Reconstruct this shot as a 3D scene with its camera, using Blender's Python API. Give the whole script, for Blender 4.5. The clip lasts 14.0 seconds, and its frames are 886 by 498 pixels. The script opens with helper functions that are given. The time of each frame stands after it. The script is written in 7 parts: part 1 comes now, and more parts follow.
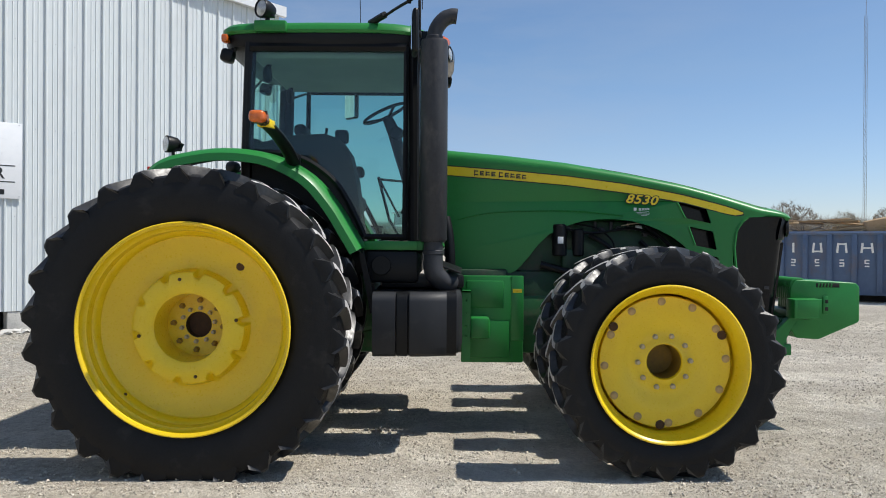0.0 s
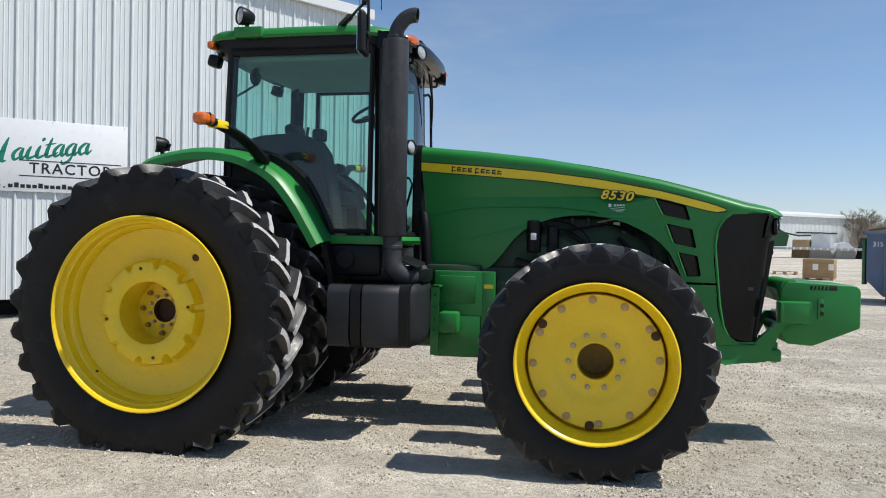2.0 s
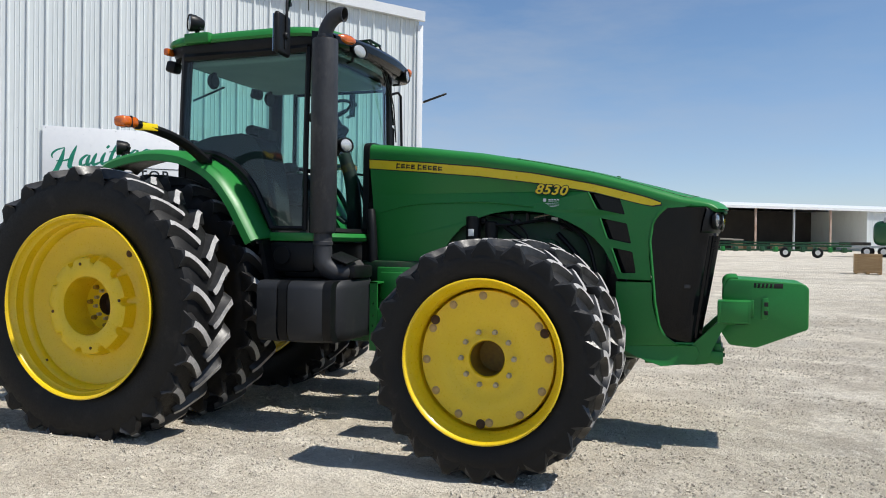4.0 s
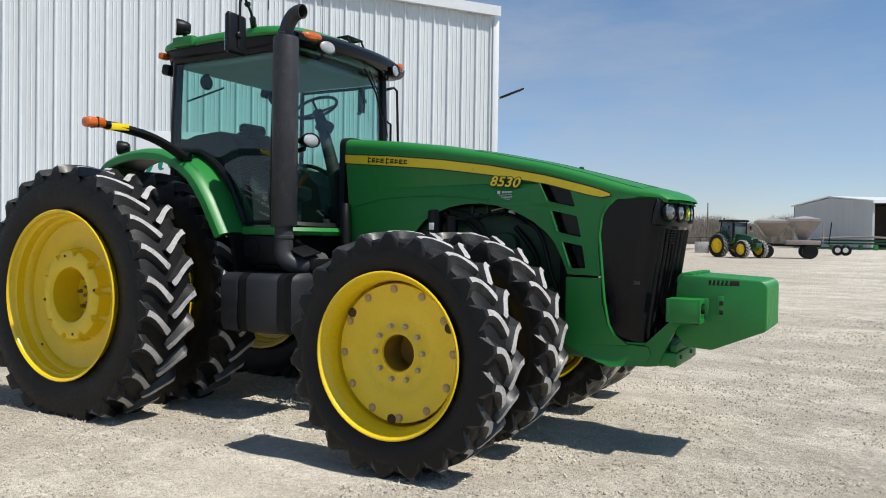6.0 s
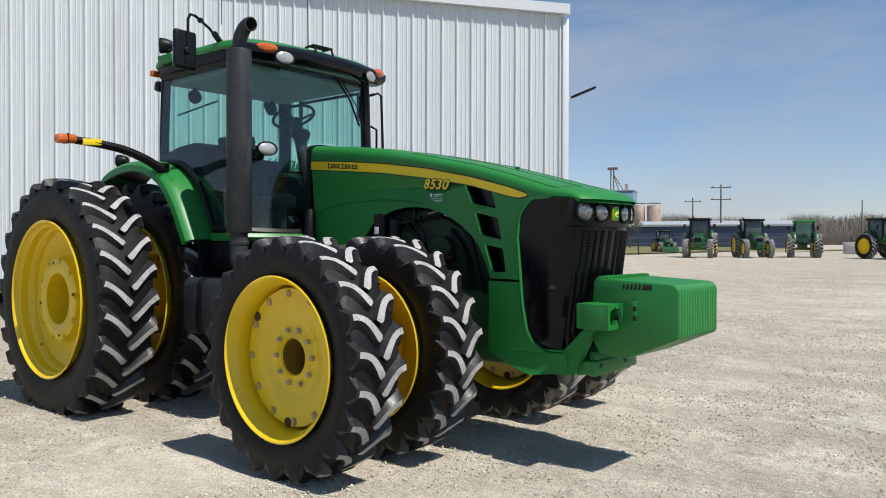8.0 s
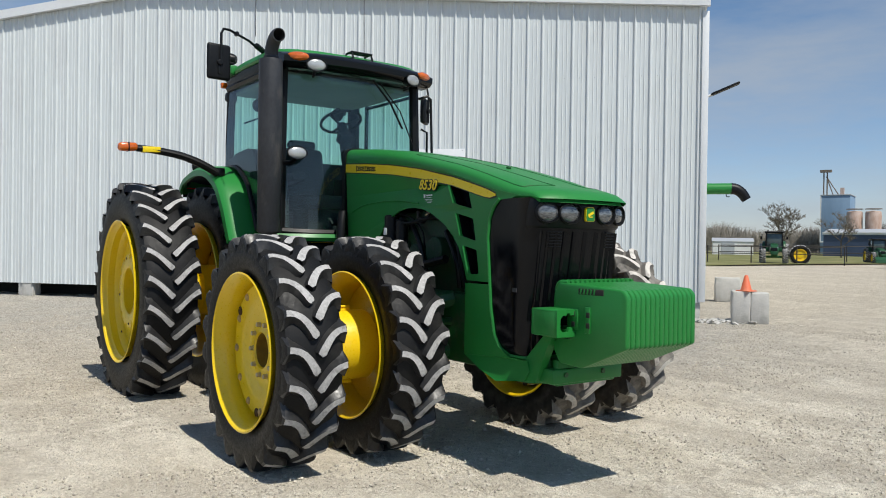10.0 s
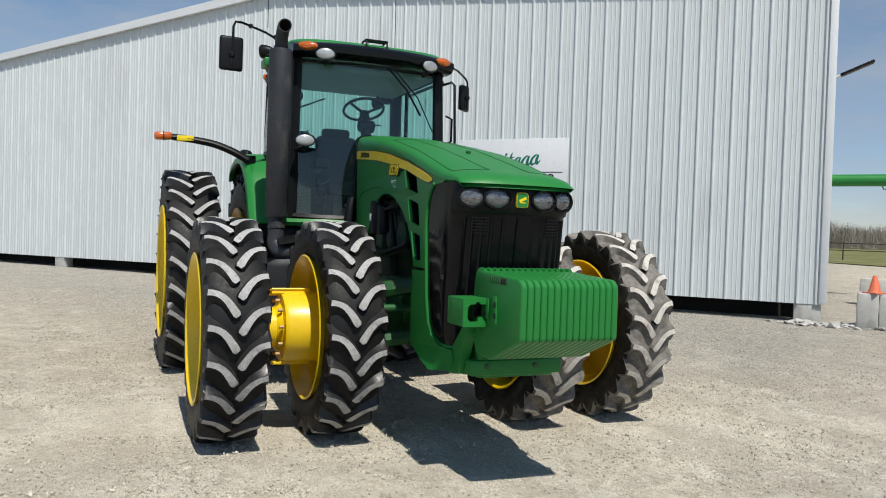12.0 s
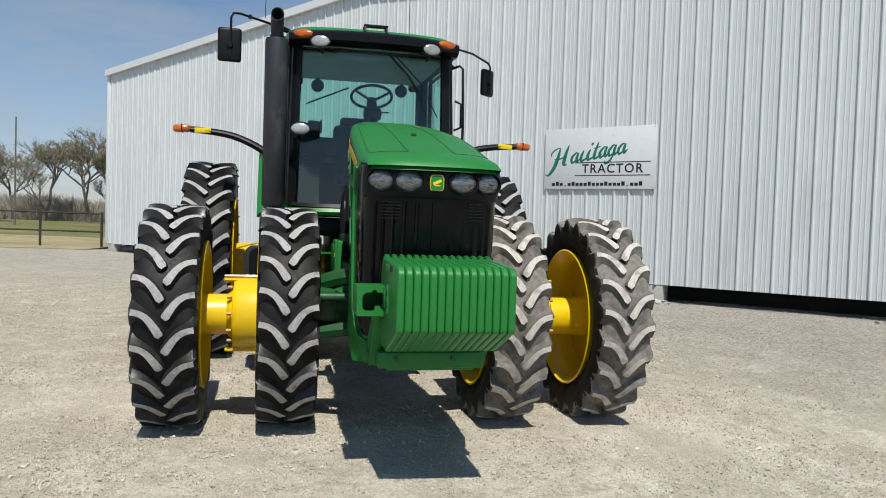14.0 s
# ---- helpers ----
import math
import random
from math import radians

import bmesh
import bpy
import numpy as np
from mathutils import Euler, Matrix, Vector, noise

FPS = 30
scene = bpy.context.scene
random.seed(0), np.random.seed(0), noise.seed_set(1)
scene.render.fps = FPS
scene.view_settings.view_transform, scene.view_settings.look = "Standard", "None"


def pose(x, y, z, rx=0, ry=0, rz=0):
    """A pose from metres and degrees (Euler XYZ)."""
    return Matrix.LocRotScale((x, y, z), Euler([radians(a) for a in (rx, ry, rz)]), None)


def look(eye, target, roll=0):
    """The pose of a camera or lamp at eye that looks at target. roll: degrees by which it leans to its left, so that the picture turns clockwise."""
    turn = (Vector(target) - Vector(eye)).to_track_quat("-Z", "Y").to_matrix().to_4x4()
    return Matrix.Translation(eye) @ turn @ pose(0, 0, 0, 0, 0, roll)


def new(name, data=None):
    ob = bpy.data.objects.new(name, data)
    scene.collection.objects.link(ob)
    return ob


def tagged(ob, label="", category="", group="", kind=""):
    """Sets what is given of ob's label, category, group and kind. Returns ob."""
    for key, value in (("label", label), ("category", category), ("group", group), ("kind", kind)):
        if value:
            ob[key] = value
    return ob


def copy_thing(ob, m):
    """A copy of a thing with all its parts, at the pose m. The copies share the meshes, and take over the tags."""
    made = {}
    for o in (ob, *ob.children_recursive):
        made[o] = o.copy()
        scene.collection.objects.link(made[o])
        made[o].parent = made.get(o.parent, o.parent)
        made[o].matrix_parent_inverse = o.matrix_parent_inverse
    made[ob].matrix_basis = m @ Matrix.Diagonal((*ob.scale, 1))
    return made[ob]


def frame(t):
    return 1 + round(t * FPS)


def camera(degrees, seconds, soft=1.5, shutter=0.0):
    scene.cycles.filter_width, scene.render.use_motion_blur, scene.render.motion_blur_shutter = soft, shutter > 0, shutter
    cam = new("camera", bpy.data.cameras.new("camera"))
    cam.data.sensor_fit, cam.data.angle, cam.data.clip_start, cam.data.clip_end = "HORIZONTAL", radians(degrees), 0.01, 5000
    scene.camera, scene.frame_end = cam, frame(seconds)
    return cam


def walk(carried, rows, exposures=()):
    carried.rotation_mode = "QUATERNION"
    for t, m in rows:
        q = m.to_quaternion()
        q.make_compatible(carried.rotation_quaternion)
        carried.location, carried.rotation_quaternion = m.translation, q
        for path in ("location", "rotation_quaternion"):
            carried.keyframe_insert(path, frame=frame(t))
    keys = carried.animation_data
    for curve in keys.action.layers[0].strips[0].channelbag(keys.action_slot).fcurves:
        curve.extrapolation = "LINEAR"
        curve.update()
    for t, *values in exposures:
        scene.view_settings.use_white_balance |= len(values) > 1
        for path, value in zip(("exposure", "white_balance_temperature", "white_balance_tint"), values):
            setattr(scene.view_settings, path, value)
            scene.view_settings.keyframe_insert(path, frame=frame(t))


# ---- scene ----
cam = camera(59.4, 14.0, soft=1.0)
METRES, EYE, TILT, LEAN, TURN = 10.063, 1.449, 0.0, 0.0, 0.0
ROWS = [
    (0.0, 0.0, 0.0, 0.0, 0.0, -0.24, -0.35),
    (0.5, 0.032, -0.0011, -0.0, 2.96, -0.34, -0.38),
    (1.0, 0.0678, -0.0002, 0.0008, 5.86, -0.45, -0.62),
    (1.5, 0.1026, 0.0038, -0.0006, 8.65, -0.54, -0.85),
    (2.0, 0.1406, 0.0034, 0.0001, 10.9, -0.58, -0.99),
    (2.5, 0.1743, 0.007, -0.0001, 12.75, -0.64, -0.96),
    (3.0, 0.2088, 0.0185, -0.0007, 14.53, -0.67, -0.85),
    (5.5, 0.3712, 0.0844, -0.0025, 27.65, -0.75, -0.84),
    (6.0, 0.4013, 0.1055, -0.0032, 29.76, -0.88, -0.82),
    (6.5, 0.4357, 0.1263, -0.0034, 31.93, -0.93, -0.68),
    (7.0, 0.462, 0.1525, -0.0053, 34.35, -1.02, -0.49),
    (7.5, 0.4891, 0.1762, -0.0033, 37.09, -0.9, -0.33),
    (8.0, 0.5212, 0.1971, -0.0024, 40.09, -0.64, -0.12),
    (10.5, 0.6356, 0.339, -0.0048, 57.95, -0.5, -1.23),
    (11.0, 0.6527, 0.3711, -0.0041, 61.04, -0.74, -1.6),
    (11.5, 0.6645, 0.4047, -0.0049, 63.99, -1.0, -1.79),
    (12.0, 0.6806, 0.4374, -0.0053, 66.96, -1.21, -1.87),
    (12.5, 0.6901, 0.469, -0.006, 69.81, -1.39, -1.94),
    (13.0, 0.6916, 0.5018, -0.0081, 72.6, -1.58, -1.94),
    (13.5, 0.6959, 0.5334, -0.0089, 75.14, -1.75, -1.92),
    (14.0, 0.6978, 0.5688, -0.0069, 77.54, -1.9, -1.84),
]
walk(cam, [(t, pose(0, 0, EYE, TILT, LEAN, TURN) @ pose(METRES * x, METRES * y, METRES * z, 90 + pitch, roll, yaw)) for t, x, y, z, yaw, pitch, roll in ROWS],
     [(0.0, 0.12, 6450, 10), (3.0, 0.10, 6450, 10), (5.5, 0.05, 6500, 10), (8.0, 0.0, 6500, 10), (10.5, -0.12, 6550, 8), (14.0, -0.18, 6600, 8)])

# ---- daylight ----
SUN_TO = Vector((0.63, -0.02, 1.0)).normalized()
world = bpy.data.worlds.new("sky")
scene.world = world
world.use_nodes = True
wn, wl = world.node_tree.nodes, world.node_tree.links
wn.clear()
sky = wn.new("ShaderNodeTexSky")
sky.sky_type = "NISHITA"
sky.sun_disc = False
sky.sun_elevation = math.asin(SUN_TO.z)
sky.sun_rotation = math.atan2(SUN_TO.x, SUN_TO.y)
sky.altitude, sky.air_density, sky.dust_density, sky.ozone_density = 200, 1.0, 0.15, 2.0
# thin high cloud, mostly in the west
w_co = wn.new("ShaderNodeTexCoord")
w_map = wn.new("ShaderNodeMapping")
w_map.inputs["Scale"].default_value = (1.2, 1.2, 5.0)
w_noise = wn.new("ShaderNodeTexNoise")
w_noise.inputs["Scale"].default_value = 2.2
w_noise.inputs["Detail"].default_value = 7
w_noise.inputs["Roughness"].default_value = 0.62
w_ramp = wn.new("ShaderNodeValToRGB")
w_ramp.color_ramp.elements[0].position, w_ramp.color_ramp.elements[1].position = 0.36, 0.68
w_ramp.color_ramp.elements[1].color = (0.75, 0.75, 0.75, 1)
w_sep = wn.new("ShaderNodeSeparateXYZ")
w_west = wn.new("ShaderNodeMapRange")
w_west.inputs["From Min"].default_value, w_west.inputs["From Max"].default_value, w_west.inputs["To Min"].default_value = 0.35, -0.75, 0.12
w_mul = wn.new("ShaderNodeMath")
w_mul.operation = "MULTIPLY"
w_mix = wn.new("ShaderNodeMix")
w_mix.data_type = "RGBA"
w_mix.inputs["B"].default_value = (4.3, 4.7, 5.3, 1)
w_bg = wn.new("ShaderNodeBackground")
w_bg.inputs["Strength"].default_value = 0.105
w_out = wn.new("ShaderNodeOutputWorld")
wl.new(w_co.outputs["Generated"], w_map.inputs["Vector"])
wl.new(w_map.outputs["Vector"], w_noise.inputs["Vector"])
wl.new(w_noise.outputs["Fac"], w_ramp.inputs["Fac"])
wl.new(w_co.outputs["Generated"], w_sep.inputs["Vector"])
wl.new(w_sep.outputs["X"], w_west.inputs["Value"])
wl.new(w_ramp.outputs["Color"], w_mul.inputs[0])
wl.new(w_west.outputs["Result"], w_mul.inputs[1])
wl.new(w_mul.outputs[0], w_mix.inputs["Factor"])
w_tint = wn.new("ShaderNodeMix")
w_tint.data_type, w_tint.blend_type = "RGBA", "MULTIPLY"
w_tint.inputs["Factor"].default_value = 1.0
w_low = wn.new("ShaderNodeMapRange")
w_low.inputs["From Min"].default_value, w_low.inputs["From Max"].default_value = 0.0, 0.22
w_hue = wn.new("ShaderNodeMix")
w_hue.data_type = "RGBA"
w_hue.inputs["A"].default_value = (0.87, 0.90, 1.10, 1)
w_hue.inputs["B"].default_value = (0.87, 0.96, 1.05, 1)
wl.new(w_sep.outputs["Z"], w_low.inputs["Value"])
wl.new(w_low.outputs["Result"], w_hue.inputs["Factor"])
wl.new(w_hue.outputs["Result"], w_tint.inputs["B"])
wl.new(sky.outputs["Color"], w_tint.inputs["A"])
wl.new(w_tint.outputs["Result"], w_mix.inputs["A"])
wl.new(w_mix.outputs["Result"], w_bg.inputs["Color"])
wl.new(w_bg.outputs["Background"], w_out.inputs["Surface"])
sun = new("sun", bpy.data.lights.new("sun", "SUN"))
sun.data.energy, sun.data.angle, sun.data.color = 5.0, radians(0.55), (1.0, 0.955, 0.88)
sun.matrix_world = look((0, 0, 60), Vector((0, 0, 60)) - SUN_TO)

# ---- building blocks ----
from mathutils.geometry import tessellate_polygon


def finish(bm, angle=38):
    bmesh.ops.recalc_face_normals(bm, faces=bm.faces)
    lim = radians(angle)
    for e in bm.edges:
        e.smooth = len(e.link_faces) == 2 and e.calc_face_angle(0) < lim
    for f in bm.faces:
        f.smooth = True


def mesh_of(name, bm, mats):
    finish(bm)
    me = bpy.data.meshes.new(name)
    bm.to_mesh(me)
    bm.free()
    for m in mats if isinstance(mats, (list, tuple)) else [mats]:
        me.materials.append(m)
    return me


def part(name, bm, material, parent, label=""):
    """One mesh object under a thing or a part; bm may be a finished mesh."""
    me = bm if isinstance(bm, bpy.types.Mesh) else mesh_of(name, bm, material)
    ob = new(name, me)
    ob.parent = parent
    return tagged(ob, label)


def thing(name, label, category, at=None, group="", kind=""):
    ob = new(name)
    ob.empty_display_size = 0.1
    if at is not None:
        ob.matrix_basis = at
    return tagged(ob, label, category, group, kind)


def solid(name, bm, material, label, category, group="", kind="", at=None):
    ob = new(name, bm if isinstance(bm, bpy.types.Mesh) else mesh_of(name, bm, material))
    if at is not None:
        ob.matrix_basis = at
    return tagged(ob, label, category, group, kind)


def box(bm, c, s, rot=(0, 0, 0), bev=0.0, seg=2, mi=0):
    m = Matrix.LocRotScale(c, Euler([radians(a) for a in rot]), None)
    r = bmesh.ops.create_cube(bm, size=1)
    vs = r["verts"]
    for v in vs:
        v.co = m @ Vector((v.co.x * s[0], v.co.y * s[1], v.co.z * s[2]))
    fs = {f for v in vs for f in v.link_faces}
    for f in fs:
        f.material_index = mi
    if bev:
        es = {e for v in vs for e in v.link_edges}
        bmesh.ops.bevel(bm, geom=list(es), offset=bev, segments=seg, affect="EDGES", profile=0.5)
    return bm


def Box(c, s, rot=(0, 0, 0), bev=0.0, seg=2):
    return box(bmesh.new(), c, s, rot, bev, seg)


def rings(bm, loops, close=True, caps=True, mi=0):
    """Faces between successive loops of points."""
    vv = [[bm.verts.new(p) for p in lp] for lp in loops]
    n = len(vv[0])
    for a, b in zip(vv, vv[1:]):
        for i in range(n if close else n - 1):
            j = (i + 1) % n
            f = bm.faces.new((a[i], a[j], b[j], b[i]))
            f.material_index = mi
    if caps and close:
        bm.faces.new(vv[0][::-1]).material_index = mi
        bm.faces.new(vv[-1]).material_index = mi
    return bm


def lathe(bm, prof, n=32, c=(0, 0, 0), axis="y", mi=0, caps=False):
    """prof: (radius, place along the axis)."""
    loops = []
    for r, a in prof:
        lp = []
        for k in range(n):
            t = 2 * math.pi * k / n
            u, v = r * math.cos(t), r * math.sin(t)
            p = {"y": (u, a, v), "z": (u, v, a), "x": (a, u, v)}[axis]
            lp.append((p[0] + c[0], p[1] + c[1], p[2] + c[2]))
        loops.append(lp)
    return rings(bm, loops, True, caps, mi)


def cyl(bm, c, r, h, axis="z", n=16, bev=0.0, mi=0):
    if bev:
        pr = [(r - bev, -h / 2), (r, -h / 2 + bev), (r, h / 2 - bev), (r - bev, h / 2)]
    else:
        pr = [(r, -h / 2), (r, h / 2)]
    return lathe(bm, pr, n, c, axis, mi, True)


def Cyl(c, r, h, axis="z", n=16, bev=0.0):
    return cyl(bmesh.new(), c, r, h, axis, n, bev)


def spline(pts, k=6):
    """Points along a smooth line through pts."""
    P = [Vector(p) for p in pts]
    if len(P) < 3:
        return P
    out = []
    for i in range(len(P) - 1):
        a, b, c, d = P[max(i - 1, 0)], P[i], P[i + 1], P[min(i + 2, len(P) - 1)]
        for j in range(k):
            t = j / k
            out.append(0.5 * ((2 * b) + (c - a) * t + (2 * a - 5 * b + 4 * c - d) * t * t + (3 * b - a - 3 * c + d) * t ** 3))
    out.append(P[-1])
    return out


def tube(bm, pts, r, n=8, r1=None, smooth=0, mi=0, flat=1.0):
    P = spline(pts, smooth) if smooth else [Vector(p) for p in pts]
    d0 = (P[1] - P[0]).normalized()
    up = Vector((0, 0, 1)) if abs(d0.z) < 0.9 else Vector((1, 0, 0))
    loops = []
    side = d0.cross(up).normalized()
    for i, p in enumerate(P):
        d = (P[min(i + 1, len(P) - 1)] - P[max(i - 1, 0)]).normalized()
        side = (side - d * side.dot(d)).normalized()
        nor = d.cross(side)
        q = r if r1 is None else r + (r1 - r) * i / (len(P) - 1)
        loops.append([p + side * (q * math.cos(2 * math.pi * k / n)) + nor * (q * flat * math.sin(2 * math.pi * k / n)) for k in range(n)])
    return rings(bm, loops, True, True, mi)


def Tube(pts, r, n=8, r1=None, smooth=0, flat=1.0):
    return tube(bmesh.new(), pts, r, n, r1, smooth, 0, flat)


def plate(bm, outer, holes, fn, th, mi=0):
    """A plate with holes: outlines in two coordinates, fn(u, v, w) gives the place, w from 0 to th."""
    loops = [outer, *holes]
    flat = [p for lp in loops for p in lp]
    tris = tessellate_polygon([[Vector((p[0], p[1], 0)) for p in lp] for lp in loops])
    front = [bm.verts.new(fn(p[0], p[1], 0)) for p in flat]
    back = [bm.verts.new(fn(p[0], p[1], th)) for p in flat]
    for t in tris:
        try:
            bm.faces.new([front[i] for i in t]).material_index = mi
            bm.faces.new([back[i] for i in reversed(t)]).material_index = mi
        except ValueError:
            pass
    k = 0
    for lp in loops:
        for i in range(len(lp)):
            a, b = k + i, k + (i + 1) % len(lp)
            bm.faces.new((front[a], front[b], back[b], back[a])).material_index = mi
        k += len(lp)
    return bm


def prism(bm, poly, y0, y1, mi=0, bev=0.0):
    """Outline in x, z drawn out along y."""
    plate(bm, poly, [], lambda u, v, w: (u, y0 + w, v), y1 - y0, mi)
    return bm


def Prism(poly, y0, y1):
    return prism(bmesh.new(), poly, y0, y1)


def rounded(poly, r, k=3):
    """Rounds the corners of an outline."""
    out = []
    n = len(poly)
    for i in range(n):
        a, b, c = Vector(poly[i - 1]), Vector(poly[i]), Vector(poly[(i + 1) % n])
        q = min(r, (a - b).length * 0.45, (c - b).length * 0.45)
        p0, p1 = b + (a - b).normalized() * q, b + (c - b).normalized() * q
        for j in range(k + 1):
            t = j / k
            p = p0 * (1 - t) ** 2 + b * 2 * t * (1 - t) + p1 * t * t
            out.append((p.x, p.y))
    return out


def lerp(tab, x):
    """Linear reading of a table of (x, value)."""
    if x <= tab[0][0]:
        return tab[0][1]
    for (a, p), (b, q) in zip(tab, tab[1:]):
        if x <= b:
            return p + (q - p) * (x - a) / (b - a)
    return tab[-1][1]


def words(name, text, size, material, parent, m, depth=0.004, shear=0.0, spacing=1.0, label="", fat=0.0):
    """Lettering as a mesh, drawn in x and y of m, centred."""
    cu = bpy.data.curves.new(name, "FONT")
    cu.body, cu.size, cu.extrude, cu.shear, cu.space_character = text, size, depth, shear, spacing
    cu.offset = fat
    cu.align_x, cu.align_y = "CENTER", "CENTER"
    cu.resolution_u = 3
    tmp = bpy.data.objects.new("tmp", cu)
    scene.collection.objects.link(tmp)
    bpy.context.view_layer.update()
    me = bpy.data.meshes.new_from_object(tmp.evaluated_get(bpy.context.evaluated_depsgraph_get()))
    bpy.data.objects.remove(tmp)
    bpy.data.curves.remove(cu)
    me.materials.clear()
    me.materials.append(material)
    ob = new(name, me)
    ob.parent = parent
    ob.matrix_basis = m
    return tagged(ob, label)


# ---- materials ----
def surface(name, a, b, rough=0.5, metal=0.0, fine=40.0, coarse=3.0, bump=0.0, bump_scale=None, dirt=None, dirt_amount=0.3,
            dirt_scale=2.0, spec=0.5, coat=0.0, stretch=(1, 1, 1), rough_var=0.1, island=0.0, each=0.0):
    """Two scales of mottling between the colours a and b, with a third colour, dirt, in patches."""
    m = bpy.data.materials.new(name)
    m.use_nodes = True
    nt = m.node_tree
    N, L = nt.nodes, nt.links
    bs = N["Principled BSDF"]
    co = N.new("ShaderNodeTexCoord")
    mp = N.new("ShaderNodeMapping")
    mp.inputs["Scale"].default_value = stretch
    L.new(co.outputs["Object"], mp.inputs["Vector"])

    def noise_at(scale, detail=4, rough_=0.55):
        n = N.new("ShaderNodeTexNoise")
        n.inputs["Scale"].default_value, n.inputs["Detail"].default_value, n.inputs["Roughness"].default_value = scale, detail, rough_
        L.new(mp.outputs["Vector"], n.inputs["Vector"])
        return n.outputs["Fac"]

    def mixed(fac, x, y):
        q = N.new("ShaderNodeMix")
        q.data_type = "RGBA"
        for s, v in (("Factor", fac), ("A", x), ("B", y)):
            if isinstance(v, (tuple, list)):
                q.inputs[s].default_value = (*v, 1)
            elif isinstance(v, (int, float)):
                q.inputs[s].default_value = v
            else:
                L.new(v, q.inputs[s])
        return q.outputs["Result"]

    def ramp(fac, lo, hi, top=1.0):
        r = N.new("ShaderNodeMapRange")
        r.inputs["From Min"].default_value, r.inputs["From Max"].default_value, r.inputs["To Max"].default_value = lo, hi, top
        L.new(fac, r.inputs["Value"])
        return r.outputs["Result"]

    f1, f2 = noise_at(fine), noise_at(coarse, 3)
    avg = N.new("ShaderNodeMath")
    avg.operation = "ADD"
    L.new(f1, avg.inputs[0])
    L.new(f2, avg.inputs[1])
    col = mixed(ramp(avg.outputs[0], 0.7, 1.3), a, b)
    if dirt:
        col = mixed(ramp(noise_at(dirt_scale, 6, 0.65), 0.62 - dirt_amount * 0.5, 0.82 - dirt_amount * 0.3, 0.85), col, dirt)
    if island or each:
        if each:
            g = N.new("ShaderNodeObjectInfo").outputs["Random"]
        else:
            g = N.new("ShaderNodeNewGeometry").outputs["Random Per Island"]
        hs = N.new("ShaderNodeHueSaturation")
        L.new(ramp(g, 0, 1, 1.0), hs.inputs["Value"])
        hs.inputs["Value"].links[0].from_node.inputs["To Min"].default_value = 1 - (island or each)
        hs.inputs["Value"].links[0].from_node.inputs["To Max"].default_value = 1 + (island or each)
        L.new(col, hs.inputs["Color"])
        col = hs.outputs["Color"]
    L.new(col, bs.inputs["Base Color"])
    rr = ramp(f1, 0.3, 0.7)
    rr.node.inputs["To Min"].default_value, rr.node.inputs["To Max"].default_value = max(rough - rough_var, 0.02), min(rough + rough_var, 1)
    L.new(rr, bs.inputs["Roughness"])
    bs.inputs["Metallic"].default_value = metal
    bs.inputs["Specular IOR Level"].default_value = spec
    bs.inputs["Coat Weight"].default_value = coat
    bs.inputs["Coat Roughness"].default_value = 0.08
    if bump:
        bn = N.new("ShaderNodeBump")
        bn.inputs["Strength"].default_value = 1.0
        bn.inputs["Distance"].default_value = bump
        L.new(noise_at(bump_scale or fine, 5, 0.6), bn.inputs["Height"])
        L.new(bn.outputs["Normal"], bs.inputs["Normal"])
    return m


def pane(name, tint, gloss_rough=0.03, ior=1.45):
    """Thin tinted glass: clear with a reflection by Fresnel."""
    m = bpy.data.materials.new(name)
    m.use_nodes = True
    N, L = m.node_tree.nodes, m.node_tree.links
    N.remove(N["Principled BSDF"])
    tr, gl, mx, lw = (N.new(k) for k in ("ShaderNodeBsdfTransparent", "ShaderNodeBsdfGlossy", "ShaderNodeMixShader", "ShaderNodeLayerWeight"))
    tr.inputs["Color"].default_value = (*tint, 1)
    gl.inputs["Roughness"].default_value = gloss_rough
    lw.inputs["Blend"].default_value = 0.5
    pw, ad = N.new("ShaderNodeMath"), N.new("ShaderNodeMath")
    pw.operation, ad.operation = "POWER", "MULTIPLY_ADD"
    pw.inputs[1].default_value = 4.5
    r0 = 2 * ((ior - 1) / (ior + 1)) ** 2
    ad.inputs[1].default_value, ad.inputs[2].default_value = 0.9 - r0, r0
    L.new(lw.outputs["Facing"], pw.inputs[0])
    L.new(pw.outputs[0], ad.inputs[0])
    L.new(ad.outputs[0], mx.inputs["Fac"])
    L.new(tr.outputs["BSDF"], mx.inputs[1])
    L.new(gl.outputs["BSDF"], mx.inputs[2])
    L.new(mx.outputs["Shader"], N["Material Output"].inputs["Surface"])
    return m


GREEN = surface("green_paint", (0.015, 0.182, 0.032), (0.020, 0.205, 0.039), 0.40, fine=90, coarse=1.5, dirt=(0.020, 0.15, 0.036), dirt_amount=0.05, dirt_scale=4, coat=0.0, spec=0.42, rough_var=0.05)
GREEN_DK = surface("green_casting", (0.008, 0.085, 0.02), (0.013, 0.11, 0.028), 0.5, fine=60, coarse=4, bump=0.001, dirt=(0.10, 0.09, 0.06), dirt_amount=0.25, dirt_scale=6)
# casting green taken darker, with the engine bay's shade in the colour
ENGINE = surface("engine_casting_shaded", (0.004, 0.032, 0.011), (0.009, 0.052, 0.018), 0.6, fine=40, coarse=5, bump=0.002, dirt=(0.04, 0.036, 0.026), dirt_amount=0.3, dirt_scale=7)
YELLOW = surface("yellow_paint", (0.80, 0.54, 0.006), (0.85, 0.60, 0.010), 0.34, fine=70, coarse=2, dirt=(0.66, 0.44, 0.02), dirt_amount=0.10, dirt_scale=3, coat=0.2)
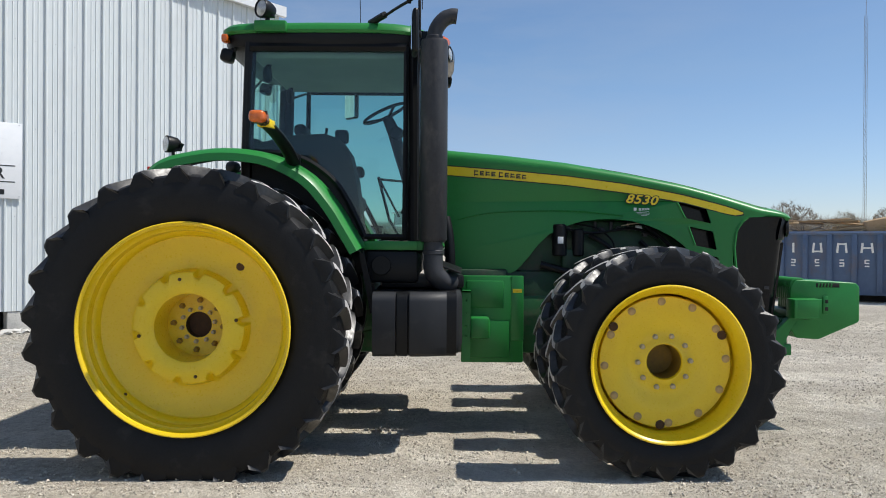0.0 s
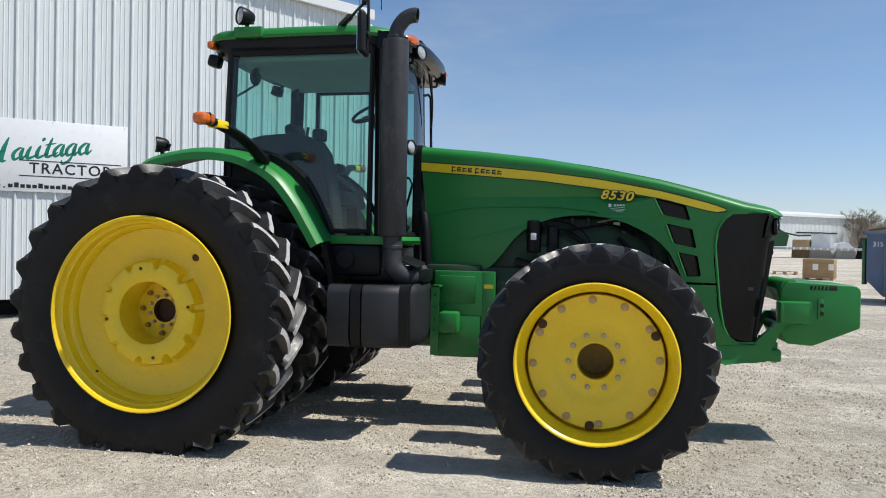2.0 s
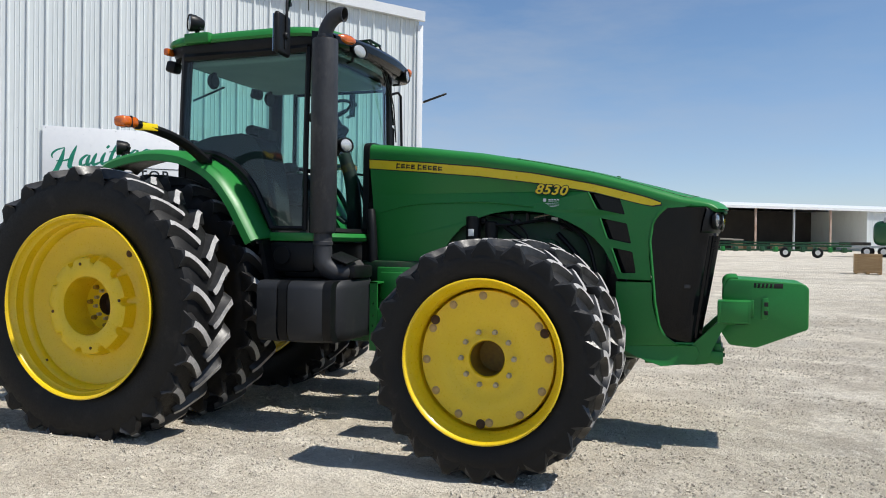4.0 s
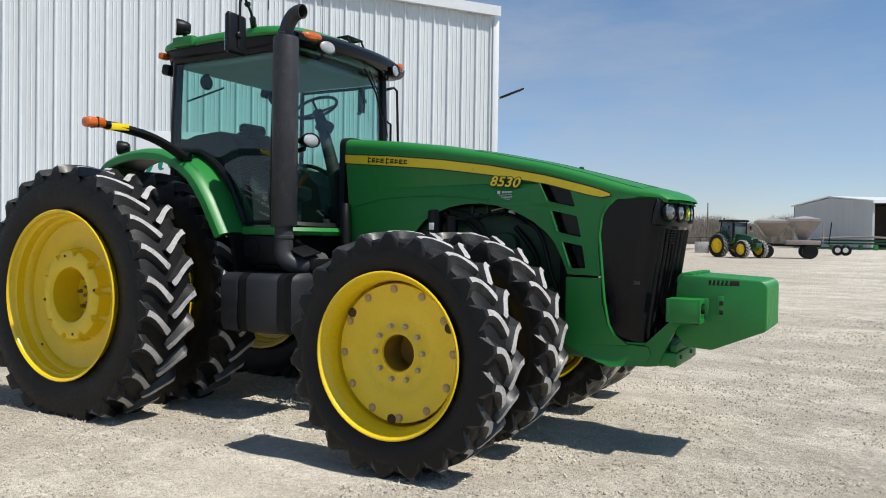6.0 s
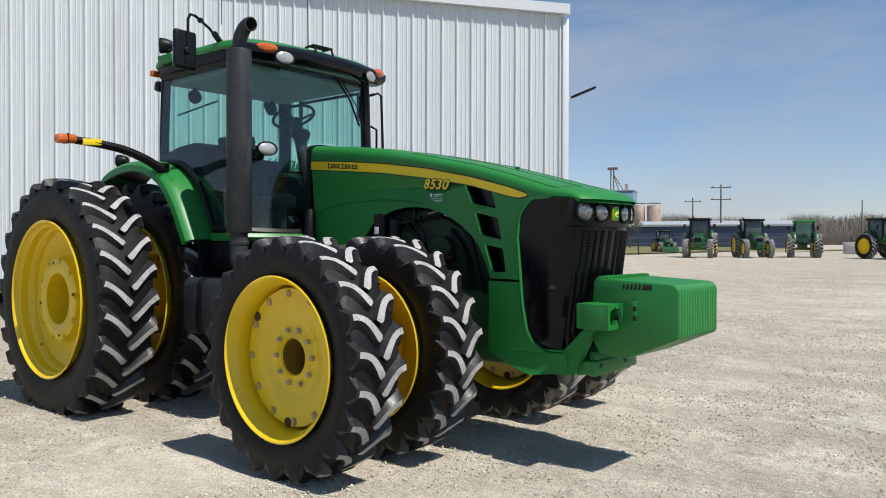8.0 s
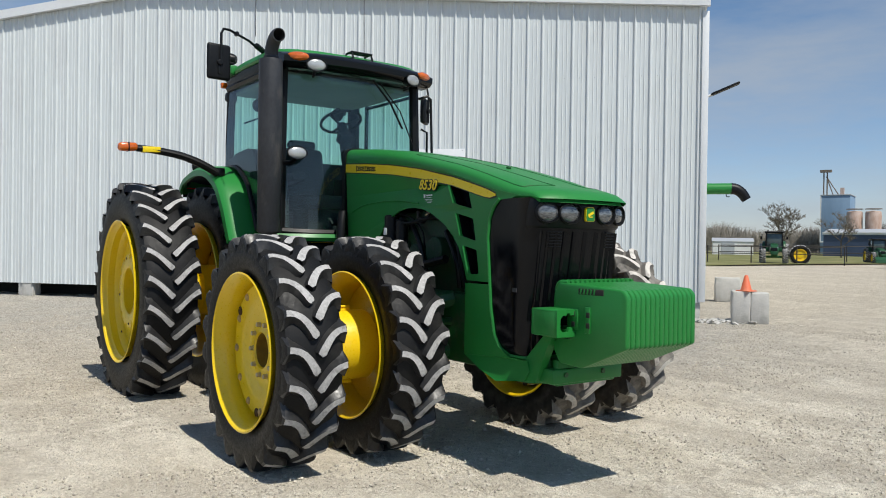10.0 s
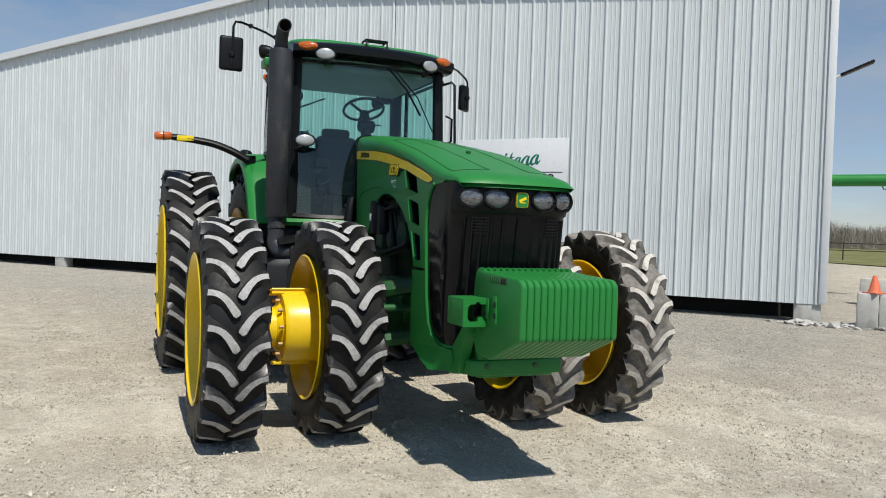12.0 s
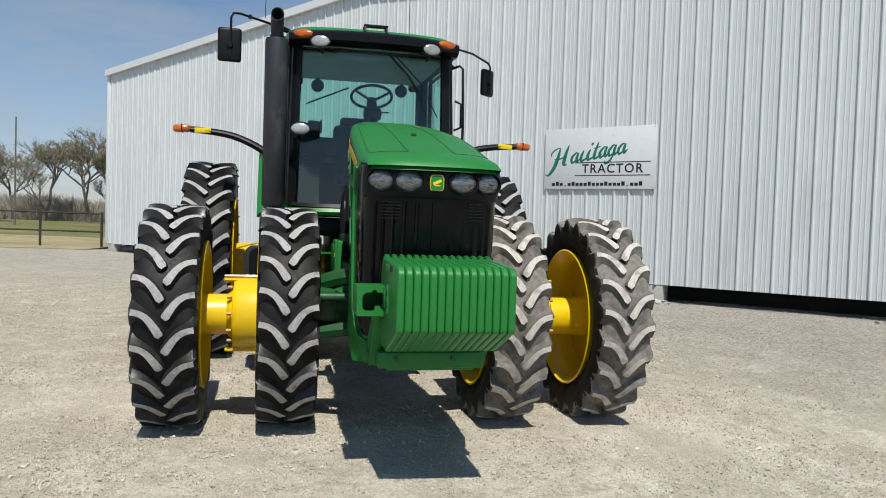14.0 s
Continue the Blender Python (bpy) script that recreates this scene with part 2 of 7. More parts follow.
DECAL_Y = surface("yellow_decal", (0.82, 0.60, 0.01), (0.85, 0.64, 0.015), 0.35, fine=30)
DECAL_K = surface("black_decal", (0.008, 0.008, 0.008), (0.014, 0.014, 0.014), 0.4, fine=30)
DECAL_W = surface("white_decal", (0.7, 0.72, 0.7), (0.8, 0.8, 0.8), 0.4, fine=30)
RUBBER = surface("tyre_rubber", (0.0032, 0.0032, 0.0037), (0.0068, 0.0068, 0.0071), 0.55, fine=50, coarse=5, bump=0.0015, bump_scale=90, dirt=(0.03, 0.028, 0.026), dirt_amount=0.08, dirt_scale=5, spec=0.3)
# lug sides paler than the casing: wear, plus sun sheen painted in
RUBBER_LUG = surface("lug_side_sheen_rubber", (0.012, 0.012, 0.0128), (0.034, 0.0335, 0.033), 0.40, fine=50, coarse=6, bump=0.001, bump_scale=70, dirt=(0.07, 0.067, 0.062), dirt_amount=0.12, dirt_scale=7, spec=0.45)
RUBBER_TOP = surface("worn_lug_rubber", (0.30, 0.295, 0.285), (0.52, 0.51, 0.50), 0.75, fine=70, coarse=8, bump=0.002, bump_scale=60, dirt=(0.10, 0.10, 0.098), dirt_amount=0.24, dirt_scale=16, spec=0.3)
RUBBER_SIDE = surface("dull_sidewall_rubber", (0.012, 0.0115, 0.011), (0.05, 0.046, 0.042), 0.8, fine=20, coarse=3, bump=0.001, bump_scale=60, dirt=(0.12, 0.11, 0.098), dirt_amount=0.22, dirt_scale=3, spec=0.2)
RUBBER_DUST = surface("dusty_rubber", (0.10, 0.093, 0.084), (0.30, 0.278, 0.245), 0.85, fine=22, coarse=3, bump=0.002, bump_scale=60, dirt=(0.03, 0.029, 0.028), dirt_amount=0.30, dirt_scale=4, spec=0.2)
LUG_DUST = surface("dusty_lug_rubber", (0.46, 0.43, 0.385), (0.66, 0.625, 0.565), 0.85, fine=40, coarse=5, bump=0.002, bump_scale=60, dirt=(0.12, 0.11, 0.10), dirt_amount=0.25, dirt_scale=9, spec=0.2)
BLACK = surface("black_plastic", (0.0045, 0.005, 0.0058), (0.009, 0.0095, 0.0105), 0.42, fine=120, coarse=4, bump=0.0004, bump_scale=300, dirt=(0.02, 0.02, 0.02), dirt_amount=0.05, dirt_scale=5, spec=0.22)
TANK = surface("moulded_black_plastic", (0.012, 0.0135, 0.0165), (0.019, 0.021, 0.025), 0.55, fine=150, coarse=3, bump=0.0006, bump_scale=400, dirt=(0.05, 0.048, 0.045), dirt_amount=0.06, dirt_scale=4, spec=0.4)
MUFF = surface("satin_black_steel", (0.024, 0.025, 0.029), (0.040, 0.042, 0.047), 0.5, fine=45, coarse=6, bump=0.0006, bump_scale=120, dirt=(0.11, 0.10, 0.09), dirt_amount=0.20, dirt_scale=5, stretch=(1, 1, 0.5), spec=0.35)
GRILLE = surface("grille_black", (0.0018, 0.0022, 0.0032), (0.0040, 0.0046, 0.0060), 0.17, fine=110, coarse=5, stretch=(1, 1, 0.15), spec=0.24, rough_var=0.08)
CABIN = surface("cab_trim", (0.009, 0.010, 0.0105), (0.016, 0.0175, 0.018), 0.7, fine=80, coarse=4, bump=0.0006)
LINER = surface("cab_headliner", (0.34, 0.35, 0.34), (0.40, 0.41, 0.40), 0.9, fine=120, coarse=3, bump=0.0006)
STEEL = surface("bolt_steel", (0.40, 0.33, 0.22), (0.52, 0.44, 0.31), 0.5, 0.3, fine=80, coarse=12)
RUSTY = surface("faded_bolt", (0.40, 0.27, 0.12), (0.52, 0.36, 0.16), 0.6, 0.1, fine=80, coarse=12)
# yellow paint darkened: shade of front bores and rear hub bolts as colour
YELLOW_SHADED = surface("shaded_yellow_paint", (0.20, 0.11, 0.012), (0.34, 0.20, 0.02), 0.6, 0.0, fine=40, coarse=8, bump=0.001)
BORE = surface("dark_brown_bore", (0.05, 0.024, 0.011), (0.10, 0.05, 0.022), 0.8, 0.1, fine=50, coarse=10, bump=0.001)
AMBER = surface("amber_lens", (0.46, 0.085, 0.006), (0.64, 0.135, 0.010), 0.2, fine=60, spec=0.6, coat=0.5)
RED_L = surface("red_lens", (0.5, 0.02, 0.012), (0.6, 0.03, 0.015), 0.25, fine=60)
LENS = surface("lamp_lens", (0.26, 0.27, 0.27), (0.60, 0.61, 0.60), 0.20, 0.25, fine=140, coarse=9, spec=0.6, coat=0.6, stretch=(1, 1, 3))
LENS_DK = surface("headlamp_lens", (0.02, 0.023, 0.024), (0.19, 0.195, 0.20), 0.12, 0.2, fine=45, coarse=14, spec=0.8, coat=0.9, stretch=(1, 1, 4))
MIRROR = surface("mirror_glass", (0.8, 0.82, 0.83), (0.84, 0.86, 0.87), 0.04, 1.0, fine=5, rough_var=0.01)
GLASS = pane("tinted_cab_glass", (0.54, 0.79, 0.745))
SHEET_W = surface("white_wall_sheet", (0.60, 0.638, 0.642), (0.655, 0.692, 0.698), 0.42, fine=14, coarse=0.6, dirt=(0.53, 0.545, 0.545), dirt_amount=0.2, dirt_scale=1.2, stretch=(1, 1, 0.25), each=0.015)
TRIM_W = surface("white_trim", (0.66, 0.68, 0.69), (0.72, 0.74, 0.75), 0.4, fine=20, coarse=1)
# near-black for gaps and hollows: their shade is put into the colour
DARK_GAP = surface("dark_gap_shade", (0.012, 0.011, 0.010), (0.03, 0.028, 0.025), 0.95, fine=20, coarse=2)
CONC = surface("weathered_concrete", (0.42, 0.41, 0.38), (0.55, 0.535, 0.50), 0.9, fine=60, coarse=5, bump=0.006, bump_scale=30, dirt=(0.28, 0.27, 0.24), dirt_amount=0.25, dirt_scale=3)
GREY_SHED = surface("grey_shed_sheet", (0.36, 0.38, 0.40), (0.42, 0.44, 0.46), 0.55, fine=2, coarse=0.2, stretch=(6, 6, 0.3))
SIGN_W = surface("white_sign_board", (0.68, 0.695, 0.71), (0.73, 0.74, 0.75), 0.35, fine=10, coarse=1)
SIGN_G = surface("sign_green", (0.004, 0.16, 0.10), (0.006, 0.19, 0.12), 0.4, fine=20)


def gravel_material():
    """Packed limestone fines with chips of two sizes, darker damp patches and pale tracks."""
    m = bpy.data.materials.new("gravel_yard")
    m.use_nodes = True
    N, L = m.node_tree.nodes, m.node_tree.links
    bs = N["Principled BSDF"]
    co = N.new("ShaderNodeTexCoord")

    def noise_at(scale, detail, rough_=0.6, dist=0.0, stretch=None):
        n = N.new("ShaderNodeTexNoise")
        for k, v in (("Scale", scale), ("Detail", detail), ("Roughness", rough_), ("Distortion", dist)):
            n.inputs[k].default_value = v
        if stretch:
            mp = N.new("ShaderNodeMapping")
            mp.inputs["Rotation"].default_value = (0, 0, radians(stretch[2]))
            mp.inputs["Scale"].default_value = (stretch[0], stretch[1], 1)
            L.new(co.outputs["Object"], mp.inputs["Vector"])
            L.new(mp.outputs["Vector"], n.inputs["Vector"])
        else:
            L.new(co.outputs["Object"], n.inputs["Vector"])
        return n.outputs["Fac"]

    def rng(v, lo, hi, a=0.0, b=1.0):
        r = N.new("ShaderNodeMapRange")
        for k, x in (("From Min", lo), ("From Max", hi), ("To Min", a), ("To Max", b)):
            r.inputs[k].default_value = x
        L.new(v, r.inputs["Value"])
        return r.outputs["Result"]

    def mixed(f, x, y):
        q = N.new("ShaderNodeMix")
        q.data_type = "RGBA"
        for s, v in (("Factor", f), ("A", x), ("B", y)):
            if isinstance(v, (tuple, list)):
                q.inputs[s].default_value = (*v, 1)
            elif isinstance(v, (int, float)):
                q.inputs[s].default_value = v
            else:
                L.new(v, q.inputs[s])
        return q.outputs["Result"]

    def times(x, y):
        k = N.new("ShaderNodeMath")
        k.operation = "MULTIPLY"
        L.new(x, k.inputs[0])
        L.new(y, k.inputs[1])
        return k.outputs[0]

    def cells(scale):
        vo = N.new("ShaderNodeTexVoronoi")
        vo.inputs["Scale"].default_value = scale
        L.new(co.outputs["Object"], vo.inputs["Vector"])
        sep = N.new("ShaderNodeSeparateColor")
        L.new(vo.outputs["Color"], sep.inputs["Color"])
        return vo.outputs["Distance"], sep.outputs["Red"], sep.outputs["Green"]

    big, streak = noise_at(0.30, 6, 0.62, 0.6), noise_at(0.8, 6, 0.62, 0.4, (0.22, 1.0, 24))
    mid, track = noise_at(2.2, 7, 0.68), noise_at(0.55, 4, 0.55, 0.2, (0.12, 1.0, -64))
    col = mixed(rng(big, 0.38, 0.62), (0.74, 0.68, 0.56), (0.94, 0.87, 0.73))
    col = mixed(rng(streak, 0.47, 0.60, 0, 0.9), col, (0.96, 0.90, 0.77))
    col = mixed(rng(track, 0.50, 0.57, 0, 0.75), col, (0.56, 0.505, 0.415))
    col = mixed(rng(mid, 0.48, 0.62, 0, 0.7), col, (0.62, 0.555, 0.445))
    col = mixed(rng(noise_at(11, 8, 0.8), 0.50, 0.68, 0, 0.45), col, (0.58, 0.525, 0.43))
    # coarser grey gravel towards the west, and one pale wheel track past the tractor
    xyz = N.new("ShaderNodeSeparateXYZ")
    L.new(co.outputs["Object"], xyz.inputs["Vector"])

    def calc(op, x, y):
        k = N.new("ShaderNodeMath")
        k.operation = op
        for i, v in enumerate((x, y)):
            if isinstance(v, (int, float)):
                k.inputs[i].default_value = v
            else:
                L.new(v, k.inputs[i])
        return k.outputs[0]

    west = rng(calc("ADD", xyz.outputs["X"], calc("MULTIPLY", noise_at(0.35, 5, 0.6), 9.0)), 8.4, 1.6)
    off = calc("SUBTRACT", calc("SUBTRACT", xyz.outputs["Y"], calc("MULTIPLY", xyz.outputs["X"], 0.152)), 3.95)
    lane = calc("MULTIPLY", rng(calc("ABSOLUTE", off, 0), 0.20, 0.11), rng(noise_at(1.6, 6, 0.7), 0.42, 0.62, 0.0, 0.55))
    col = mixed(lane, col, (0.93, 0.87, 0.745))
    # coarse grey ballast in a band along the building
    near = calc("ADD", calc("ADD", calc("MULTIPLY", xyz.outputs["X"], 0.656), calc("MULTIPLY", xyz.outputs["Y"], -0.755)), calc("MULTIPLY", noise_at(0.5, 6, 0.65), 5.0))
    along = calc("ADD", calc("MULTIPLY", xyz.outputs["X"], 0.755), calc("MULTIPLY", xyz.outputs["Y"], 0.656))
    band = calc("MULTIPLY", rng(near, -3.4, -8.2), rng(along, 10.2, 7.6))
    stony = rng(noise_at(0.7, 6, 0.6, 0.5), 0.46, 0.60, 0.05, 1.0)
    d1, r1, g1 = cells(34)
    d2, r2, g2 = cells(78)
    col = mixed(times(rng(g2, 0.50, 0.6, 0, 0.6), stony), col, mixed(r2, (0.46, 0.42, 0.35), (0.94, 0.89, 0.78)))
    col = mixed(times(rng(g1, 0.72, 0.78, 0, 0.75), stony), col, mixed(r1, (0.48, 0.44, 0.37), (0.95, 0.90, 0.80)))
    col = mixed(rng(noise_at(60, 6, 0.85), 0.51, 0.60, 0, 0.6), col, (0.46, 0.415, 0.34))
    col = mixed(rng(noise_at(45, 6, 0.8), 0.54, 0.66, 0, 0.6), col, (0.96, 0.91, 0.80))
    # brown crumbled patches, grey dust in the west, ballast by the building
    crumb = times(rng(noise_at(7.5, 9, 0.78), 0.50, 0.565, 0, 0.68), rng(noise_at(0.45, 5, 0.6, 0.4), 0.40, 0.58, 0.15, 1.0))
    col = mixed(crumb, col, mixed(r1, (0.44, 0.385, 0.305), (0.62, 0.56, 0.46)))
    col = mixed(times(rng(noise_at(0.75, 7, 0.66, 0.8), 0.50, 0.57, 0, 0.55), rng(noise_at(22, 6, 0.8), 0.40, 0.60, 0.35, 1.0)), col, (0.47, 0.41, 0.325))
    gritty = mixed(r1, (0.24, 0.225, 0.195), (0.56, 0.53, 0.47))
    col = mixed(calc("MULTIPLY", west, rng(noise_at(3.1, 8, 0.75), 0.40, 0.58, 0.45, 0.92)), col, mixed(g1, (0.35, 0.308, 0.245), (0.60, 0.54, 0.44)))
    col = mixed(calc("MULTIPLY", band, rng(noise_at(1.1, 7, 0.7), 0.38, 0.56, 0.5, 0.9)), col, gritty)
    L.new(col, bs.inputs["Base Color"])
    bs.inputs["Roughness"].default_value = 0.95
    bs.inputs["Diffuse Roughness"].default_value = 0.7
    bs.inputs["Specular IOR Level"].default_value = 0.12
    last = None
    for h, dist, inv in ((d2, 0.005, True), (d1, 0.012, True), (noise_at(34, 8, 0.8), 0.022, False), (noise_at(9, 7, 0.72), 0.045, False), (noise_at(3.5, 6, 0.65), 0.08, False)):
        bp = N.new("ShaderNodeBump")
        bp.inputs["Distance"].default_value = dist
        bp.invert = inv
        L.new(h, bp.inputs["Height"])
        if last is not None:
            L.new(last, bp.inputs["Normal"])
        last = bp.outputs["Normal"]
    L.new(last, bs.inputs["Normal"])
    return m


GRAVEL = gravel_material()
STONES = surface("loose_stone", (0.46, 0.415, 0.34), (0.64, 0.585, 0.485), 0.9, fine=60, coarse=9, bump=0.002, island=0.22, spec=0.2)
GRASS = surface("spring_grass", (0.125, 0.135, 0.05), (0.19, 0.195, 0.085), 0.95, fine=2.5, coarse=0.12, bump=0.05, bump_scale=4, dirt=(0.30, 0.26, 0.14), dirt_amount=0.3, dirt_scale=0.3, spec=0.1)
DRY = surface("dry_grass", (0.33, 0.28, 0.16), (0.42, 0.36, 0.22), 0.95, fine=5, coarse=0.3, bump=0.05, bump_scale=6, dirt=(0.20, 0.20, 0.08), dirt_amount=0.3, dirt_scale=0.7, spec=0.1)

# ---- the yard ----
CX, CY = 1.0, 5.5


def rise(x, y):
    """The yard climbs very gently away from the tractor."""
    r = math.hypot(x - CX, y - CY)
    return (0.0062 * max(0.0, r - 12.0) if r < 150 else 0.0062 * 138) - 0.04


def relief(x, y):
    r = math.hypot(x - CX, y - CY)
    k = max(0.0, 1 - r / 40)
    return k * (0.018 * noise.noise((x * 0.55, y * 0.55, 3)) + 0.012 * noise.noise((x * 2.3, y * 2.3, 7)) + 0.009 * noise.noise((x * 6, y * 6, 1)))


def build_ground():
    radii, r = [0.05], 0.05
    while r < 2500:
        r += 0.085 if r < 9 else min(0.085 + (r - 9) * 0.05, 400)
        radii.append(r)
    seg = 420
    vs, fs = [], []
    for r in radii:
        for k in range(seg):
            a = 2 * math.pi * k / seg
            x, y = CX + r * math.cos(a), CY + r * math.sin(a)
            vs.append((x, y, rise(x, y) + relief(x, y) - 0.004))
    for i in range(len(radii) - 1):
        for k in range(seg):
            j = (k + 1) % seg
            fs.append((i * seg + k, i * seg + j, (i + 1) * seg + j, (i + 1) * seg + k))
    fs.append(tuple(range(seg - 1, -1, -1)))
    me = bpy.data.meshes.new("ground")
    me.from_pydata(vs, [], fs)
    me.polygons.foreach_set("use_smooth", [True] * len(fs))
    me.materials.append(GRAVEL)
    me.update()
    return tagged(new("ground", me), "pale crushed limestone gravel yard with tyre tracks", "ground", kind="structure")


build_ground()


def sheet(name, label, pts, material, lift):
    """A strip of land laid on the yard, in a grid between four corners."""
    bm = bmesh.new()
    a, b, c, d = (Vector(p) for p in pts)
    n, q = 24, 10
    vv = []
    for i in range(n + 1):
        row = []
        for j in range(q + 1):
            p = a.lerp(b, i / n).lerp(d.lerp(c, i / n), j / q)
            e = 0.8 * noise.noise((p.x * 0.3, p.y * 0.3, 5)) if j in (0, q) else 0
            row.append(bm.verts.new((p.x + e, p.y + e, rise(p.x, p.y) + lift + (-0.05 if j in (0, q) else 0))))
        vv.append(row)
    for i in range(n):
        for j in range(q):
            bm.faces.new((vv[i][j], vv[i + 1][j], vv[i + 1][j + 1], vv[i][j + 1]))
    return solid(name, bm, material, label, "grass", kind="structure")


# ---- the white metal building ----
WP, WU = Vector((-7.11, 13.196)), Vector((0.755, 0.656)).normalized()
WN = Vector((WU.y, -WU.x))
S0, S1, PEAK, RIB0 = -19.95, 4.815, -7.7, -20.414
Z_FOOT, Z_L, Z_R, Z_P = 0.30, 6.22, 6.33, 7.34
WALL = Matrix(((WU.x, -WN.x, 0, WP.x), (WU.y, -WN.y, 0, WP.y), (0, 0, 1, 0), (0, 0, 0, 1)))


def roof_z(s):
    return Z_L + (Z_P - Z_L) * (s - S0) / (PEAK - S0) if s < PEAK else Z_P + (Z_R - Z_P) * (s - PEAK) / (S1 - PEAK)


def rib_line(s0, s1):
    """Depth of a ribbed sheet: a high rib every 0.3138 m and two low ones between."""
    pts = []
    s = s0
    while s < s1 - 1e-6:
        for ds, dep in ((0.0, 0), (0.018, -0.036), (0.040, -0.036), (0.058, 0), (0.128, 0), (0.136, -0.009), (0.146, -0.009), (0.154, 0), (0.208, 0), (0.216, -0.009), (0.226, -0.009), (0.234, 0)):
            if s + ds < S0:
                pts = [(S0, 0)]
            elif s + ds < s1:
                pts.append((s + ds, dep))
        s += 0.3138
    pts.append((s1, 0))
    return pts


def wall_panel(s0, s1):
    bm = bmesh.new()
    lo, hi = [], []
    for s, d in rib_line(s0, s1):
        lo.append(bm.verts.new((s, d, Z_FOOT)))
        hi.append(bm.verts.new((s, d, roof_z(s))))
    for i in range(len(lo) - 1):
        bm.faces.new((lo[i], lo[i + 1], hi[i + 1], hi[i]))
    return bm


building = thing("metal_building", "white ribbed steel shop building raised on concrete piers", "building", WALL, kind="structure")
bm = Prism([(S0, Z_FOOT + 0.02), (S1, Z_FOOT + 0.02), (S1, Z_R - 0.05), (PEAK, Z_P - 0.05), (S0, Z_L - 0.05)], 0.03, 0.20)
wall_north = part("wall_north", bm, SHEET_W, building)
s = RIB0
while s < S1 - 0.01:
    part("panel", wall_panel(s, min(s + 0.9414, S1)), SHEET_W, wall_north)
    s += 0.9414
DEPTH = 30.0
for nm, sx in (("wall_east", S1 - 0.10), ("wall_west", S0 + 0.10)):
    part(nm, Box((sx, DEPTH / 2 + 0.2, (Z_L + Z_FOOT) / 2), (0.16, DEPTH - 0.4, Z_L - Z_FOOT)), SHEET_W, building)
part("wall_south", Box(((S0 + S1) / 2, DEPTH, 3.4), (S1 - S0, 0.15, 6.1)), SHEET_W, building)
for nm, a, b in (("roof_west", (S0 - 0.09, Z_L), (PEAK, Z_P)), ("roof_east", (PEAK, Z_P), (S1 + 0.085, Z_R - 0.01))):
    part(nm, Prism([(a[0], a[1] + 0.03), (b[0], b[1] + 0.03), (b[0], b[1] + 0.10), (a[0], a[1] + 0.10)], -0.10, DEPTH + 0.1), TRIM_W, building)
for nm, a, b in (("rake_trim", (S0 - 0.10, Z_L), (PEAK, Z_P)), ("rake_trim", (PEAK, Z_P), (S1 + 0.095, Z_R - 0.01))):
    part(nm, Prism([(a[0], a[1] - 0.10), (b[0], b[1] - 0.10), (b[0], b[1] + 0.11), (a[0], a[1] + 0.11)], -0.14, -0.045), TRIM_W, building, "white folded rake trim")
for sx in (S0 - 0.02, S1 + 0.02):
    bm = Box((sx, -0.02, (Z_FOOT + Z_L) / 2 - 0.03), (0.13, 0.06, Z_L - Z_FOOT - 0.1), bev=0.008)
    part("corner_trim", bm, TRIM_W, building, "white corner flashing")
# wall strips and door tracks on the side away from the tractor
for i, dy in enumerate((0.9, 2.4, 5.2, 9.0)):
    part("door_leaf", Box((S1 + 0.06, dy, 3.0 - 0.2 * i), (0.05, 0.22, 5.0 - 0.5 * i), bev=0.01), TRIM_W, building, "white sliding door edge")
# piers, and a near-black box that paints the shade below the sheets
for i, sx in enumerate((-19.7, -15.6, -11.2, -6.8, -0.05, 4.58)):
    wdt = 0.46 if i == 5 else 0.42
    part("pier", Box((sx, 0.16, 0.12), (wdt, 0.30, 0.50), bev=0.02), CONC, building, "grey concrete pier")
part("underfloor", Box(((S0 + S1) / 2, 1.0, 0.1), (S1 - S0 - 0.3, 0.2, 0.55)), DARK_GAP, building, "near-black box painting the shade below the wall sheets")
# screws along the wall sheets
bm = bmesh.new()
for zz in (0.42, 1.9, 3.4, 4.9):
    s = S0 + 0.1
    while s < S1:
        box(bm, (s, -0.002, zz), (0.011, 0.006, 0.011))
        s += 0.3127
tagged(part("screws", bm, GREY_SHED, building), kind="stuff")

sign = thing("sign_board", "white sign board with green script on ribbed wall", "sign", WALL @ pose(-1.30, -0.047, 2.828))
part("board", Box((0, 0, 0), (2.50, 0.022, 1.27), bev=0.004), SIGN_W, sign)
for sx in (-1.2, 0.0, 1.2):
    for sz in (-0.60, 0.60):
        part("board_screw", Cyl((sx, -0.012, sz), 0.010, 0.006, "y", 8), GREY_SHED, sign)


def stroke(bm, pts, w0, w1, peak=0.5):
    """A flat brush stroke in the board's plane, swelling towards its middle."""
    P = spline([(p[0], -0.0125, p[1]) for p in pts], 6)
    L, R = [], []
    for i, p in enumerate(P):
        d = (P[min(i + 1, len(P) - 1)] - P[max(i - 1, 0)]).normalized()
        t = i / (len(P) - 1)
        w = w0 + (w1 - w0) * math.sin(math.pi * t ** (math.log(0.5) / math.log(peak)))
        q = Vector((-d.z, 0, d.x)) * w * 0.5
        L.append(bm.verts.new(p + q))
        R.append(bm.verts.new(p - q))
    for i in range(len(P) - 1):
        bm.faces.new((L[i], R[i], R[i + 1], L[i + 1]))


def climb(x, z):
    """Slanted script that climbs along the board."""
    return (x + 0.30 * z, z + 0.155 * (x + 1.0) - 0.10)


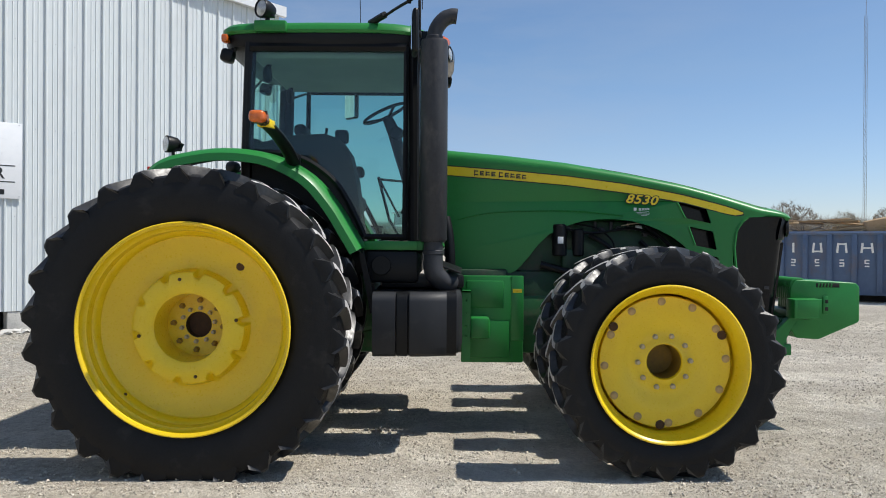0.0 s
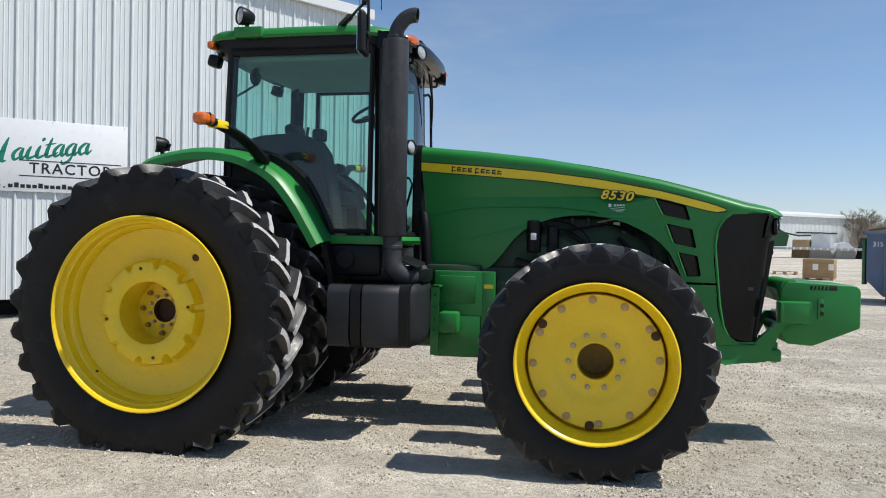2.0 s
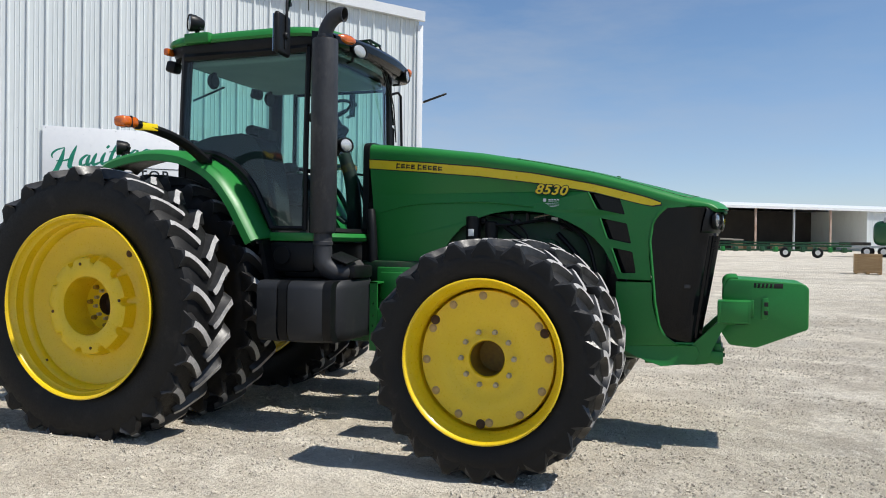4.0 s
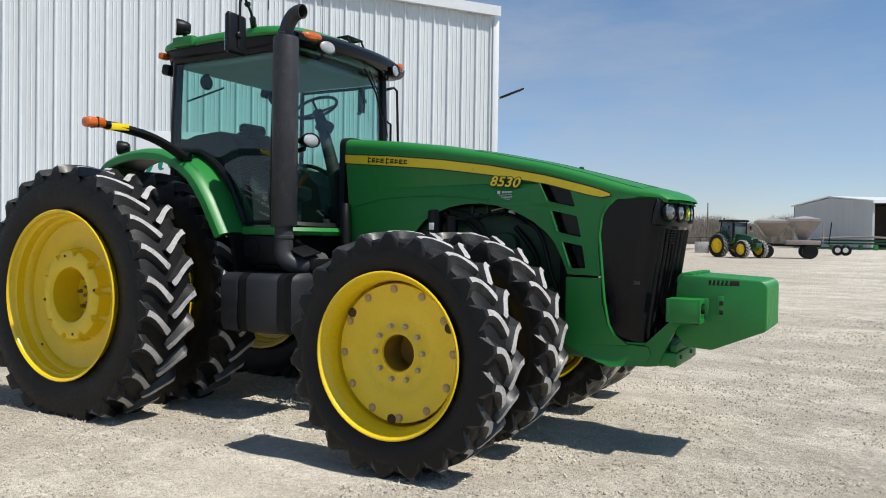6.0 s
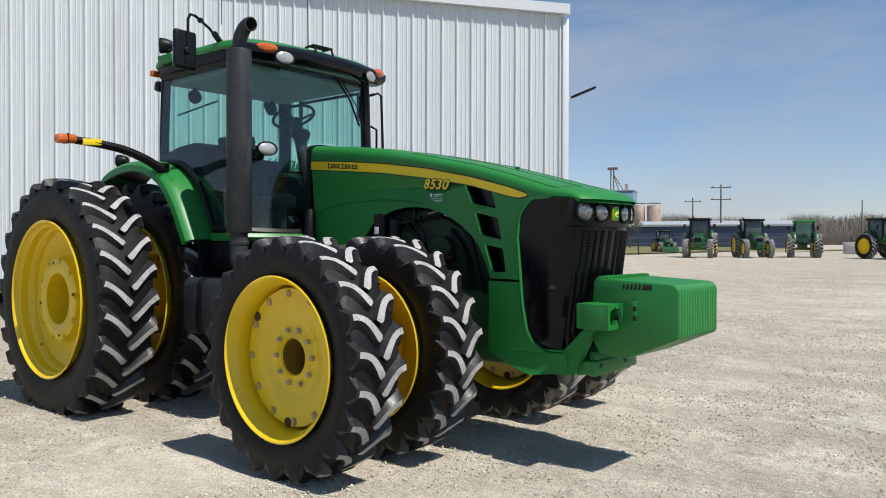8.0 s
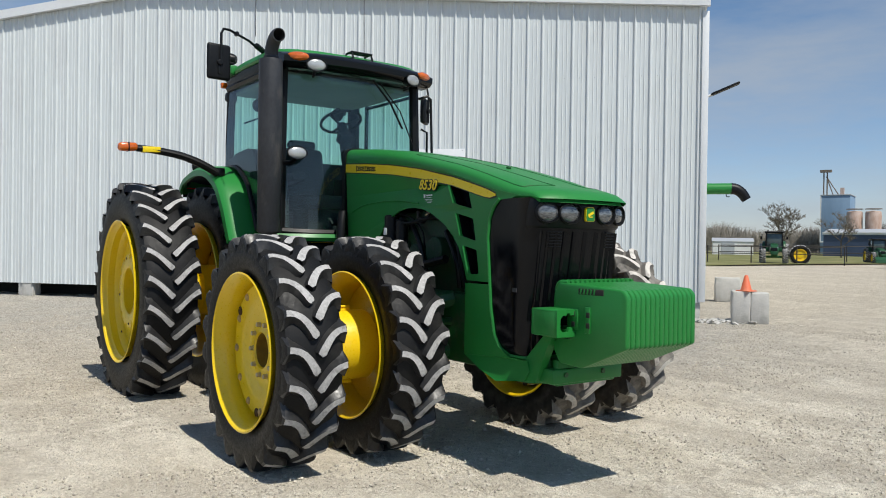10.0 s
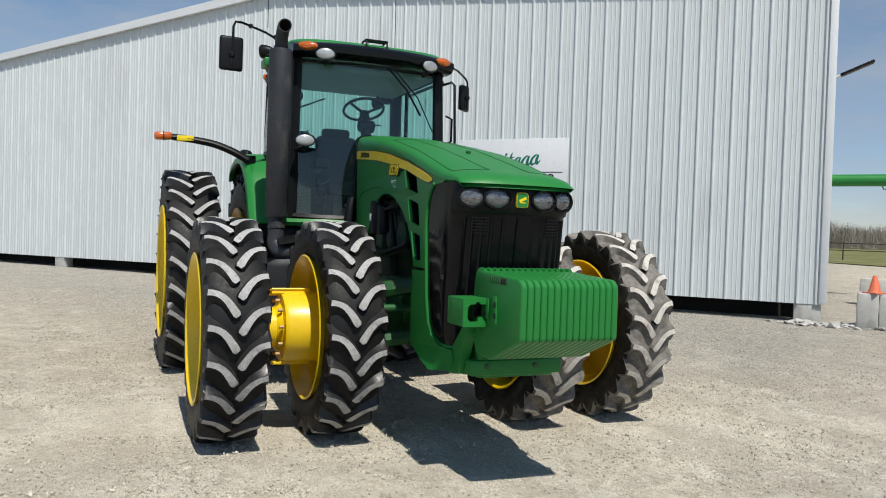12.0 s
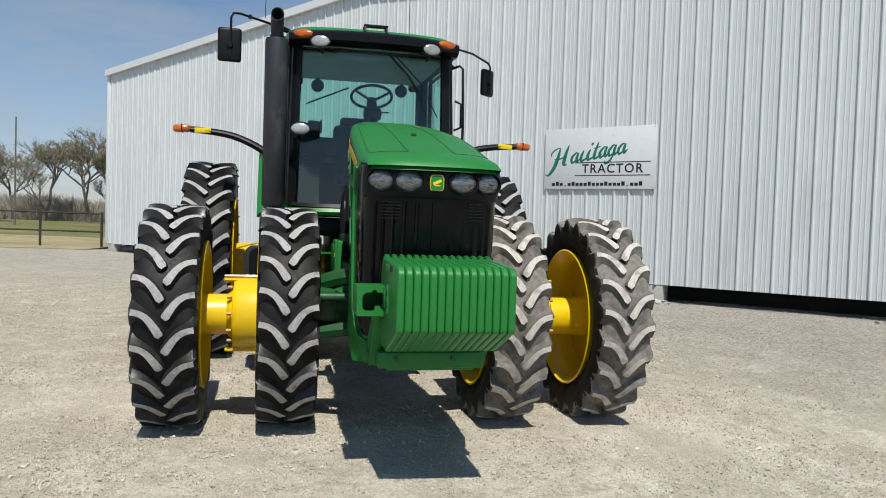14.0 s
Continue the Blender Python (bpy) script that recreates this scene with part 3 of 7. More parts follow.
bm = bmesh.new()
for pts, w, pk in (([(-1.17, -.20), (-1.08, -.23), (-1.00, -.10), (-.97, .12), (-.98, .34)], .085, .6), ([(-1.13, .16), (-1.16, .24), (-1.10, .31), (-.98, .34)], .035, .5),
                   ([(-.78, .36), (-.80, .15), (-.78, -.04), (-.70, -.06)], .085, .5), ([(-1.05, .10), (-.90, .09), (-.76, .14)], .03, .5)):
    stroke(bm, [climb(*p) for p in pts], 0.014, w, pk)
part("script_mark", bm, SIGN_G, sign, "green script capital shape")
# a run of slanted script shapes: bowls, stems and joining hairlines
for k, (x, top, bowl) in enumerate(((-.62, .15, 1), (-.42, .17, 0), (-.27, .17, 0), (-.12, .30, 0), (.02, .16, 1), (.22, .16, 1), (.43, .15, 1))):
    bm = bmesh.new()
    if bowl:
        stroke(bm, [climb(x + .13, top - .03), climb(x + .07, top), climb(x, .06), climb(x + .04, -.05), climb(x + .12, -.01)], 0.012, 0.058, 0.6)
    stroke(bm, [climb(x + (.13 if bowl else .04), top), climb(x + (.12 if bowl else .02), .04), climb(x + (.15 if bowl else .06), -.05), climb(x + .21, .02)], 0.014, 0.064, 0.4)
    if k == 5:
        stroke(bm, [climb(x + .13, .05), climb(x + .10, -.14), climb(x, -.20), climb(x - .03, -.13)], 0.012, 0.05)
    if k == 3:
        stroke(bm, [climb(x - .05, .17), climb(x + .04, .18), climb(x + .13, .19)], 0.010, 0.026)
    if k == 2:
        stroke(bm, [climb(x + .04, .25), climb(x + .055, .28), climb(x + .07, .30)], 0.03, 0.045)
    part("script_loop", bm, SIGN_G, sign)
for zz in (-.085, -.355):
    part("rule", Box((.31, -0.013, zz), (1.66, 0.004, 0.016)), DECAL_K, sign, "thin black rule")
words("lettering", "TRACTOR", 0.262, DECAL_K, sign, pose(.31, -0.013, -.222, 90), 0.002, 0, 1.17, "black lettering", 0.003)
for k in range(22):
    if k not in (3, 18):
        tall = k % 4 == 1
        part("address_bar", Box((-1.02 + k * 0.0935, -0.013, -.540 + (0.014 if tall else 0)), (0.070, 0.004, 0.086 if tall else 0.062)), DECAL_K, sign, "small black piece of writing")
for k in (3, 18):
    part("address_bar", Box((-1.02 + k * 0.0935, -0.013, -.570), (0.026, 0.004, 0.022)), DECAL_K, sign)

wall_lamp = thing("wall_lamp", "slim grey floodlight arm fixed to the building corner", "lamp", WALL @ pose(S1 + 0.04, 0.12, 4.44))
part("bracket", Tube([(-0.06, 0, -0.02), (0.14, 0.0, 0.06)], 0.025), TRIM_W, wall_lamp)
part("lamp_head", Box((0.38, 0, 0.165), (0.58, 0.20, 0.045), (0, -23, 0), bev=0.015), BLACK, wall_lamp, "flat dark lamp head")

# the unloading spout of a machine parked behind the building
spout = thing("unloading_auger", "green grain auger tube with black rubber spout on a post", "auger", WALL @ pose(S1 + 0.4, 8.2, 0))
part("tube", Tube([(-2.5, 0, 3.17), (1.18, 0, 3.19)], 0.165, 18), GREEN, spout)
part("spout", Tube([(1.12, 0, 3.19), (1.26, 0, 3.17), (1.42, 0, 3.06), (1.56, 0, 2.86)], 0.175, 14, 0.14, 3), BLACK, spout, "black rubber spout")
part("post", Cyl((-2.4, 0, 1.53), 0.15, 3.2, n=14), GREEN_DK, spout)
part("hook", Tube([(0.98, 0, 3.03), (1.0, 0, 2.95), (1.08, 0, 2.95)], 0.015, 6), BLACK, spout)

# ---- the tractor ----
TY = 6.61
tractor = thing("tractor", "large green row-crop tractor with yellow dual wheels parked on gravel", "tractor", pose(0, TY, 0))
AXF, AXR, ZF, ZR = 1.447, -1.63, 0.702, 0.912


def tyre_mesh(name, R, W, rim, lugs, lug_h, drop, mats, seg=72, lug_w=0.052, hook=True, dusty=False):
    bm = bmesh.new()
    c = R - lug_h
    half = [(rim - 0.01, 0.40), (rim + 0.035, 0.455), ((rim + c) * 0.5, 0.50), (c - 0.07, 0.49), (c - 0.025, 0.455), (c - 0.006, 0.36), (c, 0.16)]
    prof = [(r, -q * W) for r, q in half] + [(c + 0.002, 0)] + [(r, q * W) for r, q in reversed(half)]
    lathe(bm, prof, seg)
    casing = list(bm.verts)
    if dusty:
        for f in bm.faces:
            m = f.calc_center_median()
            if math.hypot(m.x, m.z) > c - 0.04:
                f.material_index = 2
    # place across (share of the half width) and turn towards the middle
    if hook:
        turn = ((0.92, 0.0), (0.80, 0.02), (0.64, 0.085), (0.48, 0.22), (0.34, 0.43), (0.22, 0.67), (0.09, 0.97), (0.03, 1.07))
    else:
        turn = ((0.93, 0.02), (0.80, 0.10), (0.62, 0.27), (0.46, 0.46), (0.32, 0.66), (0.20, 0.83), (0.07, 1.0), (0.03, 1.05))
    tops = (0.35, 0.33, 0.335, 0.355, 0.385, 0.42, 0.46, 0.31) if hook else (0.42, 0.36, 0.345, 0.355, 0.37, 0.40, 0.44, 0.32)
    feet = tuple(w + lift for w, lift in zip(tops, (0.90, 0.72, 0.50, 0.38, 0.30, 0.25, 0.21, 0.18)))
    for side in (-1, 1):
        for k in range(lugs):
            a0 = 2 * math.pi * (k + (0.5 if side > 0 else 0)) / lugs
            loops = []
            spine = [(0.962, R - lug_h - 0.075, R - 0.14, 0.0, 0.30, 0.70), (0.990, R - lug_h - 0.028, R - 0.12, 0.0, 0.62, 1.10), (0.975, R - 0.024, R - 0.10, 0.0, 0.46, 1.25)]
            spine += [(q, R - lerp([(0.05, 0.010), (0.1, 0.002), (0.5, 0), (0.8, 0.003), (0.93, 0.010)], q), c - 0.02, f, wt, wb) for (q, f), wt, wb in zip(turn, tops, feet)]
            # across, top and foot radius, turn, half widths at top and foot; the widths lie square to the bar's run
            for n_, (q, rt, rb, f, wt, wb) in enumerate(spine):
                before, after = spine[max(n_ - 1, 3)], spine[min(n_ + 1, len(spine) - 1)]
                dy, ds = abs(after[0] - before[0]) * W * 0.5, (after[3] - before[3]) * drop * R
                ln = math.hypot(dy, ds)
                ky, ks = (ds / ln, dy / ln) if n_ > 2 and ln > 0 else (0.0, 1.0)
                a = a0 + drop * f
                y = side * q * W * 0.5
                lp = []
                for r, w in ((rb, -wb), (rt - 0.012, -wt * 1.12), (rt, -wt * 0.88), (rt, wt * 0.88), (rt - 0.012, wt * 1.12), (rb, wb)):
                    t = a + w * lug_w * ks / r
                    lp.append((r * math.cos(t), y + side * ky * w * lug_w, -r * math.sin(t)))
                loops.append(lp)
            vv = [[bm.verts.new(p) for p in lp] for lp in loops]
            for i, (A, B) in enumerate(zip(vv, vv[1:])):
                for j in range(5):
                    f = bm.faces.new((A[j], A[j + 1], B[j + 1], B[j]))
                    # bar sides get the tone with painted sheen, shoulders the plain dark rubber
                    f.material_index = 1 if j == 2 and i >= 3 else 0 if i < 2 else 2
            bm.faces.new(vv[0])
            bm.faces.new(vv[-1])
            # the bar is moulded on the carcass: tie its hidden foot to it
            root = casing[7 * seg + round(-(a0 + drop) / (2 * math.pi) * seg) % seg]
            bm.faces.new((vv[-1][0], vv[-1][5], root))
    return mesh_of(name, bm, mats)


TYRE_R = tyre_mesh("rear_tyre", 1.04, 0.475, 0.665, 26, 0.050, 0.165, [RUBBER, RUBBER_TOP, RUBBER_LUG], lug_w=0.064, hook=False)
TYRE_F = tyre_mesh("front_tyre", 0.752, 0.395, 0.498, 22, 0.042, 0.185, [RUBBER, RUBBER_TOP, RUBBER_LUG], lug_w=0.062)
TYRE_FD = tyre_mesh("front_tyre", 0.752, 0.395, 0.498, 22, 0.042, 0.185, [RUBBER_SIDE, LUG_DUST, RUBBER_DUST], lug_w=0.062, dusty=True)


# every wheel is drawn with its outer face towards -y
def rear_rim():
    bm = bmesh.new()
    lathe(bm, [(0.662, -0.225), (0.676, -0.238), (0.680, -0.247), (0.672, -0.252), (0.655, -0.240), (0.645, -0.205), (0.628, -0.19), (0.622, -0.13), (0.605, -0.115), (0.590, -0.06),
               (0.590, 0.10), (0.622, 0.14), (0.66, 0.225), (0.676, 0.24), (0.672, 0.25), (0.64, 0.22), (0.60, 0.13), (0.575, 0.09), (0.575, -0.04)], 72)
    return mesh_of("rim", bm, YELLOW)


def rear_disc():
    """A dished web with a raised centre whose edge is scalloped ten times."""
    bm = bmesh.new()
    loops = []
    n = 240
    for r, y in ((0.592, -0.065), (0.575, -0.055), (0.46, -0.034), (0.41, -0.034), (0.380, -0.045), (0.368, -0.085), (0.358, -0.136), (0.344, -0.145), (0.290, -0.147), (0.235, -0.145), (0.220, -0.134), (0.212, -0.02), (0.208, 0.085), (0.086, 0.085)):
        lp = []
        for k in range(n):
            t = 2 * math.pi * k / n
            u = abs(((t + 0.11) * 10 / (2 * math.pi)) % 1.0 - 0.5) * 0.6283
            cut = math.sqrt(max(0.0, 1 - (u / 0.082) ** 2)) if 0.32 < r < 0.375 else 0.0
            q = r - 0.040 * cut
            lp.append((q * math.cos(t), y, q * math.sin(t)))
        loops.append(lp)
    rings(bm, loops, True, False)
    return mesh_of("wheel_disc", bm, YELLOW)


def bolt_mesh(name, size, h, material, n=6):
    bm = bmesh.new()
    lathe(bm, [(size * 1.25, 0.002), (size * 1.25, -0.004), (size, -0.005), (size, -h), (size * 0.7, -h - 0.004), (0, -h - 0.004)], n * 2 if n > 6 else 6)
    return mesh_of(name, bm, material)


def front_rim():
    bm = bmesh.new()
    lathe(bm, [(0.495, -0.178), (0.504, -0.188), (0.509, -0.198), (0.500, -0.203), (0.485, -0.192), (0.477, -0.165), (0.461, -0.15), (0.454, -0.115), (0.446, -0.09),
               (0.446, 0.09), (0.47, 0.12), (0.497, 0.178), (0.509, 0.195), (0.500, 0.202), (0.475, 0.17), (0.445, 0.11), (0.432, 0.08), (0.432, -0.07)], 64)
    return mesh_of("rim", bm, YELLOW)


def front_disc(d):
    """A flat plate with a rolled step and an open bore; d: how deep it sits."""
    bm = bmesh.new()
    lathe(bm, [(0.428, d - 0.012), (0.424, d - 0.018), (0.34, d - 0.014), (0.27, d - 0.010), (0.245, d + 0.008), (0.155, d + 0.012), (0.132, d - 0.004), (0.118, d - 0.006), (0.111, d + 0.008)], 64)
    lathe(bm, [(0.428, d - 0.012), (0.428, d + 0.012), (0.16, d + 0.03), (0.14, d + 0.20)], 64)
    return mesh_of("wheel_disc", bm, YELLOW)


def bore(d):
    bm = bmesh.new()
    lathe(bm, [(0.1105, d + 0.006), (0.106, d + 0.195), (0.0, d + 0.195)], 32)
    return mesh_of("bore", bm, YELLOW_SHADED)


RIM_R, DISC_R = rear_rim(), rear_disc()
HEX, HEX_S = bolt_mesh("hub_bolt", 0.0155, 0.026, STEEL), bolt_mesh("hub_bolt", 0.0125, 0.024, STEEL)
# small and wide holes and notches are dark discs: shade painted, nothing cut
DOT, HOLE_DISC = bolt_mesh("rim_bolt", 0.0215, 0.010, RUSTY, 8), bolt_mesh("stud", 0.009, 0.004, BORE, 8)
WIDE_HOLE_DISC = bolt_mesh("plug", 0.022, 0.004, BORE, 10)
# the larger rear hub bolts wear the yellow with shade painted in
HEX_Y, HEX_YS = bolt_mesh("hub_bolt", 0.0165, 0.030, YELLOW_SHADED), bolt_mesh("hub_bolt", 0.013, 0.028, STEEL)
NOTCH = bolt_mesh("rim_notch", 0.024, 0.001, BORE, 10)
RIM_F, DISC_F, BORE_F = front_rim(), front_disc(-0.045), bore(-0.045)


def ring_of(parent, name, mesh, n, rad, y, off=0.0):
    for k in range(n):
        t = 2 * math.pi * (k + off) / n
        part(name, mesh, None, parent).matrix_basis = Matrix.Translation((rad * math.cos(t), y, rad * math.sin(t)))


def wheel(name, x, y, z, rear, flip, turn, dusty=False, label=""):
    m = pose(x, y, z, 0, turn, 180 if flip else 0)
    rim = part(name, RIM_R if rear else RIM_F, None, tractor, label)
    rim.matrix_basis = m
    t = part("tyre", TYRE_R if rear else (TYRE_FD if dusty else TYRE_F), None, rim, "dusty lugged tyre" if dusty else "black lugged tyre with worn grey tread bars")
    if flip:
        t.matrix_basis = pose(0, 0, 0, 0, 0, 180)
    if rear:
        part("wheel_disc", DISC_R, None, rim)
        ring_of(rim, "hub_bolt", HEX_Y, 8, 0.165, 0.083)
        ring_of(rim, "hub_bolt", HEX_YS, 10, 0.112, 0.083, 0.4)
        ring_of(rim, "stud", HOLE_DISC, 5, 0.338, -0.075, 0.32)
        ring_of(rim, "stud", HOLE_DISC, 4, 0.315, -0.146, 0.15)
        ring_of(rim, "plug", WIDE_HOLE_DISC, 1, 0.50, -0.040, 0.155)
        ring_of(rim, "stud", HOLE_DISC, 1, 0.60, -0.10, 0.64)
        bm = bmesh.new()
        lathe(bm, [(0.087, 0.083), (0.084, 0.15), (0.0, 0.15)], 20)
        part("bore", bm, BORE, rim, "dark brown axle bore")
    else:
        part("wheel_disc", DISC_F, None, rim)
        ring_of(rim, "hub_bolt", HEX, 10, 0.172, -0.033, 0.3)
        ring_of(rim, "rim_bolt", DOT, 12, 0.395, -0.059, 0.42)
        ring_of(rim, "rim_notch", NOTCH, 3, 0.408, -0.063, 0.29)
        part("bore", BORE_F, None, rim, "yellow hub bore darkened for shade")
    return rim


for sgn in (-1, 1):
    fl = sgn > 0
    wheel("rear_wheel", AXR, sgn * 1.50, ZR, True, fl, 4, label="outer rear dual wheel")
    wheel("rear_wheel", AXR, sgn * 0.755, ZR, True, not fl, 11, label="inner rear wheel")
    wheel("front_wheel", AXF, sgn * 1.505, ZF, False, fl, 9, fl, "outer front dual wheel")
    wheel("front_wheel", AXF, sgn * 0.765, ZF, False, not fl, 2, fl, "inner front wheel")
    # dual hubs
    bm = bmesh.new()
    lathe(bm, [(0.0, sgn * 0.80), (0.24, sgn * 0.82), (0.245, sgn * 1.10), (0.232, sgn * 1.125), (0.17, sgn * 1.13), (0.165, sgn * 1.14), (0.140, sgn * 1.17), (0.138, sgn * 1.50), (0.165, sgn * 1.515), (0.165, sgn * 1.535), (0.113, sgn * 1.535)], 48, (AXF, 0, ZF))
    hub = part("front_hub", bm, YELLOW, tractor, "yellow dual hub extension")
    for k in range(10):
        t = 2 * math.pi * (k + 0.2) / 10
        bm = Cyl((AXF + 0.192 * math.cos(t), sgn * 1.150, ZF + 0.192 * math.sin(t)), 0.013, 0.03, "y", 6)
        part("hub_bolt", bm, RUSTY, hub)
    # two bridging lugs of the clamp ring
    for t in (radians(98), radians(278)):
        bm = Box((AXF + 0.245 * math.cos(t), sgn * 1.06, ZF + 0.245 * math.sin(t)), (0.026, 0.24, 0.13), (0, -math.degrees(t), 0), 0.010, 2)
        part("clamp_bridge", bm, YELLOW, hub)
    bm = bmesh.new()
    lathe(bm, [(0.0, sgn * 0.3), (0.20, sgn * 0.31), (0.17, sgn * 0.70), (0.25, sgn * 0.72), (0.25, sgn * 0.98), (0.19, sgn * 1.02), (0.185, sgn * 1.30), (0, sgn * 1.31)], 40, (AXR, 0, ZR))
    part("rear_axle", bm, YELLOW, tractor, "yellow rear axle hub")

# hood
SHO = [(-0.020, 2.128), (0.520, 2.084), (1.000, 2.034), (1.462, 1.969), (1.920, 1.882), (2.388, 1.756), (2.597, 1.711), (2.800, 1.703), (2.866, 1.686)]
TOP = [(-0.020, 2.256), (0.520, 2.205), (1.000, 2.145), (1.462, 2.065), (1.920, 1.972), (2.388, 1.851), (2.597, 1.794), (2.740, 1.762), (2.800, 1.743), (2.835, 1.723), (2.855, 1.703), (2.866, 1.686)]
HW = [(-0.020, 0.165), (0.500, 0.240), (1.000, 0.306), (1.475, 0.356), (1.750, 0.379), (2.100, 0.392), (2.400, 0.398), (2.600, 0.396), (2.830, 0.380)]


def smooth01(a, b, x):
    t = min(1, max(0, (x - a) / (b - a)))
    return t * t * (3 - 2 * t)


def hood_point(x, q, lift=0.0):
    """q from -1 to 1 over the hood's crown."""
    a = abs(q) * math.pi / 2
    w = lerp(HW, x) + lift
    y = w * math.copysign(math.sin(a) ** 0.50 if a else 0, q)
    zs, zt = lerp(SHO, x), lerp(TOP, x)
    z = zs + (zt - zs) * max(0, math.cos(a)) ** 0.55 + lift
    xx = x - 0.085 * smooth01(2.1, 2.83, x) * (abs(y) / 0.385) ** 3.0
    return (xx, y, z)


bm = bmesh.new()
xs = [-0.02 + 2.76 * i / 38 for i in range(39)] + [2.77, 2.80, 2.82, 2.838, 2.850, 2.859, 2.866]
qs = [-1 + 2 * j / 28 for j in range(29)]
outer = [[hood_point(x, q) for q in qs] for x in xs]
inner = [[(p[0] - 0.01, p[1] * 0.955, p[2] - 0.022) for p in row] for row in outer]
rings(bm, [o + i[::-1] for o, i in zip(outer, inner)], True, False)
part("hood", bm, GREEN, tractor, "glossy green engine hood")
for sgn in (-1, 1):
    # the two lids let into the hood, each ringed by a narrow joint
    def lid(u, v, lift):
        return hood_point(1.30 + 1.36 * u, sgn * (0.075 + (0.40 + 0.10 * u) * v), lift)
    edge = [(i / 14, 0) for i in range(14)] + [(1, j / 8) for j in range(8)] + [(1 - i / 14, 1) for i in range(14)] + [(0, 1 - j / 8) for j in range(9)]
    part("lid_joint", tube(bmesh.new(), [lid(u, v, 0.0005) for u, v in edge], 0.0032, 5), GREEN_DK, tractor, "dark joint round the hood lid")
part("hood_badge", Cyl((2.05, 0, 1.946), 0.018, 0.02, n=12, bev=0.005), GREEN_DK, tractor, "small filler cap")

side_out = ([(x, lerp(SHO, x) + 0.004) for x in (-0.018, 0.3, 0.53, 0.8, 1.0, 1.25, 1.46, 1.7, 1.92, 2.15, 2.39, 2.53, 2.62)]
            + [(2.55, 1.695)] + [(2.435, 1.690), (2.378, 1.650), (2.343, 1.570), (2.324, 1.470), (2.320, 1.350), (2.340, 1.165)]
            + [(2.100, 1.170), (2.060, 1.270), (2.000, 1.385), (1.930, 1.462), (1.835, 1.533), (1.751, 1.578), (1.654, 1.620), (1.522, 1.656), (1.383, 1.673), (1.242, 1.670), (1.111, 1.650), (0.980, 1.609), (0.860, 1.545), (0.776, 1.462), (0.700, 1.362), (0.633, 1.282), (0.592, 1.246), (0.538, 1.220), (0.145, 1.229), (0.098, 1.249), (0.072, 1.295), (0.056, 1.398), (0.019, 1.811)])
vents = [rounded(v, 0.012) for v in ([(1.874, 1.812), (2.098, 1.790), (2.147, 1.640), (1.950, 1.680)], [(1.972, 1.616), (2.161, 1.576), (2.194, 1.428), (2.030, 1.462)], [(2.060, 1.398), (2.204, 1.370), (2.231, 1.215), (2.129, 1.210)])]
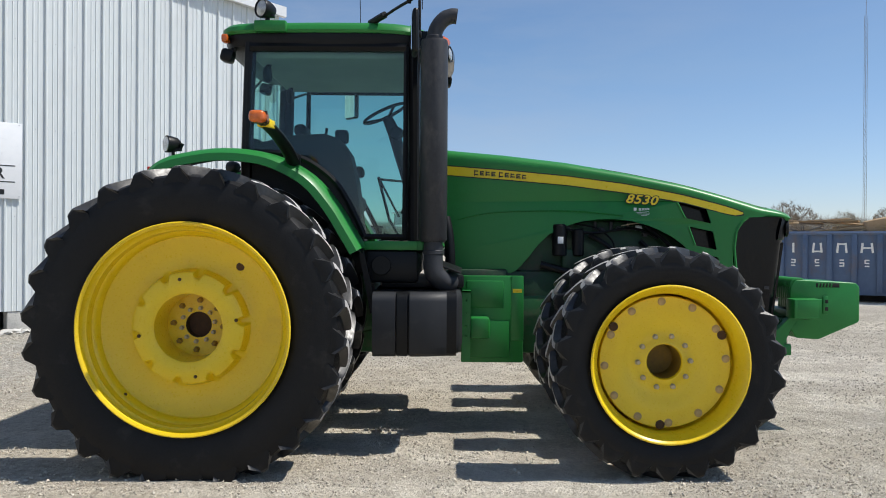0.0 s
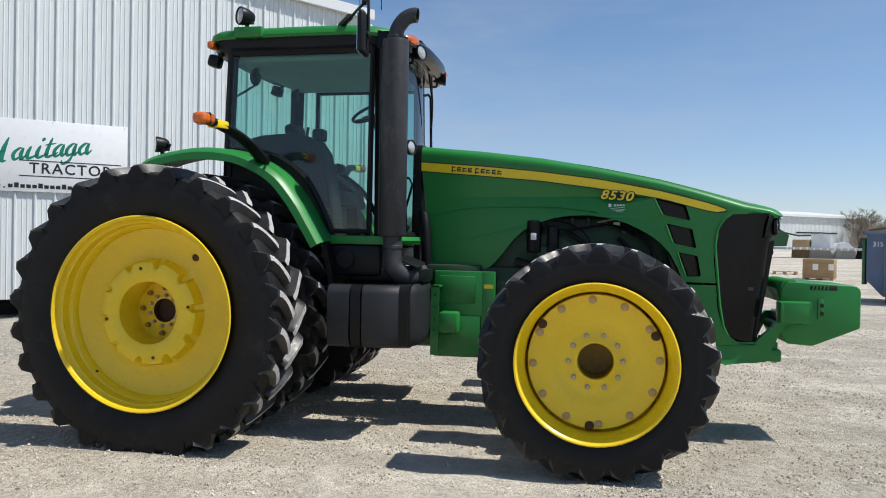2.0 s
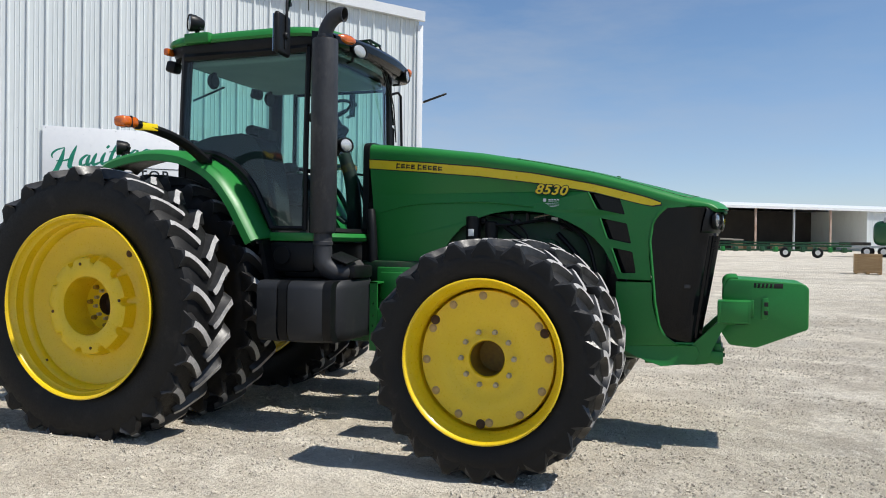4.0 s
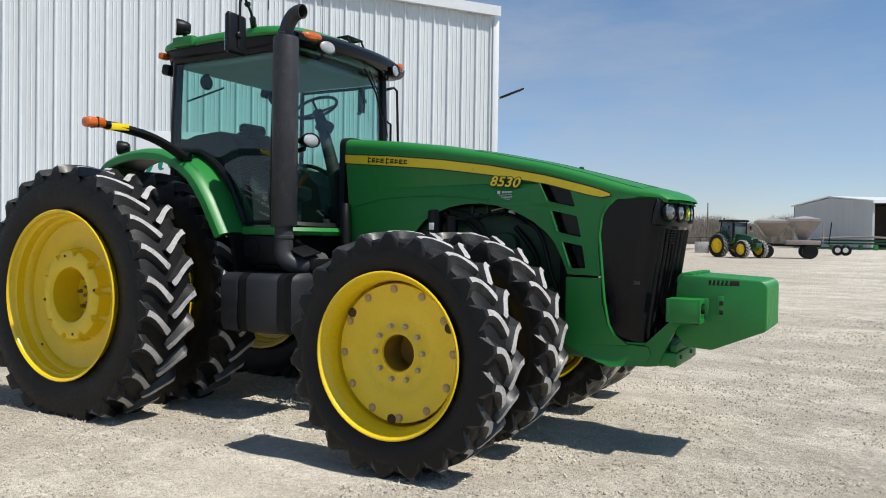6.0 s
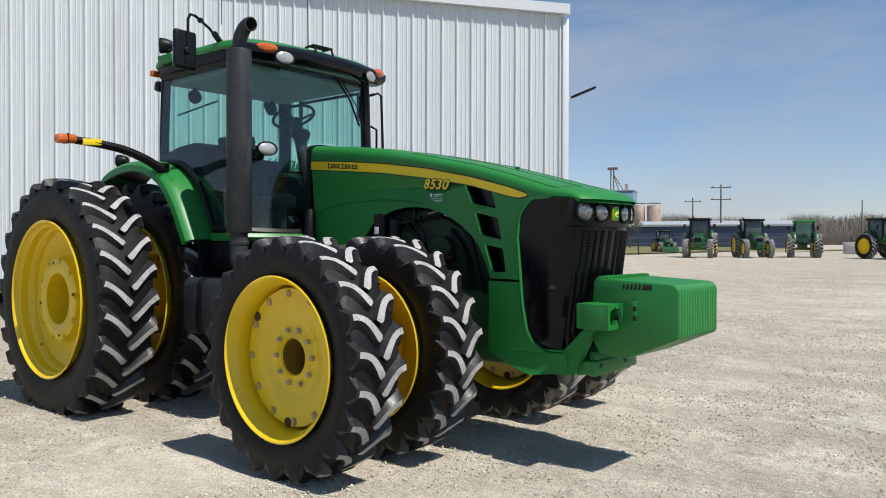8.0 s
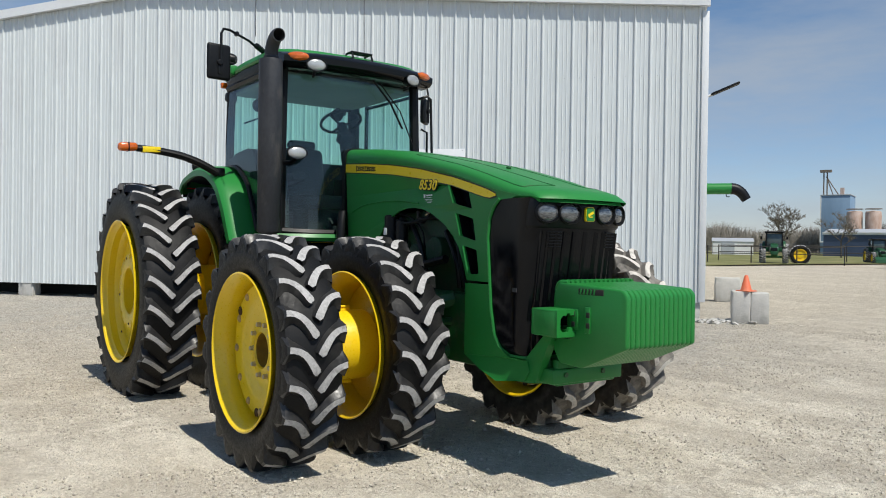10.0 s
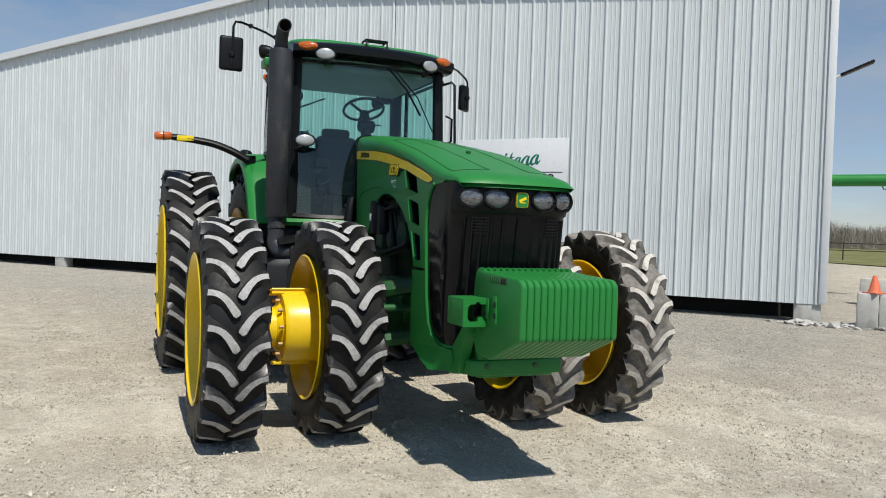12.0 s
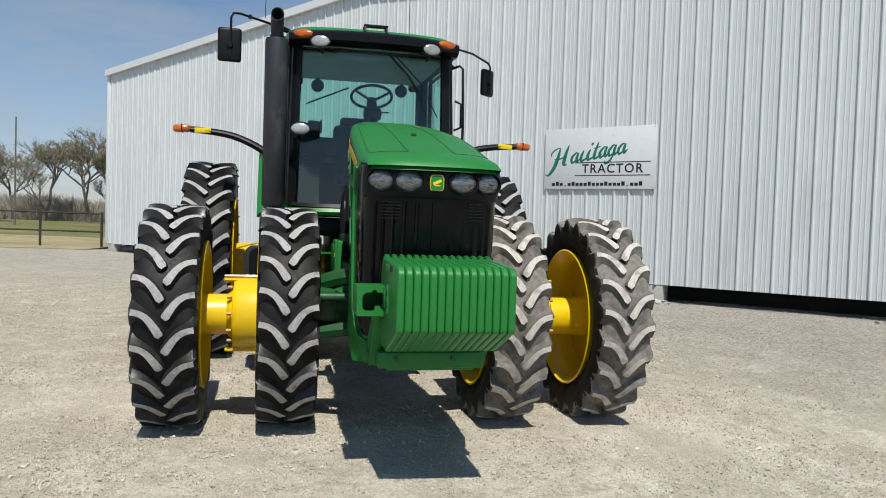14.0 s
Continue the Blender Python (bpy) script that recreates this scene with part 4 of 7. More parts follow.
for sgn in (-1, 1):
    bm = bmesh.new()
    plate(bm, side_out, vents, lambda u, v, w: (u, sgn * (lerp(HW, u) + 0.001 - w), v), 0.018)
    panel = part("hood_side", bm, GREEN, tractor, "green hood side panel with three vents")
    for v in vents:
        # recessed lip behind each vent
        bm = bmesh.new()
        rings(bm, [[(p[0], sgn * (lerp(HW, p[0]) - 0.012), p[1]) for p in v], [(p[0] + 0.02, sgn * (lerp(HW, p[0]) - 0.075), p[1]) for p in v]], True, False)
        part("vent_lip", bm, GRILLE, panel)
        back = sorted(v, key=lambda p: p[0] - 0.30 * (1.8 - p[1]))
        a, b = max(back[:6], key=lambda p: p[1]), min(back[:6], key=lambda p: p[1])
        part("vent_fin", tube(bmesh.new(), [(p[0] - 0.012, sgn * (lerp(HW, p[0]) + 0.002), p[1]) for p in (a, b)], 0.008, 6), GREEN, panel)
    part("vent_screen", Prism([(1.86, 1.83), (2.13, 1.80), (2.27, 1.20), (2.05, 1.19)], sgn * 0.30 - 0.005, sgn * 0.30 + 0.005), GRILLE, panel, "black vent screen")
    # the crease along the side panel
    crease = spline([(x, sgn * (lerp(HW, x) + 0.001), z) for x, z in [(0.114, 1.666), (0.385, 1.722), (0.746, 1.740), (1.101, 1.738), (1.452, 1.701)]], 6)
    part("crease", tube(bmesh.new(), crease, 0.006, 6), GREEN, panel)
    # yellow stripe
    s_top = [(-0.016, 2.112), (0.520, 2.067), (1.000, 2.017), (1.462, 1.953), (1.920, 1.864), (2.249, 1.780), (2.368, 1.742), (2.398, 1.728)]
    s_bot = [(2.398, 1.716), (2.368, 1.707), (2.328, 1.706), (2.249, 1.722), (1.920, 1.809), (1.462, 1.886), (1.000, 1.948), (0.520, 1.993), (-0.016, 2.040)]
    x0, x1 = s_top[0][0], s_top[-1][0]
    up = [(x, lerp(s_top, x)) for x in [x0 + (x1 - x0) * k / 40 for k in range(41)]]
    dn = [(x, lerp(sorted(s_bot), x)) for x in [x1 - (x1 - x0) * k / 40 for k in range(41)]]
    part("stripe_edge", plate(bmesh.new(), [(u, v + 0.009) for u, v in up] + [(u + 0.01, v - 0.009) for u, v in dn], [], lambda u, v, w: (u, sgn * (lerp(HW, u) + 0.0025 - w), v), 0.002), DECAL_K, panel, "black stripe edging")
    part("stripe", plate(bmesh.new(), up + dn, [], lambda u, v, w: (u, sgn * (lerp(HW, u) + 0.005 - w), v), 0.002), DECAL_Y, panel, "yellow hood stripe")
    bm = bmesh.new()
    for k in range(9):
        xx = 0.270 + k * 0.047 + (0.014 if k > 3 else 0)
        zz = (lerp(s_top, xx) + lerp(sorted(s_bot), xx)) / 2
        slope = math.degrees(math.atan2(lerp(HW, xx + 0.1) - lerp(HW, xx), 0.1))
        for dz, wd in ((0.016, 0.034), (0.0, 0.026), (-0.016, 0.034)) if k % 2 else ((0.012, 0.030), (-0.012, 0.034)):
            box(bm, (xx, sgn * (lerp(HW, xx) + 0.0055), zz + dz * (1.25 if k in (0, 4) else 0.85)), (wd, 0.003, 0.009), (0, 3.5, sgn * slope))
        box(bm, (xx - 0.013, sgn * (lerp(HW, xx) + 0.0055), zz), (0.009, 0.003, 0.050 if k in (0, 4) else 0.036), (0, 3.5, sgn * slope))
    part("brand_bars", bm, DECAL_K, panel, "small black maker's mark on stripe")
    lean = math.degrees(math.atan2(lerp(HW, 1.72) - lerp(HW, 1.50), 0.22))
    num = pose(1.590, sgn * (lerp(HW, 1.590) + 0.004), 1.826, 90, 0, -lean if sgn < 0 else 180 + lean) @ pose(0, 0, 0, 0, 0, -4.5 if sgn < 0 else 4.5)
    words("model_number", "8530", 0.098, DECAL_K, panel, num @ Matrix.Diagonal((1.20, 1.02, 1, 1)), 0.001, 0.25, 1.08, "black number outline", 0.008)
    words("model_number", "8530", 0.098, DECAL_Y, panel, num @ pose(0, 0, 0.0035) @ Matrix.Diagonal((1.20, 1.02, 1, 1)), 0.001, 0.25, 1.08, "yellow number", 0.0025)
    bm = bmesh.new()
    for k, (w, h, dx, dz) in enumerate(((0.022, 0.024, -0.060, 0.012), (0.018, 0.010, -0.022, 0.014), (0.016, 0.010, 0.0, 0.014), (0.018, 0.010, 0.022, 0.014), (0.016, 0.010, 0.044, 0.014), (0.08, 0.003, 0.010, -0.002), (0.11, 0.003, 0.0, -0.016), (0.09, 0.003, 0.004, -0.027), (0.05, 0.003, 0.01, -0.038))):
        xx = 1.603 - dx * sgn
        box(bm, (xx, sgn * (lerp(HW, xx) + 0.002), 1.740 + dz), (w, 0.003, h), (0, 4, sgn * lean))
    part("dealer_sticker", bm, DECAL_W, panel, "small white sticker with illegible lines")

# lower nose and chin
bm = bmesh.new()
chin = [(2.09, 1.15), (2.342, 1.15), (2.352, 0.98), (2.385, 0.86), (2.437, 0.77), (2.53, 0.705), (2.66, 0.70), (2.68, 0.64), (2.64, 0.575), (2.42, 0.548), (2.26, 0.60), (2.09, 0.68)]
for sgn in (-1, 1):
    plate(bm, chin, [], lambda u, v, w: (u, sgn * (0.397 - w - 0.05 * smooth01(2.4, 2.7, u)), v), 0.03)
rings(bm, [[(2.64, -0.315, z), (2.735, -0.22, z), (2.75, 0, z), (2.735, 0.22, z), (2.64, 0.315, z), (2.45, 0.35, z), (2.3, 0.35, z), (2.3, -0.35, z), (2.45, -0.35, z)] for z in (0.56, 0.60, 0.685, 0.71)], True, True)
part("nose_frame", bm, GREEN, tractor, "green lower nose frame")

# grille: a wrapped black shell with upright ribs
def grille_x(z):
    side = lerp([(0.71, 2.51), (0.76, 2.44), (0.84, 2.40), (1.0, 2.37), (1.45, 2.328), (1.58, 2.345), (1.645, 2.38), (1.69, 2.44)], z)
    front = lerp([(0.71, 2.665), (1.20, 2.75), (1.50, 2.795), (1.69, 2.81)], z)
    return side, front


def grille_point(z, q, lift=0.0):
    """q from -1 to 1 round the nose."""
    side, front = grille_x(z)
    half = lerp([(0.71, 0.340), (0.76, 0.376), (0.84, 0.390), (1.0, 0.397), (1.69, 0.397)], z) + lift
    a = q * math.pi / 2
    y = half * math.copysign(abs(math.sin(a)) ** 0.82, q)
    x = side + (front - side + lift) * abs(math.cos(a)) ** 0.27
    return Vector((x, y, z))


bm = bmesh.new()
zs = [0.715 + (1.695 - 0.715) * i / 24 for i in range(25)]
rings(bm, [[grille_point(z, -1 + 2 * j / 40) for j in range(41)] for z in zs], False, False)
grille = part("grille", bm, GRILLE, tractor, "black wrap-round radiator grille")
rim_line = [grille_point(z, -1, 0.004) for z in reversed(zs)] + [grille_point(0.715, -1 + 2 * j / 30, 0.004) for j in range(1, 30)] + [grille_point(z, 1, 0.004) for z in zs]
part("grille_rim", tube(bmesh.new(), rim_line, 0.011, 6), GREEN, grille, "green rim round the grille")
for k in range(11):
    q = -0.56 + 1.12 * k / 10
    bm = bmesh.new()
    loops = []
    for z in (0.745, 0.80, 0.95, 1.15, 1.35, 1.49):
        p, p2 = grille_point(z, q, -0.004), grille_point(z, q + 0.02)
        d = (p2 - p).normalized()
        o = Vector((0, 0, 0)) + (grille_point(z, q, 0.02) - p).normalized()
        loops.append([p - d * 0.020, p - d * 0.011 + o * 0.015, p + d * 0.003 + o * 0.018, p + d * 0.009])
    rings(bm, loops, True, True)
    part("grille_rib", bm, GRILLE, grille)
bm = bmesh.new()
for sgn in (-1, 1):
    for r in range(6):
        for k in range(9):
            p = grille_point(1.40 + r * 0.018, sgn * (0.28 + k * 0.022), 0.004)
            box(bm, p, (0.012, 0.012, 0.007))
tagged(part("grille_slots", bm, BLACK, grille), kind="stuff")
for sgn in (-1, 1):
    part("side_tag", Box(grille_point(1.13, sgn * 0.90, 0.004), (0.04, 0.006, 0.025)), MUFF, grille, "small grey tag")
# lamp bar
bm = bmesh.new()
rings(bm, [[grille_point(z, -0.80 + 1.6 * j / 36, lf) for j in range(37)] for z, lf in ((1.512, 0.002), (1.524, 0.012), (1.60, 0.016), (1.676, 0.012), (1.692, 0.002))], False, False)
lampbar = part("lamp_bar", bm, BLACK, grille, "black headlamp bar")


def facing(z, q, lift):
    p, d = grille_point(z, q, lift), (grille_point(z, q + 0.01) - grille_point(z, q - 0.01)).normalized()
    n = Vector((-d.y, d.x, 0))
    return Matrix.Translation(p) @ Matrix(((d.x, n.x, 0), (d.y, n.y, 0), (0, 0, 1))).to_4x4()


for y, rx, rz in ((-0.314, 0.074, 0.060), (-0.158, 0.080, 0.062), (0.158, 0.080, 0.062), (0.314, 0.074, 0.060)):
    qq = min((abs(grille_point(1.605, k / 500, 0.028).y - y), k / 500) for k in range(-450, 451))[1]
    m = facing(1.605, qq, 0.016)
    away = Vector((1, 0.30 * math.copysign(1, y), 0)).normalized() if abs(y) > 0.2 else Vector((1, 0.08 * math.copysign(1, y), 0)).normalized()
    m = Matrix.Translation(m.translation + 0.004 * away) @ pose(0, 0, 0, 0, 0, 90 + math.degrees(math.atan2(away.y, away.x)))
    outer_lamp = abs(y) > 0.2
    bm = bmesh.new()
    lathe(bm, [(1.14, 0.012), (1.13, -0.006), (1.04, -0.012), (0.99, -0.002), (0.97, 0.010)], 32)
    bm.transform(m @ Matrix.Diagonal((rx, 1, rz, 1)))
    lamp = part("headlamp", bm, BLACK, grille, "black lamp bezel")
    bm = bmesh.new()
    lathe(bm, [(1.0, 0.008), (0.9, 0.0), (0.6, -0.007), (0.25, -0.010), (0.0, -0.011)], 28)
    bm.transform(m @ Matrix.Diagonal((rx * 0.96, 1, rz * 0.96, 1)))
    part("lens", bm, LENS_DK, lamp, "clear lamp lens" if outer_lamp else "dark lamp lens")
em = Matrix.Translation((2.829, 0, 1.603)) @ pose(0, 0, 0, 0, 0, 90) @ Matrix.Diagonal((0.84, 1, 0.84, 1))
bm = bmesh.new()
plate(bm, rounded([(-0.046, -0.040), (-0.036, -0.055), (0.036, -0.055), (0.046, -0.040), (0.046, 0.05), (-0.046, 0.05)], 0.026), [], lambda u, v, w: em @ Vector((u, -0.004 + w, v)), 0.02)
emblem = part("emblem", bm, DECAL_Y, grille, "small yellow and green shield emblem")
bm = bmesh.new()
plate(bm, rounded([(-0.042, -0.038), (-0.033, -0.051), (0.033, -0.051), (0.042, -0.038), (0.041, 0.045), (-0.041, 0.045)], 0.024), [], lambda u, v, w: em @ Vector((u, -0.007 + w, v)), 0.004)
part("emblem_field", bm, GREEN, emblem)
bm = bmesh.new()
box(bm, em @ Vector((0, -0.008, 0.0)), (0.003, 0.050, 0.016), (25, 0, 0))
box(bm, em @ Vector((0.0, -0.008, -0.022)), (0.003, 0.034, 0.006))
part("emblem_mark", bm, DECAL_Y, emblem)

# engine bay; the shade inside the wheel arch is put into its dark green
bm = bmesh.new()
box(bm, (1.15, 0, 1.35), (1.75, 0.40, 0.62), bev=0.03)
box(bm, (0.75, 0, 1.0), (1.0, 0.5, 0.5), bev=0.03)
# filler box, added to close the gap between hood and side plate
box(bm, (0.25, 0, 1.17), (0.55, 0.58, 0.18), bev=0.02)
part("engine_block", bm, ENGINE, tractor, "engine block in green darkened for the bay's shade")
bm = bmesh.new()
cyl(bm, (0.95, -0.27, 1.50), 0.06, 0.26, "z", 18, 0.01)
cyl(bm, (1.10, -0.27, 1.48), 0.05, 0.22, "z", 18, 0.01)
part("oil_filter", bm, BLACK, tractor, "black spin-on filters")
part("filter_label", Box((0.95, -0.331, 1.50), (0.045, 0.004, 0.055), bev=0.001), DECAL_W, tractor, "small white label on the filter")
for x0 in (1.25, 1.38, 1.52):
    part("fuel_fitting", Cyl((x0, -0.22, 1.62), 0.014, 0.07, n=8), MUFF, tractor, "dull fuel fitting")
part("fuel_line", Tube([(0.85, -0.22, 1.62), (1.2, -0.30, 1.56), (1.55, -0.27, 1.60), (1.75, -0.28, 1.52)], 0.012, 6, smooth=5), BLACK, tractor, "dark fuel line")
for hp, hr in (([(1.65, -0.28, 1.62), (1.85, -0.30, 1.45), (1.93, -0.30, 1.20), (1.98, -0.28, 1.05)], 0.016), ([(0.8, -0.25, 1.3), (1.2, -0.31, 1.22), (1.7, -0.28, 1.30)], 0.03),
               ([(1.2, -0.24, 1.55), (1.4, -0.30, 1.40), (1.45, -0.28, 1.2)], 0.02), ([(1.62, -0.22, 1.5), (1.8, -0.26, 1.30), (1.82, -0.24, 1.1)], 0.02)):
    part("hose", Tube(hp, hr, 8, smooth=6), BLACK, tractor, "black rubber hose")
bm = bmesh.new()
cyl(bm, (1.55, -0.24, 1.36), 0.10, 0.10, "y", 20, 0.01)
cyl(bm, (1.28, -0.23, 1.33), 0.075, 0.10, "y", 20, 0.01)
box(bm, (1.05, -0.24, 1.33), (0.16, 0.1, 0.2), bev=0.02)
part("alternator", bm, ENGINE, tractor)
part("radiator_shroud", Box((2.05, 0, 1.30), (0.10, 0.60, 0.85), bev=0.02), BLACK, tractor, "black radiator shroud")
seal = [hood_point(-0.02, -1 + 2 * j / 24, 0.012) for j in range(25)]
seal = [(p[1], p[2]) for p in seal] + [(0.178, 1.22), (-0.178, 1.22)]
part("bulkhead", plate(bmesh.new(), seal, [], lambda u, v, w: (-0.070 + w, u, v), 0.055), BLACK, tractor, "black cab bulkhead seal")

for x0, z0, r0 in ((1.02, 1.60, 0.020), (1.30, 1.585, 0.026), (1.44, 1.60, 0.018), (1.66, 1.555, 0.024)):
    part("injector_cap", Cyl((x0, -0.215, z0), r0, 0.05, "y", 10, 0.004), MUFF, tractor, "grey injector cap")
part("wiring_clip", Box((1.60, -0.25, 1.605), (0.05, 0.02, 0.04), bev=0.004), DECAL_W, tractor, "small pale wiring clip")
part("engine_line", Tube([(1.45, -0.29, 1.62), (1.62, -0.31, 1.645), (1.80, -0.30, 1.60)], 0.006, 6, smooth=5), STEEL, tractor, "thin steel engine line")
part("engine_line", Tube([(1.05, -0.26, 1.64), (1.25, -0.28, 1.60), (1.38, -0.27, 1.50), (1.40, -0.26, 1.38)], 0.008, 6, smooth=5), BLACK, tractor)
# chassis
bm = bmesh.new()
box(bm, (0.4, 0, 0.82), (4.1, 0.52, 0.50), bev=0.05)
box(bm, (-1.2, 0, 1.05), (1.3, 0.62, 0.62), bev=0.06)
part("chassis", bm, GREEN_DK, tractor, "dark green transmission housing")
for sgn in (-1, 1):
    bm = bmesh.new()
    box(bm, (0.40, sgn * 0.33, 0.86), (0.50, 0.05, 0.70), bev=0.012)
    side = part("side_plate", bm, GREEN, tractor, "green engine side plate")
    part("plate_pad", Box((0.34, sgn * 0.362, 1.06), (0.30, 0.02, 0.22), bev=0.008), GREEN, side)
    part("plate_rib", Box((0.60, sgn * 0.362, 0.95), (0.10, 0.02, 0.52), bev=0.006), GREEN, side)
    part("plate_pad", Box((0.36, sgn * 0.362, 0.70), (0.36, 0.02, 0.30), bev=0.008), GREEN, side)
    part("plate_label", Box((0.60, sgn * 0.374, 1.09), (0.075, 0.003, 0.032)), DECAL_Y, side, "small pale label")
    bm = plate(bmesh.new(), [(0.155, 0.54), (0.22, 0.54), (0.22, 1.095), (0.155, 1.095)], [[(0.187 + 0.009 * math.cos(k * math.pi / 4), zc + 0.009 * math.sin(k * math.pi / 4)) for k in range(8)] for zc in (0.74, 0.82, 0.92, 1.02)],
               lambda u, v, w: (u, sgn * (0.50 - w), v), 0.012)
    box(bm, (0.190, sgn * 0.43, 1.088), (0.065, 0.14, 0.014))
    bracket = part("bracket", bm, GREEN, tractor, "green drilled step bracket")
    bm = bmesh.new()
    box(bm, (0.295, sgn * 0.42, 0.80), (0.155, 0.17, 0.17), bev=0.02)
    part("bracket_foot", bm, GREEN, bracket)
    # front axle arms and steering cylinders, in darker green to paint their shade
    bm = bmesh.new()
    tube(bm, [(AXF, sgn * 0.20, 0.80), (AXF, sgn * 0.48, 0.76), (AXF, sgn * 0.62, 0.72)], 0.13, 12, 0.15)
    tube(bm, [(AXF + 0.26, sgn * 0.20, 0.66), (AXF + 0.15, sgn * 0.58, 0.60)], 0.055, 8)
    tube(bm, [(AXF + 0.30, sgn * 0.24, 1.02), (AXF + 0.22, sgn * 0.42, 0.98), (AXF + 0.10, sgn * 0.58, 0.92)], 0.06, 8)
    box(bm, (AXF + 0.20, sgn * 0.50, 0.80), (0.10, 0.12, 0.22), (0, 12, 0), 0.02)
    part("axle_arm", bm, GREEN_DK, tractor, "front suspension arm in green darkened for shade")
    bm = bmesh.new()
    cyl(bm, (AXF + 0.31, sgn * 0.42, 0.86), 0.028, 0.30, "y", 12)
    part("steering_rod", bm, GREEN_DK, tractor, "steering cylinder in green darkened for shade")
    part("cylinder_rod", Cyl((AXF + 0.31, sgn * 0.53, 0.86), 0.014, 0.16, "y", 10), STEEL, tractor, "bare steel cylinder rod")

# hitch and weights
bm = bmesh.new()
for sgn in (-1, 1):
    plate(bm, [(2.52, 0.575), (2.72, 0.573), (2.82, 0.80), (2.86, 0.86), (3.0, 0.88), (3.0, 0.92), (2.84, 0.92), (2.78, 0.86), (2.62, 0.70), (2.52, 0.70)], [], lambda u, v, w: (u, sgn * (0.335 - w), v), 0.06)
box(bm, (2.75, 0, 0.62), (0.18, 0.60, 0.09), bev=0.01)
box(bm, (2.93, 0, 0.90), (0.10, 0.60, 0.07), bev=0.01)
box(bm, (2.80, 0, 0.64), (0.05, 0.50, 0.16), bev=0.01)
part("weight_bracket", bm, GREEN, tractor, "green front weight bracket")
bm = bmesh.new()
box(bm, (2.81, -0.365, 0.962), (0.03, 0.155, 0.155), bev=0.008)
box(bm, (2.905, -0.432, 0.962), (0.20, 0.020, 0.155), bev=0.008)
box(bm, (2.905, -0.365, 1.030), (0.20, 0.155, 0.020), bev=0.008)
box(bm, (2.905, -0.365, 0.894), (0.20, 0.155, 0.020), bev=0.008)
lip = rounded([(-0.443, 0.884), (-0.290, 0.884), (-0.290, 0.912), (-0.318, 0.912), (-0.322, 0.938), (-0.348, 0.938), (-0.352, 0.912), (-0.400, 0.912), (-0.415, 0.930), (-0.415, 0.990), (-0.395, 1.008), (-0.365, 1.008), (-0.365, 1.020), (-0.340, 1.020), (-0.340, 1.008), (-0.290, 1.008), (-0.290, 1.040), (-0.443, 1.040)], 0.006, 2)
plate(bm, lip, [], lambda u, v, w: (2.995 + w, u, v), 0.018)
part("tow_pocket", bm, GREEN, tractor, "green open tow pocket with slotted lip")
for y in (-0.2, 0.12):
    part("bracket_bolt", Cyl((2.842, y, 0.63), 0.016, 0.02, "x", 6), GREEN_DK, tractor, "bracket bolt")

WPROF = rounded([(2.83, 1.13), (2.87, 1.192), (3.36, 1.168), (3.392, 1.135), (3.392, 0.850), (3.06, 0.705), (2.88, 0.716), (2.825, 0.80), (2.825, 0.86), (2.98, 0.86), (2.98, 1.03), (2.825, 1.03)], 0.018)


def weight_mesh():
    bm = bmesh.new()
    cx, cz = 3.1, 0.95
    loops = []
    for y, k in ((-0.0194, 0.962), (-0.0165, 0.986), (-0.0110, 1.0), (0.0110, 1.0), (0.0165, 0.986), (0.0194, 0.962)):
        loops.append([(cx + (p[0] - cx) * k - 3.1, y, cz + (p[1] - cz) * k) for p in WPROF])
    rings(bm, loops, True, True)
    return mesh_of("suitcase_weight", bm, GREEN)


WEIGHT = weight_mesh()
GRIP = mesh_of("grip", Tube([(-0.24, 0, 1.10), (-0.262, 0, 1.15), (-0.235, 0, 1.19), (-0.17, 0, 1.192)], 0.013, 8, None, 3), GREEN)
for k in range(15):
    y = -0.276 + 0.0397 * k
    w = solid("suitcase_weight", WEIGHT, None, "green painted cast iron suitcase weight on front bracket", "weight", "front weights", at=pose(3.1, TY + y, 0))
    part("grip", GRIP, None, w)
w_outer = thing("weight_fittings", "green clamp plate, slot and pins on the end weight", "clamp", pose(3.1, TY, 0))
# slot and holes are not cut: dark plates paint their shade
part("hand_slot", Box((0.03, -0.2965, 1.146), (0.19, 0.006, 0.034), bev=0.002), DARK_GAP, w_outer, "dark plate painting the shade of a hand slot")
for k in range(5):
    part("slot_bar", Box((-0.045 + 0.026 * k, -0.299, 1.146), (0.011, 0.008, 0.030), (0, 12, 0), bev=0.002), GREEN, w_outer)
for cx, w, h in ((-0.105, 0.085, 0.115), (0.010, 0.042, 0.150)):
    cp = part("clamp_plate", Box((cx, -0.299, 0.985), (w, 0.014, h), bev=0.005), GREEN, w_outer)
    for dz in (-0.030, 0.030):
        part("clamp_hole", Box((cx + 0.008, -0.3055, 0.985 + dz), (0.026, 0.004, 0.030), bev=0.001), DARK_GAP, cp, "dark plate painting the shade of a square hole")

